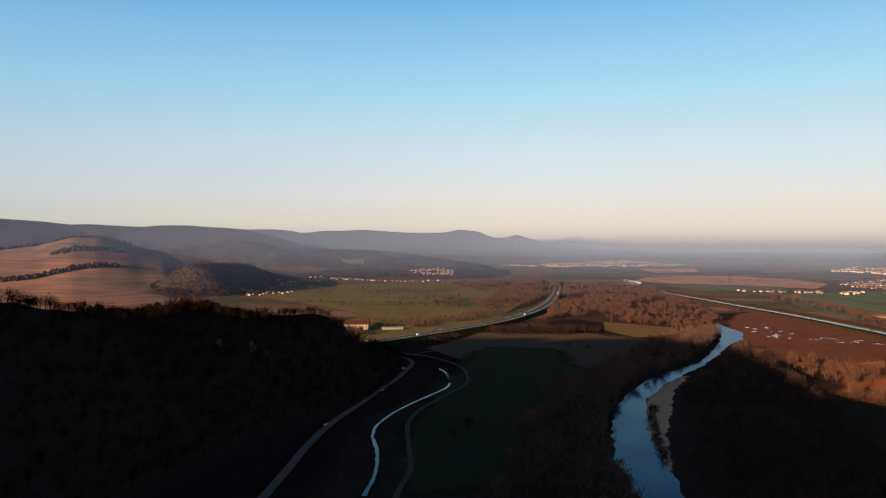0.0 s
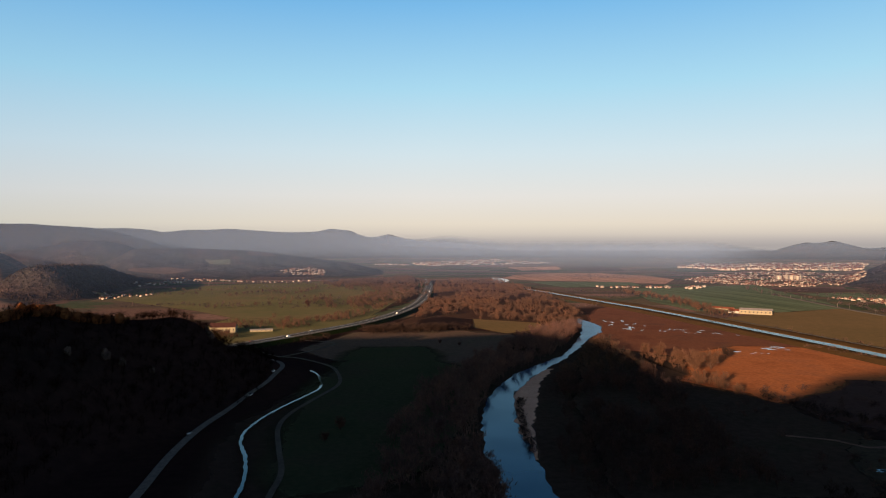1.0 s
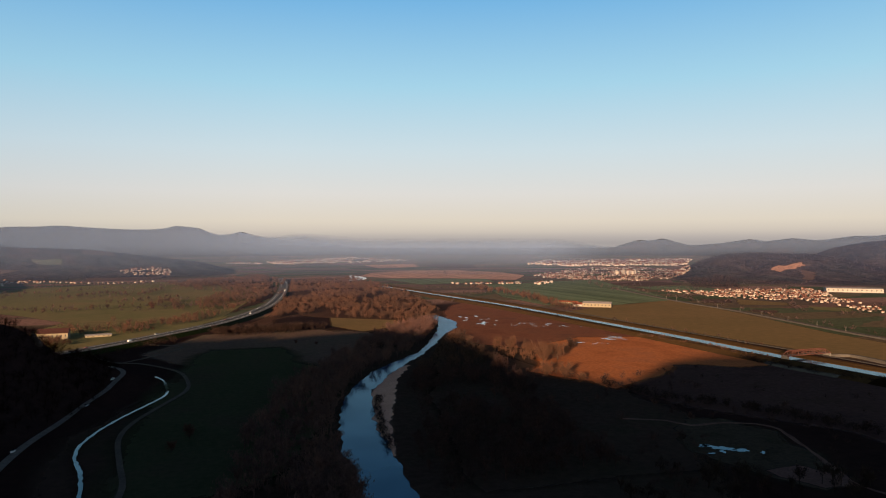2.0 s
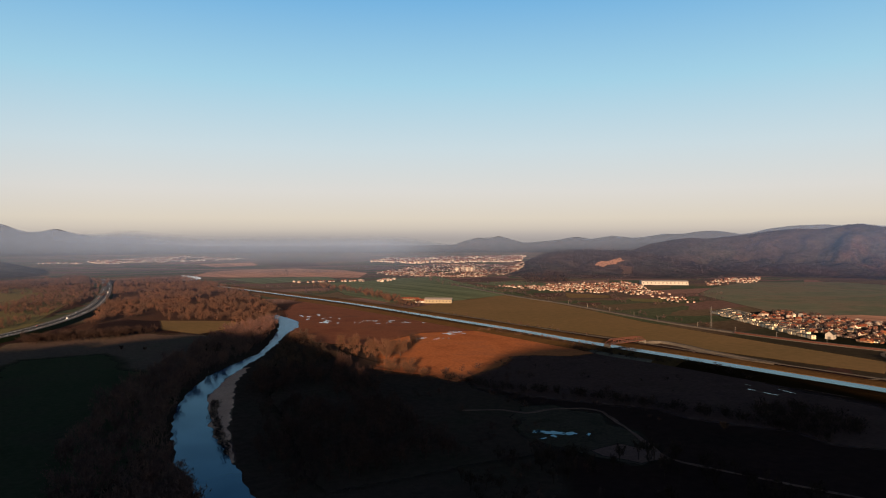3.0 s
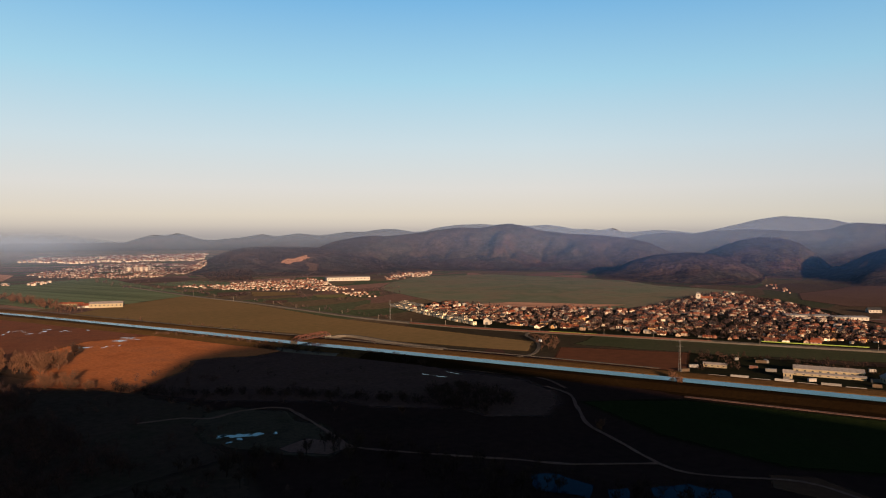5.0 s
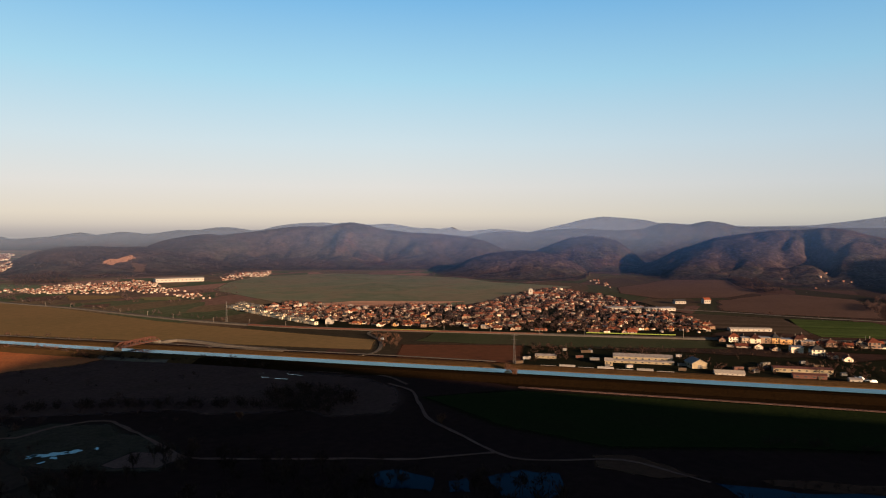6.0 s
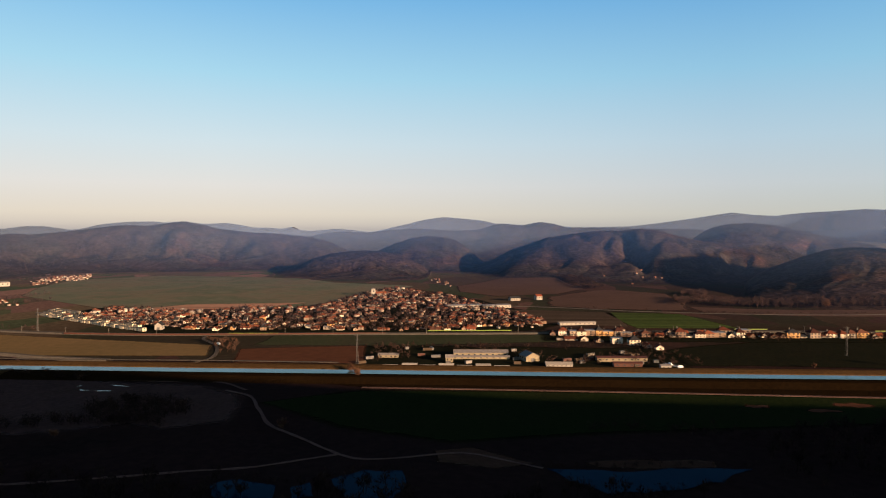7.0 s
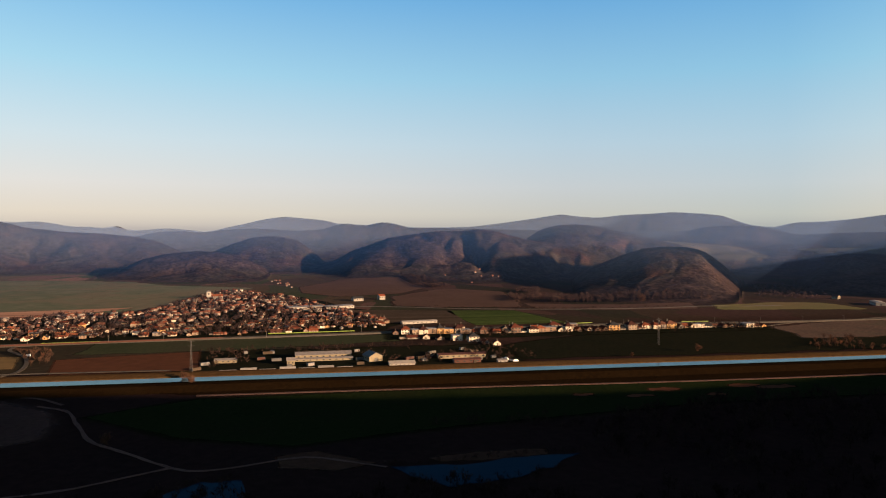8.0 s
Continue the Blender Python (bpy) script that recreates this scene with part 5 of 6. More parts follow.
def settle(kinds, pts, seed, angle=4.0, group="houses of the village", weights=None, size=1.0):
    """Sets a house of one of the kinds at each point, the ridge along the street or across it."""
    rng = np.random.RandomState(seed)
    zz = ground_height(pts[:, 0], pts[:, 1])
    for (x, y), z in zip(pts, zz):
        k = kinds[rng.choice(len(kinds), p=weights)]
        m = pose(x, y, z, 0, 0, angle + (90 if rng.rand() < 0.5 else 0) + (rng.rand() - 0.5) * 14)
        m = m @ Matrix.Diagonal((size * (0.72 + 0.48 * rng.rand()), size * (0.74 + 0.32 * rng.rand()), size * (0.62 + 0.28 * rng.rand()), 1))
        if k.name in USED:
            o = copy_thing(k, m)
        else:
            USED.add(k.name)
            k.matrix_basis = m
            o = k
        o["group"] = group


VILLAGE = [(895, 470), (985, 600), (1114, 602), (1060, 420), (1130, 380), (1133, 265), (1415, 236), (1573, 184), (1424, 73), (1130, -45), (965, -100), (900, -80), (866, 60), (862, 173), (850, 310)]
MEADOW_IN = [(940, 115), (1120, 150), (1130, 60), (990, 70)]
V_ALL = sown(VILLAGE, 14.2, 21, 0.4)
V_ALL = V_ALL[~inside(V_ALL, MEADOW_IN)]
rng = np.random.RandomState(3)
V_ALL = V_ALL[rng.rand(len(V_ALL)) > 0.14]
V_ALL = V_ALL[np.argsort(V_ALL[:, 0])]
settle(HOUSE_KINDS, V_ALL[:120], 5, weights=[.26, .16, .2, .18, .12, .08], size=1.06)
settle(SIMPLE_KINDS, V_ALL[120:235], 6, size=1.08)
TERRACE = np.array([(846 + 6.0 * k, 412 + 9.6 * k * (1 - 0.003 * k)) for k in range(28)])
rg = np.random.RandomState(44)
unit = house(8.6, 5.6, 2, flat=True, wall=M_cream, roof=M_concrete, label="new cream terraced house with a flat roof", name="terraced_house")
unit["group"] = "cream terraced houses"
first = True
for row in range(4):
    for x, y in TERRACE[row * 2:] + (row * 20, row * 4 + 6):
        if rg.rand() < 0.13:
            continue
        m = pose(x + rg.rand() * 1.6, y + rg.rand() * 1.6, ground_at(x, y), 0, 0, 57 + rg.rand() * 3) @ Matrix.Diagonal((1, 1, 0.72 + 0.2 * rg.rand(), 1))
        if first:
            unit.matrix_basis, first = m, False
        else:
            copy_thing(unit, m)
ROW = curve_points([(838, -95), (840, -160), (832, -235), (835, -385), (838, -497), (828, -585)], 10.8)[:, :2]
ROW = ROW + (np.random.RandomState(8).rand(len(ROW), 2) - 0.5) * 4
settle(ROW_KINDS, ROW, 9, 2, "houses along the lane", [.4, .25, .25, .1], 1.25)
ROW2 = curve_points([(800, -110), (790, -140), (770, -175), (740, -195)], 17)[:, :2]
settle(ROW_KINDS, np.vstack([ROW2, ROW[2:22:2] + (24, 0)]), 10, 2, "houses along the lane", [.4, .25, .25, .1], 1.25)


# ---------------------------------------------------------------- far settlements
def far_houses(name, pts, size, height, seed, label, tints=(0.0, 0.75), stretch=1.6):
    """Small distant houses, each walls and a gabled roof, as one object."""
    rng = np.random.RandomState(seed)
    z = ground_height(pts[:, 0], pts[:, 1])
    V, T, tint = [], [], []
    tri = [(0, 1, 5), (0, 5, 4), (1, 2, 6), (1, 6, 5), (2, 3, 7), (2, 7, 6), (3, 0, 4), (3, 4, 7)]
    for (x, y), h0 in zip(pts, z):
        w, d = size * (0.6 + stretch * rng.rand() * 0.5), size * (0.6 + 0.4 * rng.rand())
        h = height * (0.6 + 0.7 * rng.rand())
        a = rng.rand() * 0.5 + (1.57 if rng.rand() < 0.4 else 0)
        c, s_ = math.cos(a), math.sin(a)

        def at_(px, py, pz):
            return (x + px * c - py * s_, y + px * s_ + py * c, h0 + pz)
        n = len(V)
        V += [at_(sx * w / 2, sy * d / 2, q) for q in (-1, h) for sx, sy in ((-1, -1), (1, -1), (1, 1), (-1, 1))]
        T += [tuple(i + n for i in f) for f in tri]
        tw = tints[0] + (tints[1] - tints[0]) * rng.rand() ** 1.3
        tint += [tw] * 8
        n = len(V)
        rf = 0.95 if rng.rand() < 0.7 else tw
        V += [at_(sx * w * 0.53, sy * d * 0.56, h + 0.02) for sx, sy in ((-1, -1), (1, -1), (1, 1), (-1, 1))] + [at_(-w / 2, 0, h + d * 0.33), at_(w / 2, 0, h + d * 0.33)]
        T += [tuple(i + n for i in f) for f in ((0, 1, 5), (0, 5, 4), (2, 3, 4), (2, 4, 5), (1, 2, 5), (3, 0, 4))]
        tint += [rf] * 6
    ob = tri_mesh(name, np.array(V), np.array(T), M_town, np.array(tint))
    return tagged(ob, label, "houses", kind="stuff")


def along_row(pts, step, seed):
    """House places along a street."""
    C = curve_points(pts, step)[:, :2]
    return C + (np.random.RandomState(seed).rand(len(C), 2) - 0.5) * 26


far_houses("sheds", sown([(895, 450), (985, 580), (1100, 590), (1060, 420), (1130, 380), (1133, 265), (1415, 230), (1550, 184), (1424, 78), (1130, -40), (965, -90), (905, -75), (872, 60), (868, 173), (858, 310)], 15, 23, 0.5), 4.5, 2.0, 21, "garden sheds and garages among the village houses", (0.0, 0.9))
far_houses("houses", V_ALL[235:], 7.8, 3.0, 1, "rest of the village's tiled houses")
far_houses("houses", sown([(1150, 1400), (1230, 1330), (1380, 1340), (1560, 1300), (1480, 1180), (1350, 1040), (1240, 880), (1150, 780), (1130, 830), (1220, 960), (1180, 1080), (1130, 1190)], 12.5, 31, 0.36), 5.6, 2.5, 2, "village houses beyond the stubble field")
far_houses("houses", sown([(1600, 1060), (1840, 1060), (2060, 1180), (1900, 1200), (1720, 1150)], 14, 32, 0.32), 5.8, 2.8, 3, "houses at the hill foot")
far_houses("houses", sown([(1637, 2526), (1964, 2552), (1982, 2216), (1664, 1831), (1343, 1745), (1247, 1926), (1189, 2119)], 14, 33, 0.46), 5.8, 2.5, 4, "houses of the town on the plain")
far_houses("town_blocks", sown([(2185, 3039), (2612, 2873), (2239, 2503), (1780, 2700), (1600, 2900), (1900, 3150)], 15, 34, 0.42), 12, 5.5, 5, "pale apartment and factory blocks of the town", (0.0, 0.25), 2.5)
far_houses("town_blocks", sown([(1560, 2120), (1660, 2140), (1650, 2050), (1570, 2040)], 24, 35), 14, 15, 6, "pale tall blocks above the town", (0.0, 0.15), 1.0)
far_houses("houses", sown([(-131, 2625), (-49, 2708), (49, 2660), (36, 2548), (-96, 2546)], 13, 36, 0.35), 6, 2.8, 7, "hamlet on the western plain")
far_houses("houses", np.vstack([sown([(-500, 1590), (-480, 1750), (-375, 1770), (-400, 1640)], 20, 37, 0.4), sown([(-520, 2035), (-471, 2451), (-400, 2430), (-300, 2400), (-420, 2150)], 20, 137, 0.45), along_row([(-413, 2385), (-304, 2381), (-206, 2300), (-100, 2260), (-4, 2330)], 14, 46)]), 6.5, 3, 8, "scattered village below the western hills")
far_houses("town_blocks", sown([(278, 3528), (495, 3634), (1046, 3909), (1247, 3485), (608, 3380)], 15, 38, 0.52), 8, 3.2, 9, "pale buildings far out on the plain", (0.0, 0.3), 3.0)
far_houses("houses", sown([(1880, 127), (2000, 120), (1700, 60), (1580, 60)], 26, 39, 0.3), 5, 2.6, 10, "houses in the side valley", (0.3, 0.9))
far_houses("houses", sown([(1700, -320), (1900, -330), (1980, -487), (1755, -510), (1690, -420)], 48, 40, 0.35), 5.5, 2.6, 11, "cottages scattered on the slope", (0.3, 0.9))
far_houses("houses", sown([(785, 1880), (990, 1800), (1000, 1750), (780, 1830)], 18, 41, 0.3), 8, 3, 12, "farm buildings among the fields", (0.0, 0.4), 3)
far_houses("houses", sown([(1000, 1750), (1080, 1830), (1100, 1780), (1010, 1710)], 17, 42, 0.3), 7, 4, 13, "farmstead in the green field", (0.0, 0.4), 2)


# ---------------------------------------------------------------- larger buildings
def long_hall(name, x, y, length, width, eave, ridge, angle, wall, roof, label, bays=6, category="building"):
    """A long gabled building with a row of window openings along both sides."""
    root = new(name)
    root.matrix_basis = pose(x, y, ground_at(x, y), 0, 0, angle)
    part("wall", gable_bm(length, width, eave, ridge), wall, root)
    part("roof", roof_bm(length, width, eave, ridge, 0.6, 0.35), roof, root)
    for k in range(bays):
        cx = (k + 0.5) / bays * length - length / 2
        for s_ in (-1, 1):
            part("window", box_bm(cx - length / bays * 0.15, cx + length / bays * 0.15, s_ * (width / 2 + 0.03) - 0.06, s_ * (width / 2 + 0.03) + 0.06, eave * 0.42, eave * 0.74), M_window, root)
    part("door", box_bm(-length / 2 - 0.1, -length / 2 + 0.05, -1.6, 1.6, 0, min(3.5, eave * 0.8)), M_steel, root)
    return tagged(root, label, category)


long_hall("barn", 757, 1078, 52, 16, 7, 10, -42, M_ochre, M_metal_roof, "long pale yellow farm building in the stubble field", 8)
long_hall("barn", 735, 1105, 22, 12, 4, 7, -42, M_white, M_roof, "low white wing of the farm building", 3)
long_hall("barn", 750, 1165, 40, 9, 3, 5, -60, M_ochre, M_roof, "low brick farm shed", 5)
long_hall("roadside_building", -122, 985, 34, 18, 8, 13, -3, M_ochre, M_roof, "ochre building with a red roof beside the motorway", 7)
long_hall("roadside_building", -72, 985, 30, 8, 2.6, 3.6, 8, M_ochre, M_metal_roof, "low pale service building beside the motorway", 5)
long_hall("workshop", 690, -5, 54, 13, 4.2, 6.2, -88, M_ochre, M_metal_roof, "long workshop with a grey corrugated roof", 9)
long_hall("workshop", 674, -5, 56, 6, 2.4, 3.2, -88, M_ochre, M_metal_roof, "low lean-to shed along the workshop", 9)
long_hall("hall", 668, -52, 16, 14, 5, 8.5, 20, M_ochre, M_steel, "tall cream hall with a steep grey roof", 3)
long_hall("greenhouse", 640, -77, 24, 10, 2, 3.8, -88, M_white, M_white, "low greenhouse covered with pale plastic sheeting", 6)
long_hall("workshop", 668, -140, 48, 9, 3.8, 4.8, -88, M_ochre, M_rust, "long low workshop with a rusty roof", 8)
long_hall("workshop", 642, -140, 26, 8, 3.2, 4.2, -88, M_rust, M_rust, "rusty brown storage shed", 4)
long_hall("workshop", 632, -172, 9, 6, 3, 4, -88, M_white, M_metal_roof, "small white hut near the dyke", 2)
long_hall("workshop", 677, 86, 20, 6, 3, 4.2, -88, M_ochre, M_metal_roof, "pale long hut in the yard", 4)
long_hall("workshop", 655, 25, 7, 6, 5, 7, -88, M_ochre, M_metal_roof, "small two-storey pale building", 2)
for k in range(7):
    long_hall("shed", 626 + (k % 2) * 8, 78 - 17 * k, 13, 5, 1.6, 2.4, -88, M_white, M_white, "white plastic-covered shed near the dyke", 2, "shed")
long_hall("supermarket", 1158, -32, 50, 22, 4.5, 5.5, -66, M_white, M_metal_roof, "white flat-looking store at the village edge", 8)
long_hall("supermarket", 1150, 20, 60, 22, 5, 6, -75, M_white, M_metal_roof, "grey store with a pale roof", 8)
long_hall("farmhouse", 1286, -72, 20, 10, 5, 8, -66, M_white, M_roof, "white farmhouse by the ploughed field", 4)
long_hall("farmhouse", 1306, -118, 12, 10, 7, 10, -66, M_white, M_roof, "white gabled farmhouse by the ploughed field", 3)
long_hall("depot", 942, -137, 50, 12, 3, 4, -80, M_white, M_white, "long white storage hall behind the houses", 8)
long_hall("factory", 1552, 1160, 120, 40, 9, 11, -43, M_white, M_white, "long white factory hall below the hills", 12)
long_hall("depot", 1060, -975, 46, 16, 5, 6, -30, M_white, M_white, "long white storage hall in the side valley", 6)
long_hall("shed", 1178, -990, 12, 9, 5, 8, 20, M_ochre, M_rust, "small hut at the valley's mouth", 2, "shed")
long_hall("chapel", 863, 405, 12, 9, 6, 10, 10, M_white, M_roof, "white chapel-like house at the village edge", 3)


def church_tower(x, y):
    root = new("church_tower")
    root.matrix_basis = pose(x, y, ground_at(x, y), 0, 0, 12)
    part("shaft", box_bm(-4, 4, -4, 4, -1, 14), M_white, root)
    part("cornice", box_bm(-4.4, 4.4, -4.4, 4.4, 14.005, 14.8), M_concrete, root)
    bm = bmesh.new()
    e = [bm.verts.new((sx * 4.2, sy * 4.2, 14.81)) for sx, sy in ((-1, -1), (1, -1), (1, 1), (-1, 1))]
    t = bm.verts.new((0, 0, 17))
    bm.faces.new(e[::-1])
    for i in range(4):
        bm.faces.new((e[i], e[(i + 1) % 4], t))
    part("cap", bm, M_metal_roof, root)
    for s_ in (-1, 1):
        part("window", box_bm(-1, 1, s_ * 4.03 - 0.05, s_ * 4.03 + 0.05, 9, 12), M_window, root)
        part("window", box_bm(s_ * 4.03 - 0.05, s_ * 4.03 + 0.05, -1, 1, 9, 12), M_window, root)
    return tagged(root, "square white tower standing over the village", "tower")


church_tower(1363, 204)
long_hall("church", 1375, 190, 20, 9, 5, 8, -78, M_white, M_roof, "white church nave beside the tower", 4, "church")


# ---------------------------------------------------------------- canal bridge, viaduct, masts
def beam(bm, a, b_, r):
    a, b_ = Vector(a), Vector(b_)
    d = (b_ - a).normalized()
    s_ = d.cross(Vector((0.2, 0.3, 0.93))).normalized()
    t = d.cross(s_)
    ring = [[bm.verts.new(p + s_ * u * r + t * w * r) for u, w in ((-1, -1), (1, -1), (1, 1), (-1, 1))] for p in (a, b_)]
    for i in range(4):
        bm.faces.new((ring[0][i], ring[0][(i + 1) % 4], ring[1][(i + 1) % 4], ring[1][i]))
    bm.faces.new(ring[0][::-1])
    bm.faces.new(ring[1])
    return bm


def truss_bridge(x0, x1, y, z):
    root = new("truss_bridge")
    root.matrix_basis = pose(x0, y, z)
    L, n = x1 - x0, 8
    part("deck", box_bm(0, L, -3, 3, -0.6, 0), M_concrete, root)
    for s_ in (-3.2, 3.2):
        part("top_chord", beam(bmesh.new(), (L / n, s_, 4), (L - L / n, s_, 4), 0.35), M_rust, root)
        part("bottom_chord", beam(bmesh.new(), (0, s_, -0.3), (L, s_, -0.3), 0.4), M_rust, root)
        for k in range(n):
            a, b_ = k * L / n, (k + 1) * L / n
            part("diagonal", beam(bmesh.new(), (a, s_, -0.3 if k % 2 == 0 else 4), (b_, s_, 4 if k % 2 == 0 else -0.3), 0.26), M_rust, root)
            if 0 < k < n:
                part("post", beam(bmesh.new(), (a, s_, -0.3), (a, s_, 4), 0.2), M_rust, root)
    for k in range(1, n):
        part("cross_beam", beam(bmesh.new(), (k * L / n, -3.2, 4), (k * L / n, 3.2, 4), 0.2), M_rust, root)
    for a in (0.5, L - 1.5):
        part("pier", box_bm(a - 0.5, a + 1.5, -4, 4, -z - 0.5, -0.61), M_concrete, root)
    return tagged(root, "rust-red steel truss bridge over the canal", "bridge")


truss_bridge(588, 650, 514, 4.6)
ribbon("bridge_ramp", [(652, 514), (672, 505), (668, 470), (652, 420), (640, 350)], 5, M_track, 2.6, 8, 0, 0, "pale ramp road from the bridge down to the dyke", "road", profile=[(-2.2, -2.7), (-1, 0), (1, 0), (2.2, -2.7)])
ribbon("bridge_ramp", [(586, 514), (560, 508), (556, 470), (560, 430)], 5, M_track, 2.0, 8, 0, 0, "dark ramp road on the near side of the bridge", "road", profile=[(-2.2, -2.2), (-1, 0), (1, 0), (2.2, -2.2)])


def lattice_mast(x, y, h, label="thin lattice mast standing by the railway"):
    root = new("lattice_mast")
    root.matrix_basis = pose(x, y, ground_at(x, y))
    for sx, sy in ((-1, -1), (1, -1), (1, 1), (-1, 1)):
        part("leg", beam(bmesh.new(), (sx * 1.0, sy * 1.0, -0.5), (sx * 0.35, sy * 0.35, h), 0.06), M_steel, root)
    for k in range(8):
        z0, z1 = h * k / 8, h * (k + 1) / 8
        w0, w1 = 1.0 - 0.65 * k / 8, 1.0 - 0.65 * (k + 1) / 8
        part("brace", beam(bmesh.new(), (-w0, -w0, z0), (w1, -w1, z1), 0.07), M_steel, root)
        part("brace", beam(bmesh.new(), (-w0, w0, z0), (-w1, -w1, z1), 0.07), M_steel, root)
    for z in (h * 0.82, h * 0.95):
        part("cross_arm", beam(bmesh.new(), (0, -3, z), (0, 3, z), 0.09), M_steel, root)
    return tagged(root, label, "mast", "masts")


first_mast = lattice_mast(628, 109, 30)
for x, y in ((708, -372), (831, 545)):
    copy_thing(first_mast, pose(x, y, ground_at(x, y)))


def rail_mast():
    root = new("rail_mast")
    part("pole", beam(bmesh.new(), (0, 0, -0.5), (0, 0, 8.5), 0.16), M_concrete, root)
    part("arm", beam(bmesh.new(), (0, 0, 7.6), (3.2, 0, 7.9), 0.08), M_steel, root)
    part("stay", beam(bmesh.new(), (0, 0, 8.4), (2.6, 0, 7.9), 0.05), M_steel, root)
    return tagged(root, "concrete catenary mast beside the railway", "mast", "catenary masts")


RAIL_PTS = curve_points(RAIL, 55)[:, :2]
pole0 = rail_mast()
for i, (x, y) in enumerate(RAIL_PTS):
    m = pose(x - 5, y, 0.0 + ground_at(x, y), 0, 0, 0)
    if i == 0:
        pole0.matrix_basis = m
    else:
        copy_thing(pole0, m)


def barrier(name, line, h, mat, label):
    """A noise wall of single panels between posts."""
    root = new(name)
    C = curve_points(line, 6.0)[:, :2]
    for a, b_ in zip(C, C[1:]):
        z = ground_at(*a)
        part("panel", beam_panel(a, b_, z, h), mat, root)
    return tagged(root, label, "barrier")


def beam_panel(a, b_, z, h):
    bm = bmesh.new()
    d = (b_ - a) / np.linalg.norm(b_ - a)
    nrm = np.array([-d[1], d[0]]) * 0.12
    a2, b2 = a + d * 0.06, b_ - d * 0.06
    ring = [(*(a2 - nrm), z + 1), (*(b2 - nrm), z + 1), (*(b2 + nrm), z + 1), (*(a2 + nrm), z + 1)]
    lo = [bm.verts.new(p) for p in ring]
    hi = [bm.verts.new((p[0], p[1], p[2] + h)) for p in ring]
    bm.faces.new(lo[::-1])
    bm.faces.new(hi)
    for i in range(4):
        bm.faces.new((lo[i], lo[(i + 1) % 4], hi[(i + 1) % 4], hi[i]))
    return bm


barrier("noise_barrier", [(860, 60), (862, 30), (868, -45)], 1.1, M_lime, "lime-green noise barrier along the railway")
barrier("noise_barrier", [(894, -330), (896, -372)], 1.1, M_lime, "lime-green noise barrier along the railway")
barrier("noise_barrier", [(886, -500), (884, -540)], 1.1, M_lime, "lime-green noise barrier along the railway")
barrier("noise_barrier", [(822, 300), (824, 270), (826, 240)], 1.1, M_lime, "lime-green noise barrier along the railway")
barrier("railing", [(812, 500), (808, 384), (821, 231), (833, 110)], 1.6, M_rust, "rust-brown fence along the railway")


def pier_row():
    """Piers that carry the motorway across the low ground beside the spur."""
    for x, y in ((-96, 822), (-84, 833), (-72, 845), (-60, 857)):
        root = new("viaduct_pier")
        root.matrix_basis = pose(x, y, 0, 0, 0, 45)
        for s_ in (-7, 7):
            part("column", box_bm(-0.9, 0.9, s_ - 1.2, s_ + 1.2, -0.5, 3.9), M_concrete, root)
        part("cap_beam", box_bm(-1.1, 1.1, -10.5, 10.5, 3.905, 4.5), M_concrete, root)
        tagged(root, "concrete pier under the motorway", "pier", "viaduct piers")


pier_row()


def container(x, y, length, mat, angle):
    """A storage container with corner posts and doors."""
    root = new("container")
    root.matrix_basis = pose(x, y, ground_at(x, y) + 0.2, 0, 0, angle)
    part("box", box_bm(-length / 2, length / 2, -1.2, 1.2, 0, 2.6), mat, root)
    for sx in (-1, 1):
        for sy in (-1, 1):
            part("corner_post", box_bm(sx * length / 2 - 0.08, sx * length / 2 + 0.08, sy * 1.2 - 0.08, sy * 1.2 + 0.08, 0, 2.65), M_steel, root)
        part("door", box_bm(length / 2 + 0.005, length / 2 + 0.06, sx * 0.58 - 0.55, sx * 0.58 + 0.55, 0.15, 2.45), mat, root)
    return tagged(root, "storage container standing in the cluttered yard", "container", "containers in the yard")


rg = np.random.RandomState(12)
for k in range(26):
    container(642 + 88 * rg.rand(), 110 - 285 * rg.rand(), 4 + 6 * rg.rand(), [M_metal_roof, M_rust, M_concrete, M_steel, M_dark][rg.randint(5)], rg.rand() * 40 + (90 if rg.rand() < 0.7 else 0))


# ---------------------------------------------------------------- vehicles
def car(colour, van=False):
    root = new("van" if van else "car")
    L, h = (5.4, 2.3) if van else (4.3, 1.45)
    bm = box_bm(-L / 2, L / 2, -0.9, 0.9, 0.3, h * 0.58)
    bmesh.ops.bevel(bm, geom=bm.edges[:], offset=0.12, segments=2, affect="EDGES")
    part("body", bm, colour, root)
    bm = box_bm(-L * 0.42, L * (0.36 if van else 0.2), -0.8, 0.8, h * 0.575, h)
    for v_ in bm.verts:
        if v_.co.z > h * 0.8:
            v_.co.x *= 0.8
            v_.co.y *= 0.86
    part("cabin", bm, colour if van else M_window, root)
    for sx in (-1, 1):
        for sy in (-1, 1):
            bm = bmesh.new()
            bmesh.ops.create_cone(bm, cap_ends=True, segments=12, radius1=0.32, radius2=0.32, depth=0.22, matrix=Matrix.Translation((sx * L * 0.31, sy * 0.86, 0.32)) @ Matrix.Rotation(math.pi / 2, 4, "X"))
            part("wheel", bm, M_asphalt, root)
        part("headlight", box_bm(L / 2 - 0.03, L / 2 + 0.03, sx * 0.6 - 0.2, sx * 0.6 + 0.2, 0.55, 0.72), M_steel, root)
    return tagged(root, "white delivery van on the road" if van else "small car driving on the road", "van" if van else "car", "traffic")


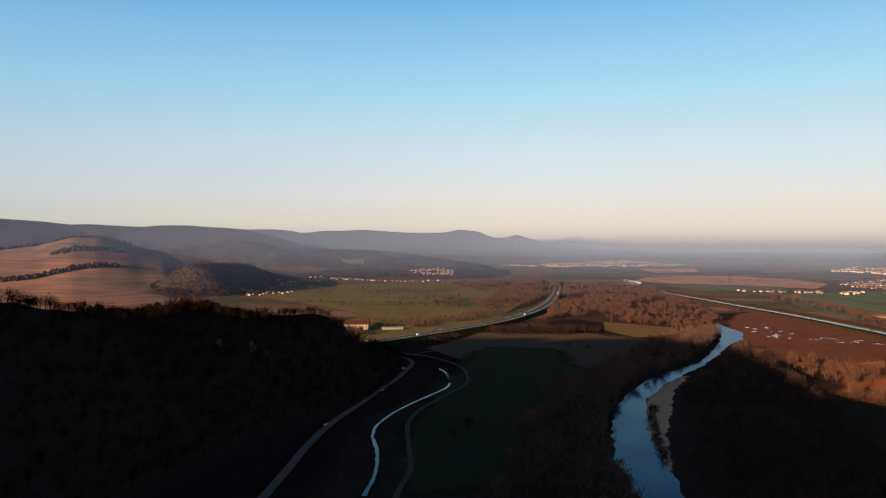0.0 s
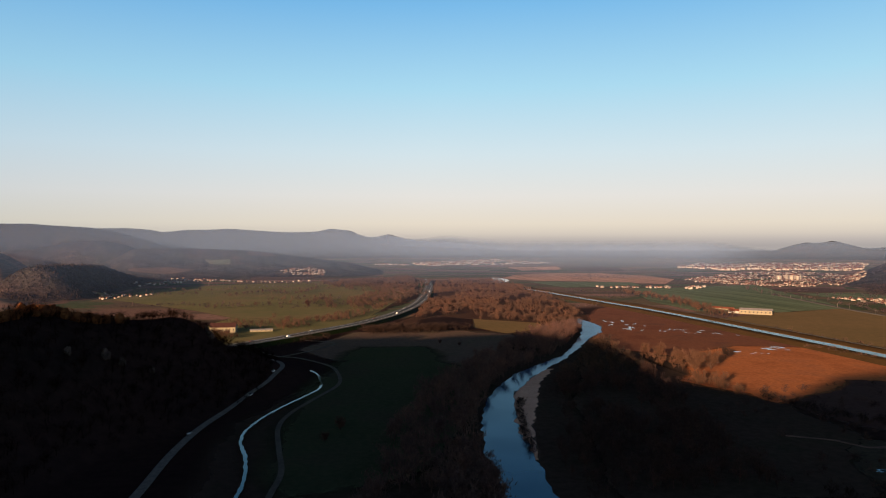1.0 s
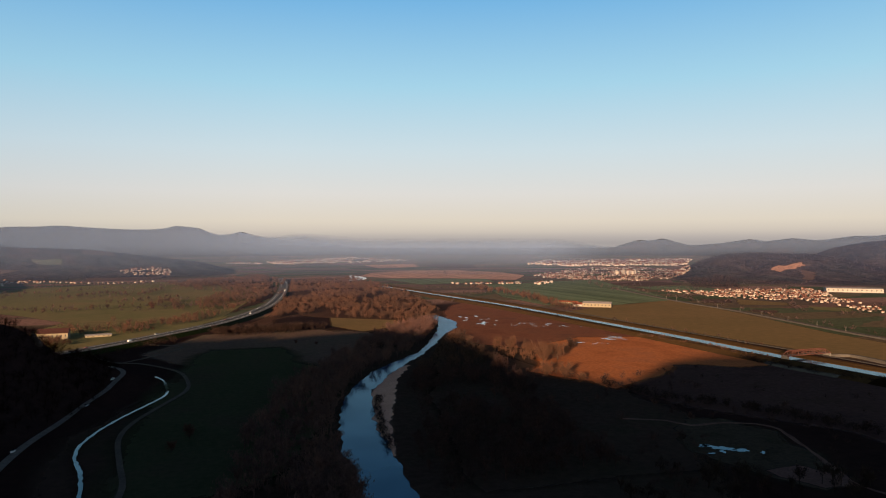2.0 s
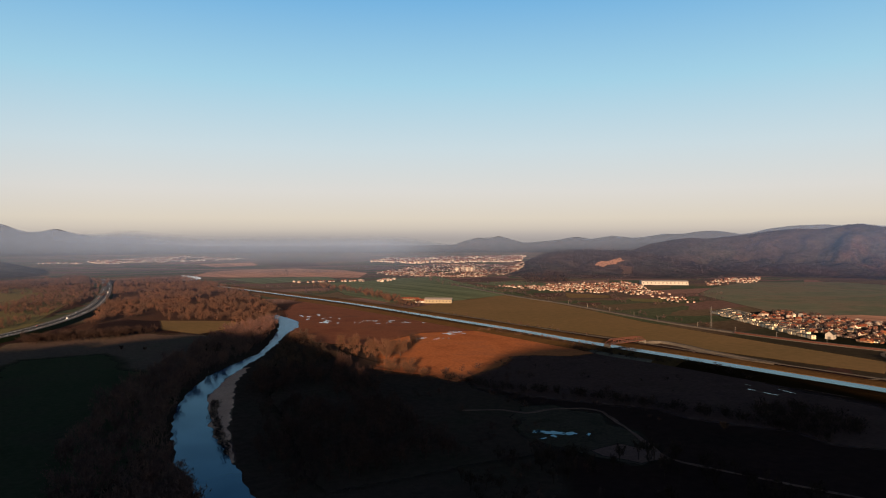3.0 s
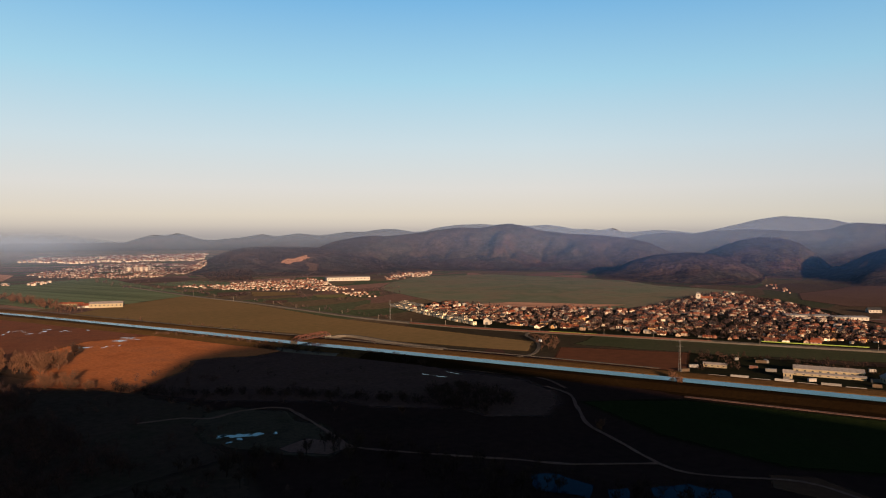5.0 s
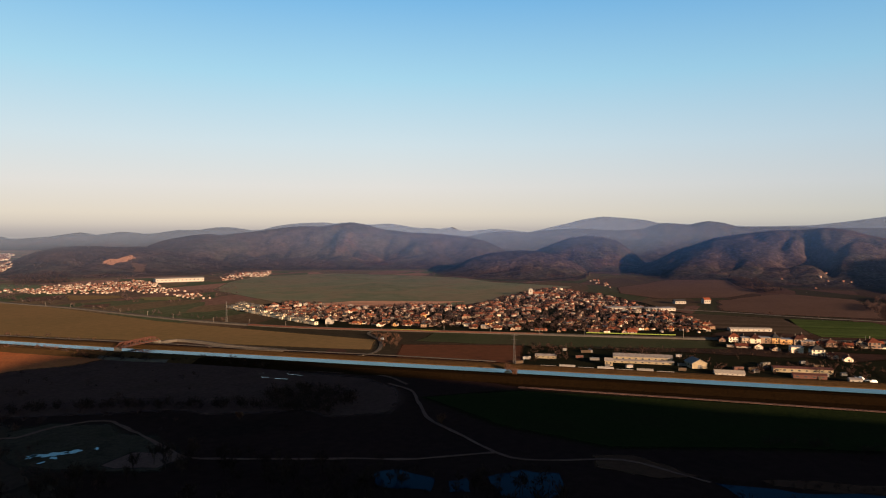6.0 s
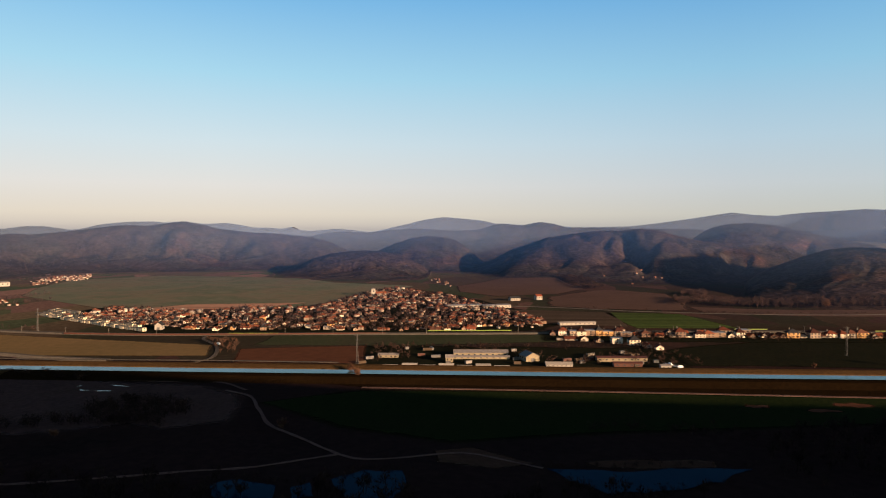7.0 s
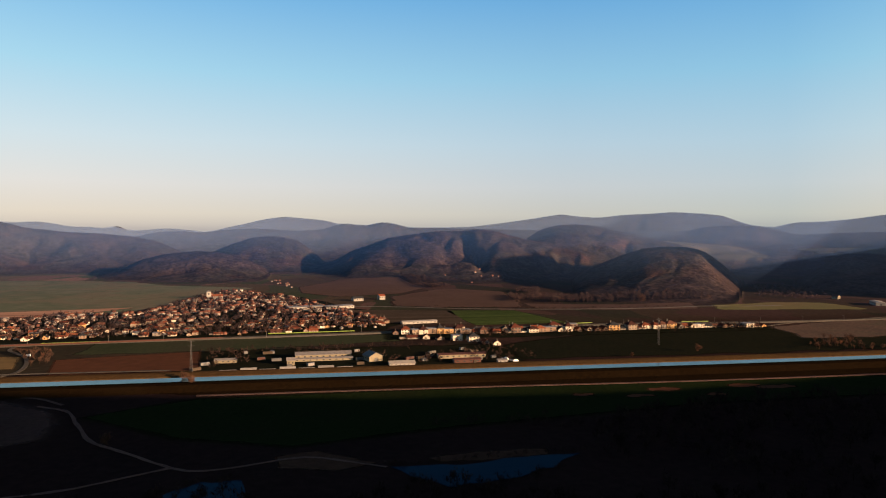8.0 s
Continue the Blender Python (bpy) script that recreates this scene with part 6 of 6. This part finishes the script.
M_car_w, M_car_r, M_car_d = plain("white_car_paint", (0.75, 0.75, 0.73), 0.3, 0.05), plain("red_car_paint", (0.4, 0.04, 0.03), 0.3, 0.05), plain("dark_car_paint", (0.05, 0.055, 0.07), 0.3, 0.05)


def along(pts, share, side, lift):
    C = curve_points(pts, 5.0)[:, :2]
    i = int(share * (len(C) - 2))
    d = C[i + 1] - C[i]
    a = math.degrees(math.atan2(d[1], d[0]))
    nrm = np.array([-d[1], d[0]]) / np.linalg.norm(d)
    p = C[i] + nrm * side
    return pose(p[0], p[1], ground_at(p[0], p[1]) + lift, 0, 0, a + (180 if side > 0 else 0))


kinds = [car(M_car_w), car(M_car_d), car(M_car_r), car(M_car_w, True)]
spots = [(0.12, 5), (0.16, -5), (0.21, 6), (0.24, -5), (0.27, 8), (0.31, -7), (0.36, 5), (0.40, -5), (0.45, 6), (0.52, -5), (0.6, 5), (0.68, -6)]
for i, (u, side) in enumerate(spots):
    m = along(MWAY, u, side, 5.11)
    k = kinds[i % 4]
    if i < 4:
        k.matrix_basis = m
    else:
        copy_thing(k, m)
ROAD = [(-90, 250), (-85, 325), (-83, 359), (-80, 419), (-72, 477), (-57, 525), (-39, 575), (-28, 625), (-33, 656), (-41, 668)]
for u, side in ((0.5, 2), (0.72, -2), (0.86, 2)):
    copy_thing(kinds[0], along(ROAD, u, side, 0.82))
copy_thing(kinds[3], pose(744, 283, 0, 0, 0, 60))
for k in range(4):
    copy_thing(kinds[k % 2 * 3], pose(655 - 6 * k, -178 - 3 * k, ground_at(655, -178), 0, 0, 30 * k))

# ---------------------------------------------------------------- wet patches, hedges, lone trees
def puddle(x, y, length, width, angle, seed, mat=M_canal, label="bright patch of standing water in the reeds"):
    """Standing water with an uneven outline."""
    pts = []
    for k in range(26):
        a = 2 * math.pi * k / 26
        q = 1 + 0.9 * (noise.noise(Vector((math.cos(a) * 1.6 + seed, math.sin(a) * 1.6, seed * 0.7))))
        u, w = math.cos(a) * length / 2 * q, math.sin(a) * width / 2 * q
        c, s_ = math.cos(radians(angle)), math.sin(radians(angle))
        pts.append((x + u * c - w * s_, y + u * s_ + w * c))
    return drape("water", pts, mat, 0.42, 40, label, "puddle")


for i, (x, y, ln, wd, an) in enumerate([(464, 1000, 46, 12, 80), (452, 940, 60, 10, 70), (445, 915, 26, 9, 10), (470, 960, 30, 6, 50), (535, 735, 52, 12, -60), (530, 712, 20, 6, -40),
                                        (472, 700, 30, 9, -20), (488, 690, 16, 5, 0), (520, 880, 36, 8, -70), (540, 850, 24, 6, -60), (505, 862, 18, 6, 0), (560, 830, 20, 5, -80),
                                        (527, 300, 34, 3.5, -75), (500, 905, 20, 5, 20), (480, 890, 16, 4, 40)]):
    for k in range(4):
        rg_p = random.Random(i * 7 + k)
        puddle(x + rg_p.uniform(-0.4, 0.4) * ln, y + rg_p.uniform(-0.55, 0.55) * ln, ln * rg_p.uniform(0.15, 0.45), wd * rg_p.uniform(0.2, 0.5), an + rg_p.uniform(-30, 30), i * 2.3 + k * 0.9, M_flood)
for i, (x, y, ln, wd, an) in enumerate([(303, 309, 15, 8, -50), (311, 301, 9, 5, -20), (297, 316, 8, 4, 20), (290, 303, 5, 2, 0), (319, 293, 5, 2.4, 30), (299, 303, 6, 3, 60)]):
    puddle(x, y, ln, wd, an, 40 + i * 1.7, M_pool, "pale blue puddle on the bare ground")


def along_line(pts, step, spread, seed):
    rg = np.random.RandomState(seed)
    C = curve_points(pts, step)[:, :2]
    return C + (rg.rand(len(C), 2) - 0.5) * spread


wood("trees", along_line([(763, 1645), (753, 1474), (737, 1314), (700, 1156), (676, 1040)], 4.5, 34, 61), 12, TREES, M_bark, 61, "row of bare brown trees along the canal", tints=(0.5, 0.9))
wood("scrub", np.vstack([along_line([(575, 715), (575, 648), (572, 570), (570, 521)], 3.5, 16, 62 + k) for k in range(2)]), 5, BUSHES, M_bark, 62, "brown scrub along the near dyke", "scrub", (0.3, 0.9))
wood("scrub", np.vstack([along_line([(560, 540), (562, 456), (572, 389), (560, 330)], 3.5, 18, 64 + k) for k in range(2)]), 5, BUSHES, M_dark_wood, 63, "scrub darkened for the shade of the dyke", "scrub")
wood("hedge", np.vstack([along_line([(350, 487), (361, 425), (384, 390), (403, 347), (416, 298), (429, 243), (426, 200)], 4, 12, 66 + k) for k in range(2)]), 6, BUSHES, M_dark_wood, 64, "dark hedge across the floodplain", "hedge")
wood("thicket", sown([(453, 268), (494, 255), (480, 203), (445, 190), (425, 231)], 6, 67), 7, BUSHES, M_dark_wood, 65, "dark round thicket in the meadow", "thicket")
wood("trees", sown([(784, 316), (744, 290), (690, 262), (690, 240), (765, 269)], 8, 68), 6.5, TREES, M_bark, 66, "bare trees round the lane", tints=(0.3, 0.9))
wood("trees", np.vstack([sown([(1480, -440), (1489, -490), (1236, -415), (1208, -345), (1330, -375)], 8, 69, 0.3), sown([(1300, -440), (1240, -591), (1190, -700), (1130, -700), (1156, -530), (1196, -409)], 7, 169, 0.25)]), 8.5, TREES, M_far_wood, 67, "trees at the foot of the hill", tints=(0.2, 1.0))
wood("trees", sown([(1866, -218), (1827, -287), (1614, -303), (1540, -263), (1690, -236)], 8, 171, 0.2), 10, TUFTS, M_dark_wood, 167, "dark tongue of wood between the fields", tints=(0.2, 1.0))
wood("trees", sown([(1485, -1004), (1543, -1142), (1343, -1081), (1167, -981), (1159, -913), (1249, -866)], 13, 172, 0.4), 8, TUFTS, M_far_wood, 172, "bare wood in the mouth of the side valley", tints=(0.2, 1.0))
wood("scrub", sown([(700, -554), (719, -612), (727, -700), (720, -850), (650, -850), (628, -588), (643, -512)], 9, 173, 0.35), 6.5, TREES, M_bark, 173, "orange-brown scrub beside the canal", "scrub", (0.3, 1.0))
wood("trees", sown(VILLAGE, 13, 170, 0.4), 6.5, TUFTS, M_dark_wood, 168, "dark evergreens and bare trees in the village gardens", tints=(0.0, 1.0))
wood("trees", sown(VILLAGE, 10, 70, 0.25), 6, TUFTS, M_far_wood, 68, "garden trees among the village houses", tints=(0.0, 0.6))
wood("trees", sown([(800, -100), (860, -100), (868, -590), (800, -590)], 8, 71, 0.35), 5.5, TUFTS, M_dark_wood, 69, "garden trees along the lane", tints=(0.2, 1.0))
wood("forest", sown([(1490, 1662), (1532, 1667), (1510, 1582), (1598, 1610), (1607, 1572), (1403, 1368), (1346, 1386), (1359, 1495)], 11, 201, 0.3), 9, TUFTS, M_dark_wood, 201, "dark wood patch between village and town", "forest", (0.0, 0.8))
wood("forest", np.vstack([sown([(1672, 1750), (1695, 1727), (1687, 1650), (1648, 1616), (1632, 1699)], 11, 202, 0.2), sown([(1701, 2102), (1791, 2116), (1579, 1775), (1538, 1748), (1558, 1914)], 13, 203, 0.3)]), 9, TUFTS, M_dark_wood, 202, "dark tree patches at the edge of the town", "forest", (0.0, 0.8))
wood("trees", np.vstack([along_line([(1000, 1090), (1060, 1190), (1140, 1230)], 5, 12, 204), along_line([(1150, 990), (1090, 930), (1030, 860)], 7, 14, 205), along_line([(960, 930), (905, 760), (850, 560)], 14, 14, 206)]), 6, TUFTS, M_far_wood, 204, "field trees and bushes along the railway", tints=(0.1, 0.9))
wood("trees", sown([(1600, 2500), (1950, 2540), (1970, 2220), (1660, 1840), (1350, 1760), (1255, 1926), (1200, 2110)], 26, 207, 0.4), 8, TUFTS, M_dark_wood, 207, "dark trees among the houses of the town", tints=(0.0, 0.9))
wood("trees", sown([(640, 100), (735, 110), (735, -190), (640, -190)], 9, 72, 0.45), 6, TUFTS, M_dark_wood, 70, "bushes round the workshops", tints=(0.3, 1.0))
wood("trees", sown([(265, -400), (297, -121), (330, -150), (330, 230), (220, 300), (160, 200), (190, -60)], 9.5, 73, 0.35), 9, TREES, M_dark_wood, 71, "dark wood below the viewpoint")
wood("trees", sown([(403, -165), (446, -250), (468, -439), (273, -257), (340, -150)], 10, 74, 0.35), 9, TREES, M_dark_wood, 72, "dark floodplain wood by the river bend")
drape("sandy_ground", [(384, 22), (386, 4), (366, -29), (360, -12), (366, 16)], M_litter, 0.22, 14, "pale trodden mud beside the lane", "ground", 5, 21, soft=6)
drape("sandy_ground", [(366, -60), (372, -88), (371, -124), (363, -126), (361, -95), (360, -66)], M_litter, 0.22, 14, "pale muddy bank of the long pond", "ground", 4, 22, soft=5)
for k, shore in enumerate([[(357, -36), (360, -72), (365, -108), (366, -145)], [(340, -122), (325, -90), (319, -62), (336, -43)], [(336, 74), (352, 58), (351, 34)], [(306, 40), (309, 62), (330, 76)], [(328, 134), (336, 118), (328, 94)], [(306, 90), (303, 118), (322, 132)]]):
    wood("shrubs", along_line(shore, 3.0, 6, 190 + k), 2.6, BUSHES, M_dark_wood, 190 + k, "dark reeds and bushes round the pond", "shrubs", (0.1, 0.9))
wood("scrub", sown([(440, -50), (436, -213), (430, -260), (412, -230), (410, -60)], 8, 196, 0.4), 4.5, BUSHES, M_dark_wood, 196, "dark scrub along the edge of the green field", "scrub", (0.1, 0.8))
wood("shrubs", sown([(350, 160), (520, 260), (540, 520), (420, 520), (440, 300)], 22, 75, 0.5), 3.5, BUSHES, M_dark_wood, 73, "low shrubs in the rough meadow", "shrubs")
wood("trees", sown([(60, 960), (160, 985), (225, 950), (160, 925), (75, 925)], 5.5, 76, 0.15), 9, MID_TREES, M_dark_wood, 74, "wood in front of the motorway, darkened for its shade")
wood("trees", np.vstack([along_line([(-200, 1330), (-90, 1380), (30, 1450)], 14, 20, 77), along_line([(-330, 1700), (-100, 1760), (60, 1900)], 16, 30, 78), along_line([(-190, 1637), (-112, 1778), (-48, 1700), (6, 1891)], 9, 14, 79), along_line([(-100, 1500), (-40, 1530), (40, 1600)], 8, 12, 179), along_line([(-12, 1424), (24, 1500), (34, 1300)], 6, 16, 180), along_line([(-300, 2100), (-150, 2150), (-20, 2120)], 8, 22, 181), along_line([(-420, 1900), (-300, 1850), (-180, 1900)], 9, 20, 182)]), 9, TREES, M_bark, 75, "hedgerow trees in the western pasture", tints=(0.2, 0.8))
wood("trees", along_line([(1200, 1900), (1100, 1500), (1040, 1290)], 22, 60, 80), 9, TUFTS, M_far_wood, 76, "scattered field trees", tints=(0.3, 0.9))
wood("hedge", np.vstack([along_line([(1186, -61), (1162, -149), (1124, -234), (1092, -366), (1081, -481), (1077, -596)], 7, 9, 88), along_line([(1100, -330), (1088, -380), (1082, -460)], 4, 12, 89)]), 4, TUFTS, M_dark_wood, 88, "dark roadside hedge along the country road", "hedge", (0.2, 0.9))
wood("hedge", np.vstack([along_line([(741, 118), (744, 20), (748, -90), (760, -180)], 5, 14, 101), along_line([(780, -100), (770, -150), (700, -200), (650, -205)], 5, 12, 102)]), 5, TUFTS, M_dark_wood, 89, "dark hedge and garden trees behind the workshops", "hedge", (0.2, 1.0))
wood("forest", np.vstack([along_line([(-1100, 3080), (-1014, 3128), (-900, 3180), (-773, 3233)], 5, 110, 103), along_line([(-620, 3240), (-480, 3300), (-360, 3330)], 5, 90, 104), along_line([(-300, 3060), (-160, 3120)], 6, 60, 105)]), 13, TUFTS, M_dark_wood, 104, "dark wood patches on the hazy western hills", "forest", (0.2, 1.0))
wood("scrub", along_line([(650, 900), (652, 780), (648, 700), (650, 600)], 16, 14, 81), 5, BUSHES, M_bark, 77, "scrub along the far dyke", "scrub", (0.2, 0.7))
wood("trees", sown([(-130, 790), (-60, 800), (0, 860), (40, 930), (-5, 900), (-70, 850), (-130, 830)], 10, 82, 0.35), 6, BUSHES, M_dark_wood, 78, "dark brush under the motorway", tints=(0.2, 1.0))


def lone_tree(x, y, h, seed, mat, label):
    """A single tree: trunk with limbs, and a crown of twigs."""
    root = new("tree")
    root.matrix_basis = pose(x, y, ground_at(x, y), 0, 0, seed * 37)
    nt_ = 1500
    V, T = tree_shape(seed, nt_, 13, 0.38, 0.12, 0.010, 1.0, 0.75)
    split = len(V) - 3 * nt_
    tk = T[(T < split).all(1)]
    cr = T[(T >= split).all(1)] - split
    a = tri_mesh("trunk", V[:split] * h, tk, mat, np.full(split, 0.2))
    b_ = tri_mesh("crown", V[split:] * h, cr, mat, np.full(len(V) - split, 0.85))
    a.parent, b_.parent = root, root
    return tagged(root, label, "tree", "lone trees")


for i, (x, y, h) in enumerate([(352, 622, 19), (349, 587, 20), (365, 612, 18), (376, 604, 19), (360, 674, 16), (323, 536, 15), (331, 520, 14), (357, 700, 13), (338, 503, 8), (386, 640, 13)]):
    lone_tree(x, y, h, 100 + i, M_bark, "tall bare poplar-like tree glowing orange in the sun")
lone_tree(428, 661, 13, 140, M_dark_wood, "dark bare tree with a dense crown in the reeds")
for i, (x, y, h) in enumerate([(17, 449, 9), (6, 423, 7), (150, 820, 6), (170, 800, 5), (-12, 1330, 15), (600, 110, 8), (577, 100, 9), (1139, -566, 15), (657, -390, 8), (642, -309, 5), (420, 120, 7), (395, 250, 6)]):
    lone_tree(x, y, h, 120 + i, M_bank_wood if x < 200 else M_bark, "single bare tree standing in the open")


def rock(x, y, size, seed):
    bm = bmesh.new()
    bmesh.ops.create_icosphere(bm, subdivisions=3, radius=1)
    for v_ in bm.verts:
        n = noise.noise(v_.co * 1.6 + Vector((seed, 0, 0))) * 0.5 + noise.noise(v_.co * 4 + Vector((0, seed, 0))) * 0.2
        v_.co = Vector((v_.co.x * size * 0.6, v_.co.y * size, v_.co.z * size * 0.8)) * (1 + n)
    me = bpy.data.meshes.new("rock_outcrop")
    bm.to_mesh(me)
    bm.free()
    me.materials.append(M_rock)
    ob = new("rock_outcrop", me)
    ob.matrix_basis = pose(x, y, ground_at(x, y), 0, 0, 25)
    return tagged(ob, "pale limestone outcrop on the wooded spur", "rock", "rock outcrops")


for i, (x, y, size) in enumerate([(-152, 468, 4), (-136, 490, 5), (-128, 496, 4), (-112, 512, 3.5), (-84, 588, 5), (-88, 600, 4)]):
    rock(x, y, size, i * 3.7)

wood("trees", np.vstack([along_line([(-1000, 1560), (-965, 1600), (-905, 1700), (-850, 1790)], 1.6, 26, 83), along_line([(-1060, 1900), (-1010, 1960), (-950, 2020)], 1.2, 40, 84), along_line([(-1420, 2150), (-1290, 2210)], 2, 40, 85), along_line([(-1290, 2300), (-1180, 2330), (-1060, 2300)], 1.6, 50, 86)]), 9, CLUMPS, M_dark_wood, 91, "tree strips between the ploughed western fields", tints=(0.4, 1.0))
wood("shrubs", np.vstack([along_line([(124, 380), (132, 420), (146, 480), (158, 512)], 3.2, 5, 86 + k) for k in range(2)]), 3.5, BUSHES, M_dark_wood, 92, "dark bushes on the edge of the gravel bar", "shrubs", (0.1, 0.8))
wood("trees", sown([(250, 1500), (380, 2250), (300, 2280), (210, 1700)], 20, 93, 0.35), 12, TREES, M_bark, 93, "bare trees beside the motorway bend", tints=(0.3, 0.9))


def plain_trees(seed, n):
    """Short tree lines and copses scattered over the far plain."""
    rg = np.random.RandomState(seed)
    out = []
    for _ in range(n):
        a, r = radians(-16 + 74 * rg.rand()), 1350 * (3900 / 1350) ** rg.rand()
        c, ang, ln = np.array([r * math.sin(a), r * math.cos(a)]), rg.rand() * 0.9 - 0.3, 60 + 160 * rg.rand()
        k = int(ln / 11)
        d = np.array([math.cos(ang), math.sin(ang)])
        out.append(c + np.linspace(-ln / 2, ln / 2, k)[:, None] * d + (rg.rand(k, 2) - 0.5) * 14)
    P_ = np.vstack(out)
    P_ = P_[hill_height(P_[:, 0], P_[:, 1]) < 10]
    P_ = P_[~inside(P_, [(820, 1760), (1300, 2090), (1310, 1875), (1060, 1270), (903, 871), (769, 437), (669, 300), (690, 1143), (708, 1360)])]
    return P_[off_line(P_, MWAY, 30) & off_line(P_, CANAL, 45)]


wood("trees", plain_trees(91, 130), 8, TUFTS, M_far_wood, 90, "tree lines scattered over the far plain", tints=(0.0, 0.8))

# ---------------------------------------------------------------- haze over the far plain
def skyline(a):
    return max(-0.0075, *[float(np.interp(a, *rg_[0])) for rg_ in LAYERS[:4]])


def build_haze(name, radius, strength, colour, sag=1.0, over=(-0.0012, 0.0004)):
    m = bpy.data.materials.new(name)
    m.use_nodes = True
    nt = m.node_tree
    nt.nodes.clear()
    out, mix = nt.nodes.new("ShaderNodeOutputMaterial"), nt.nodes.new("ShaderNodeMixShader")
    tr, df = nt.nodes.new("ShaderNodeBsdfTransparent"), nt.nodes.new("ShaderNodeBsdfDiffuse")
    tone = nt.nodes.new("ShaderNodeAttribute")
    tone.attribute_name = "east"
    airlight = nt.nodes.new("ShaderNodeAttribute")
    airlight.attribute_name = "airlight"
    # Haze is painted: a diffuse colour by bearing over a transparent sheet.
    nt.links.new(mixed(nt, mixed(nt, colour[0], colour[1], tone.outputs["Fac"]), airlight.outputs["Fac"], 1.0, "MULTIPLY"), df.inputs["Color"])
    at_ = nt.nodes.new("ShaderNodeAttribute")
    at_.attribute_name = "thickness"
    nt.links.new(at_.outputs["Fac"], mix.inputs[0])
    nt.links.new(tr.outputs[0], mix.inputs[1])
    nt.links.new(df.outputs[0], mix.inputs[2])
    nt.links.new(mix.outputs[0], out.inputs["Surface"])
    az = np.radians(np.arange(-50, 150, 0.8))
    R = np.array([radius(math.degrees(a)) for a in az])
    X, Y = R * np.sin(az), R * np.cos(az)
    G = ground_height(X, Y)
    S = np.array([strength(math.degrees(a)) for a in az])
    sky = np.array([skyline(math.degrees(a)) for a in az])
    gap = smooth(7, 12, np.degrees(az)) * (1 - smooth(31, 37, np.degrees(az)))
    east = smooth(40, 50, np.degrees(az))
    FL, FH = EYE + R * (sky - 0.0015 + (over[0] + 0.0015) * east), EYE + R * (sky + 0.0004 + (over[1] - 0.0004) * east + 0.014 * gap)
    Z = np.array([np.concatenate([np.linspace(-20, lo_ - 15, 26), np.linspace(lo_ - 12, lo_, 5), lo_ + (hi_ - lo_) * np.array([0.2, 0.4, 0.6, 0.8, 1.0])]) for lo_, hi_ in zip(FL, FH)])
    k = Z.shape[1]
    V = np.stack([np.repeat(X, k), np.repeat(Y, k), Z.ravel()], 1)
    rise = np.clip((Z - G[:, None]) / np.maximum(25.0, EYE - G[:, None]), 0, 1)
    th = S[:, None] * rise ** sag * (1 - smooth(FL[:, None], FH[:, None], Z))
    F = [(i * k + j, (i + 1) * k + j, (i + 1) * k + j + 1, i * k + j + 1) for i in range(len(az) - 1) for j in range(k - 1)]
    ob = mesh_object(name, V, F, m)
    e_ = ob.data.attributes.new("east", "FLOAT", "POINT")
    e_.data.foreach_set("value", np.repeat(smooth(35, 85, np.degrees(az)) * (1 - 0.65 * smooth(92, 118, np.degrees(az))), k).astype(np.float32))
    # Brightness of the painted haze by bearing, in place of scattered light.
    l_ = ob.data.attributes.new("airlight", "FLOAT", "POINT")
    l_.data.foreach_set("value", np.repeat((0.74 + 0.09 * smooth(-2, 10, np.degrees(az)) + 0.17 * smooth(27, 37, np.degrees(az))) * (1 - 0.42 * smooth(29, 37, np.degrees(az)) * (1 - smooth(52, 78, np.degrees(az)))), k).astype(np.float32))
    a_ = ob.data.attributes.new("thickness", "FLOAT", "POINT")
    a_.data.foreach_set("value", th.ravel().astype(np.float32))
    return tagged(ob, "translucent sheet painted as evening haze over the plain", "haze", kind="structure")


def between(a0, a1, v0, v1):
    return lambda a: v0 + (v1 - v0) * float(smooth(a0, a1, a))


def valley(a):
    """How far the open plain reaches between the ranges."""
    return float(smooth(2, 14, a) * (1 - smooth(31, 38, a)))


def sheet(r):
    """The distance of a sheet of haze: round the valley, then straight on along the eastern hills."""
    return lambda a: min(r / math.cos(radians(max(0.0, a - 95))), 4520.0)


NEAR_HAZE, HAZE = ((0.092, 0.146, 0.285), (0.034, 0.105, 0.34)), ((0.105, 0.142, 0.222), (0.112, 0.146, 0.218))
build_haze("haze_sheet", sheet(950.0), lambda a: between(-40, 60, 0.07, 0.025)(a) + 0.05 * float(smooth(104, 120, a)), NEAR_HAZE)
build_haze("haze_sheet", sheet(1450.0), lambda a: between(20, 60, 0.13, 0.085)(a) + 0.09 * float(smooth(106, 122, a)), NEAR_HAZE)
build_haze("haze_sheet", sheet(2030.0), lambda a: between(20, 60, 0.2, 0.12)(a) + 0.14 * float(smooth(110, 126, a)), NEAR_HAZE, 0.8)
build_haze("haze_sheet", sheet(2520.0), lambda a: 0.13 + 0.2 * (1 - float(smooth(38, 50, a))), HAZE, 0.7)
build_haze("haze_sheet", sheet(3300.0), lambda a: 0.3 + 0.26 * valley(a) - 0.1 * float(smooth(90, 98, a)) + 0.24 * float(smooth(113, 128, a)), HAZE, 0.7)
build_haze("haze_sheet", sheet(4250.0), lambda a: between(24, 38, 0.66, 0.5)(a) + 0.26 * valley(a) - 0.3 * float(smooth(112, 118, a)), HAZE, 0.8)
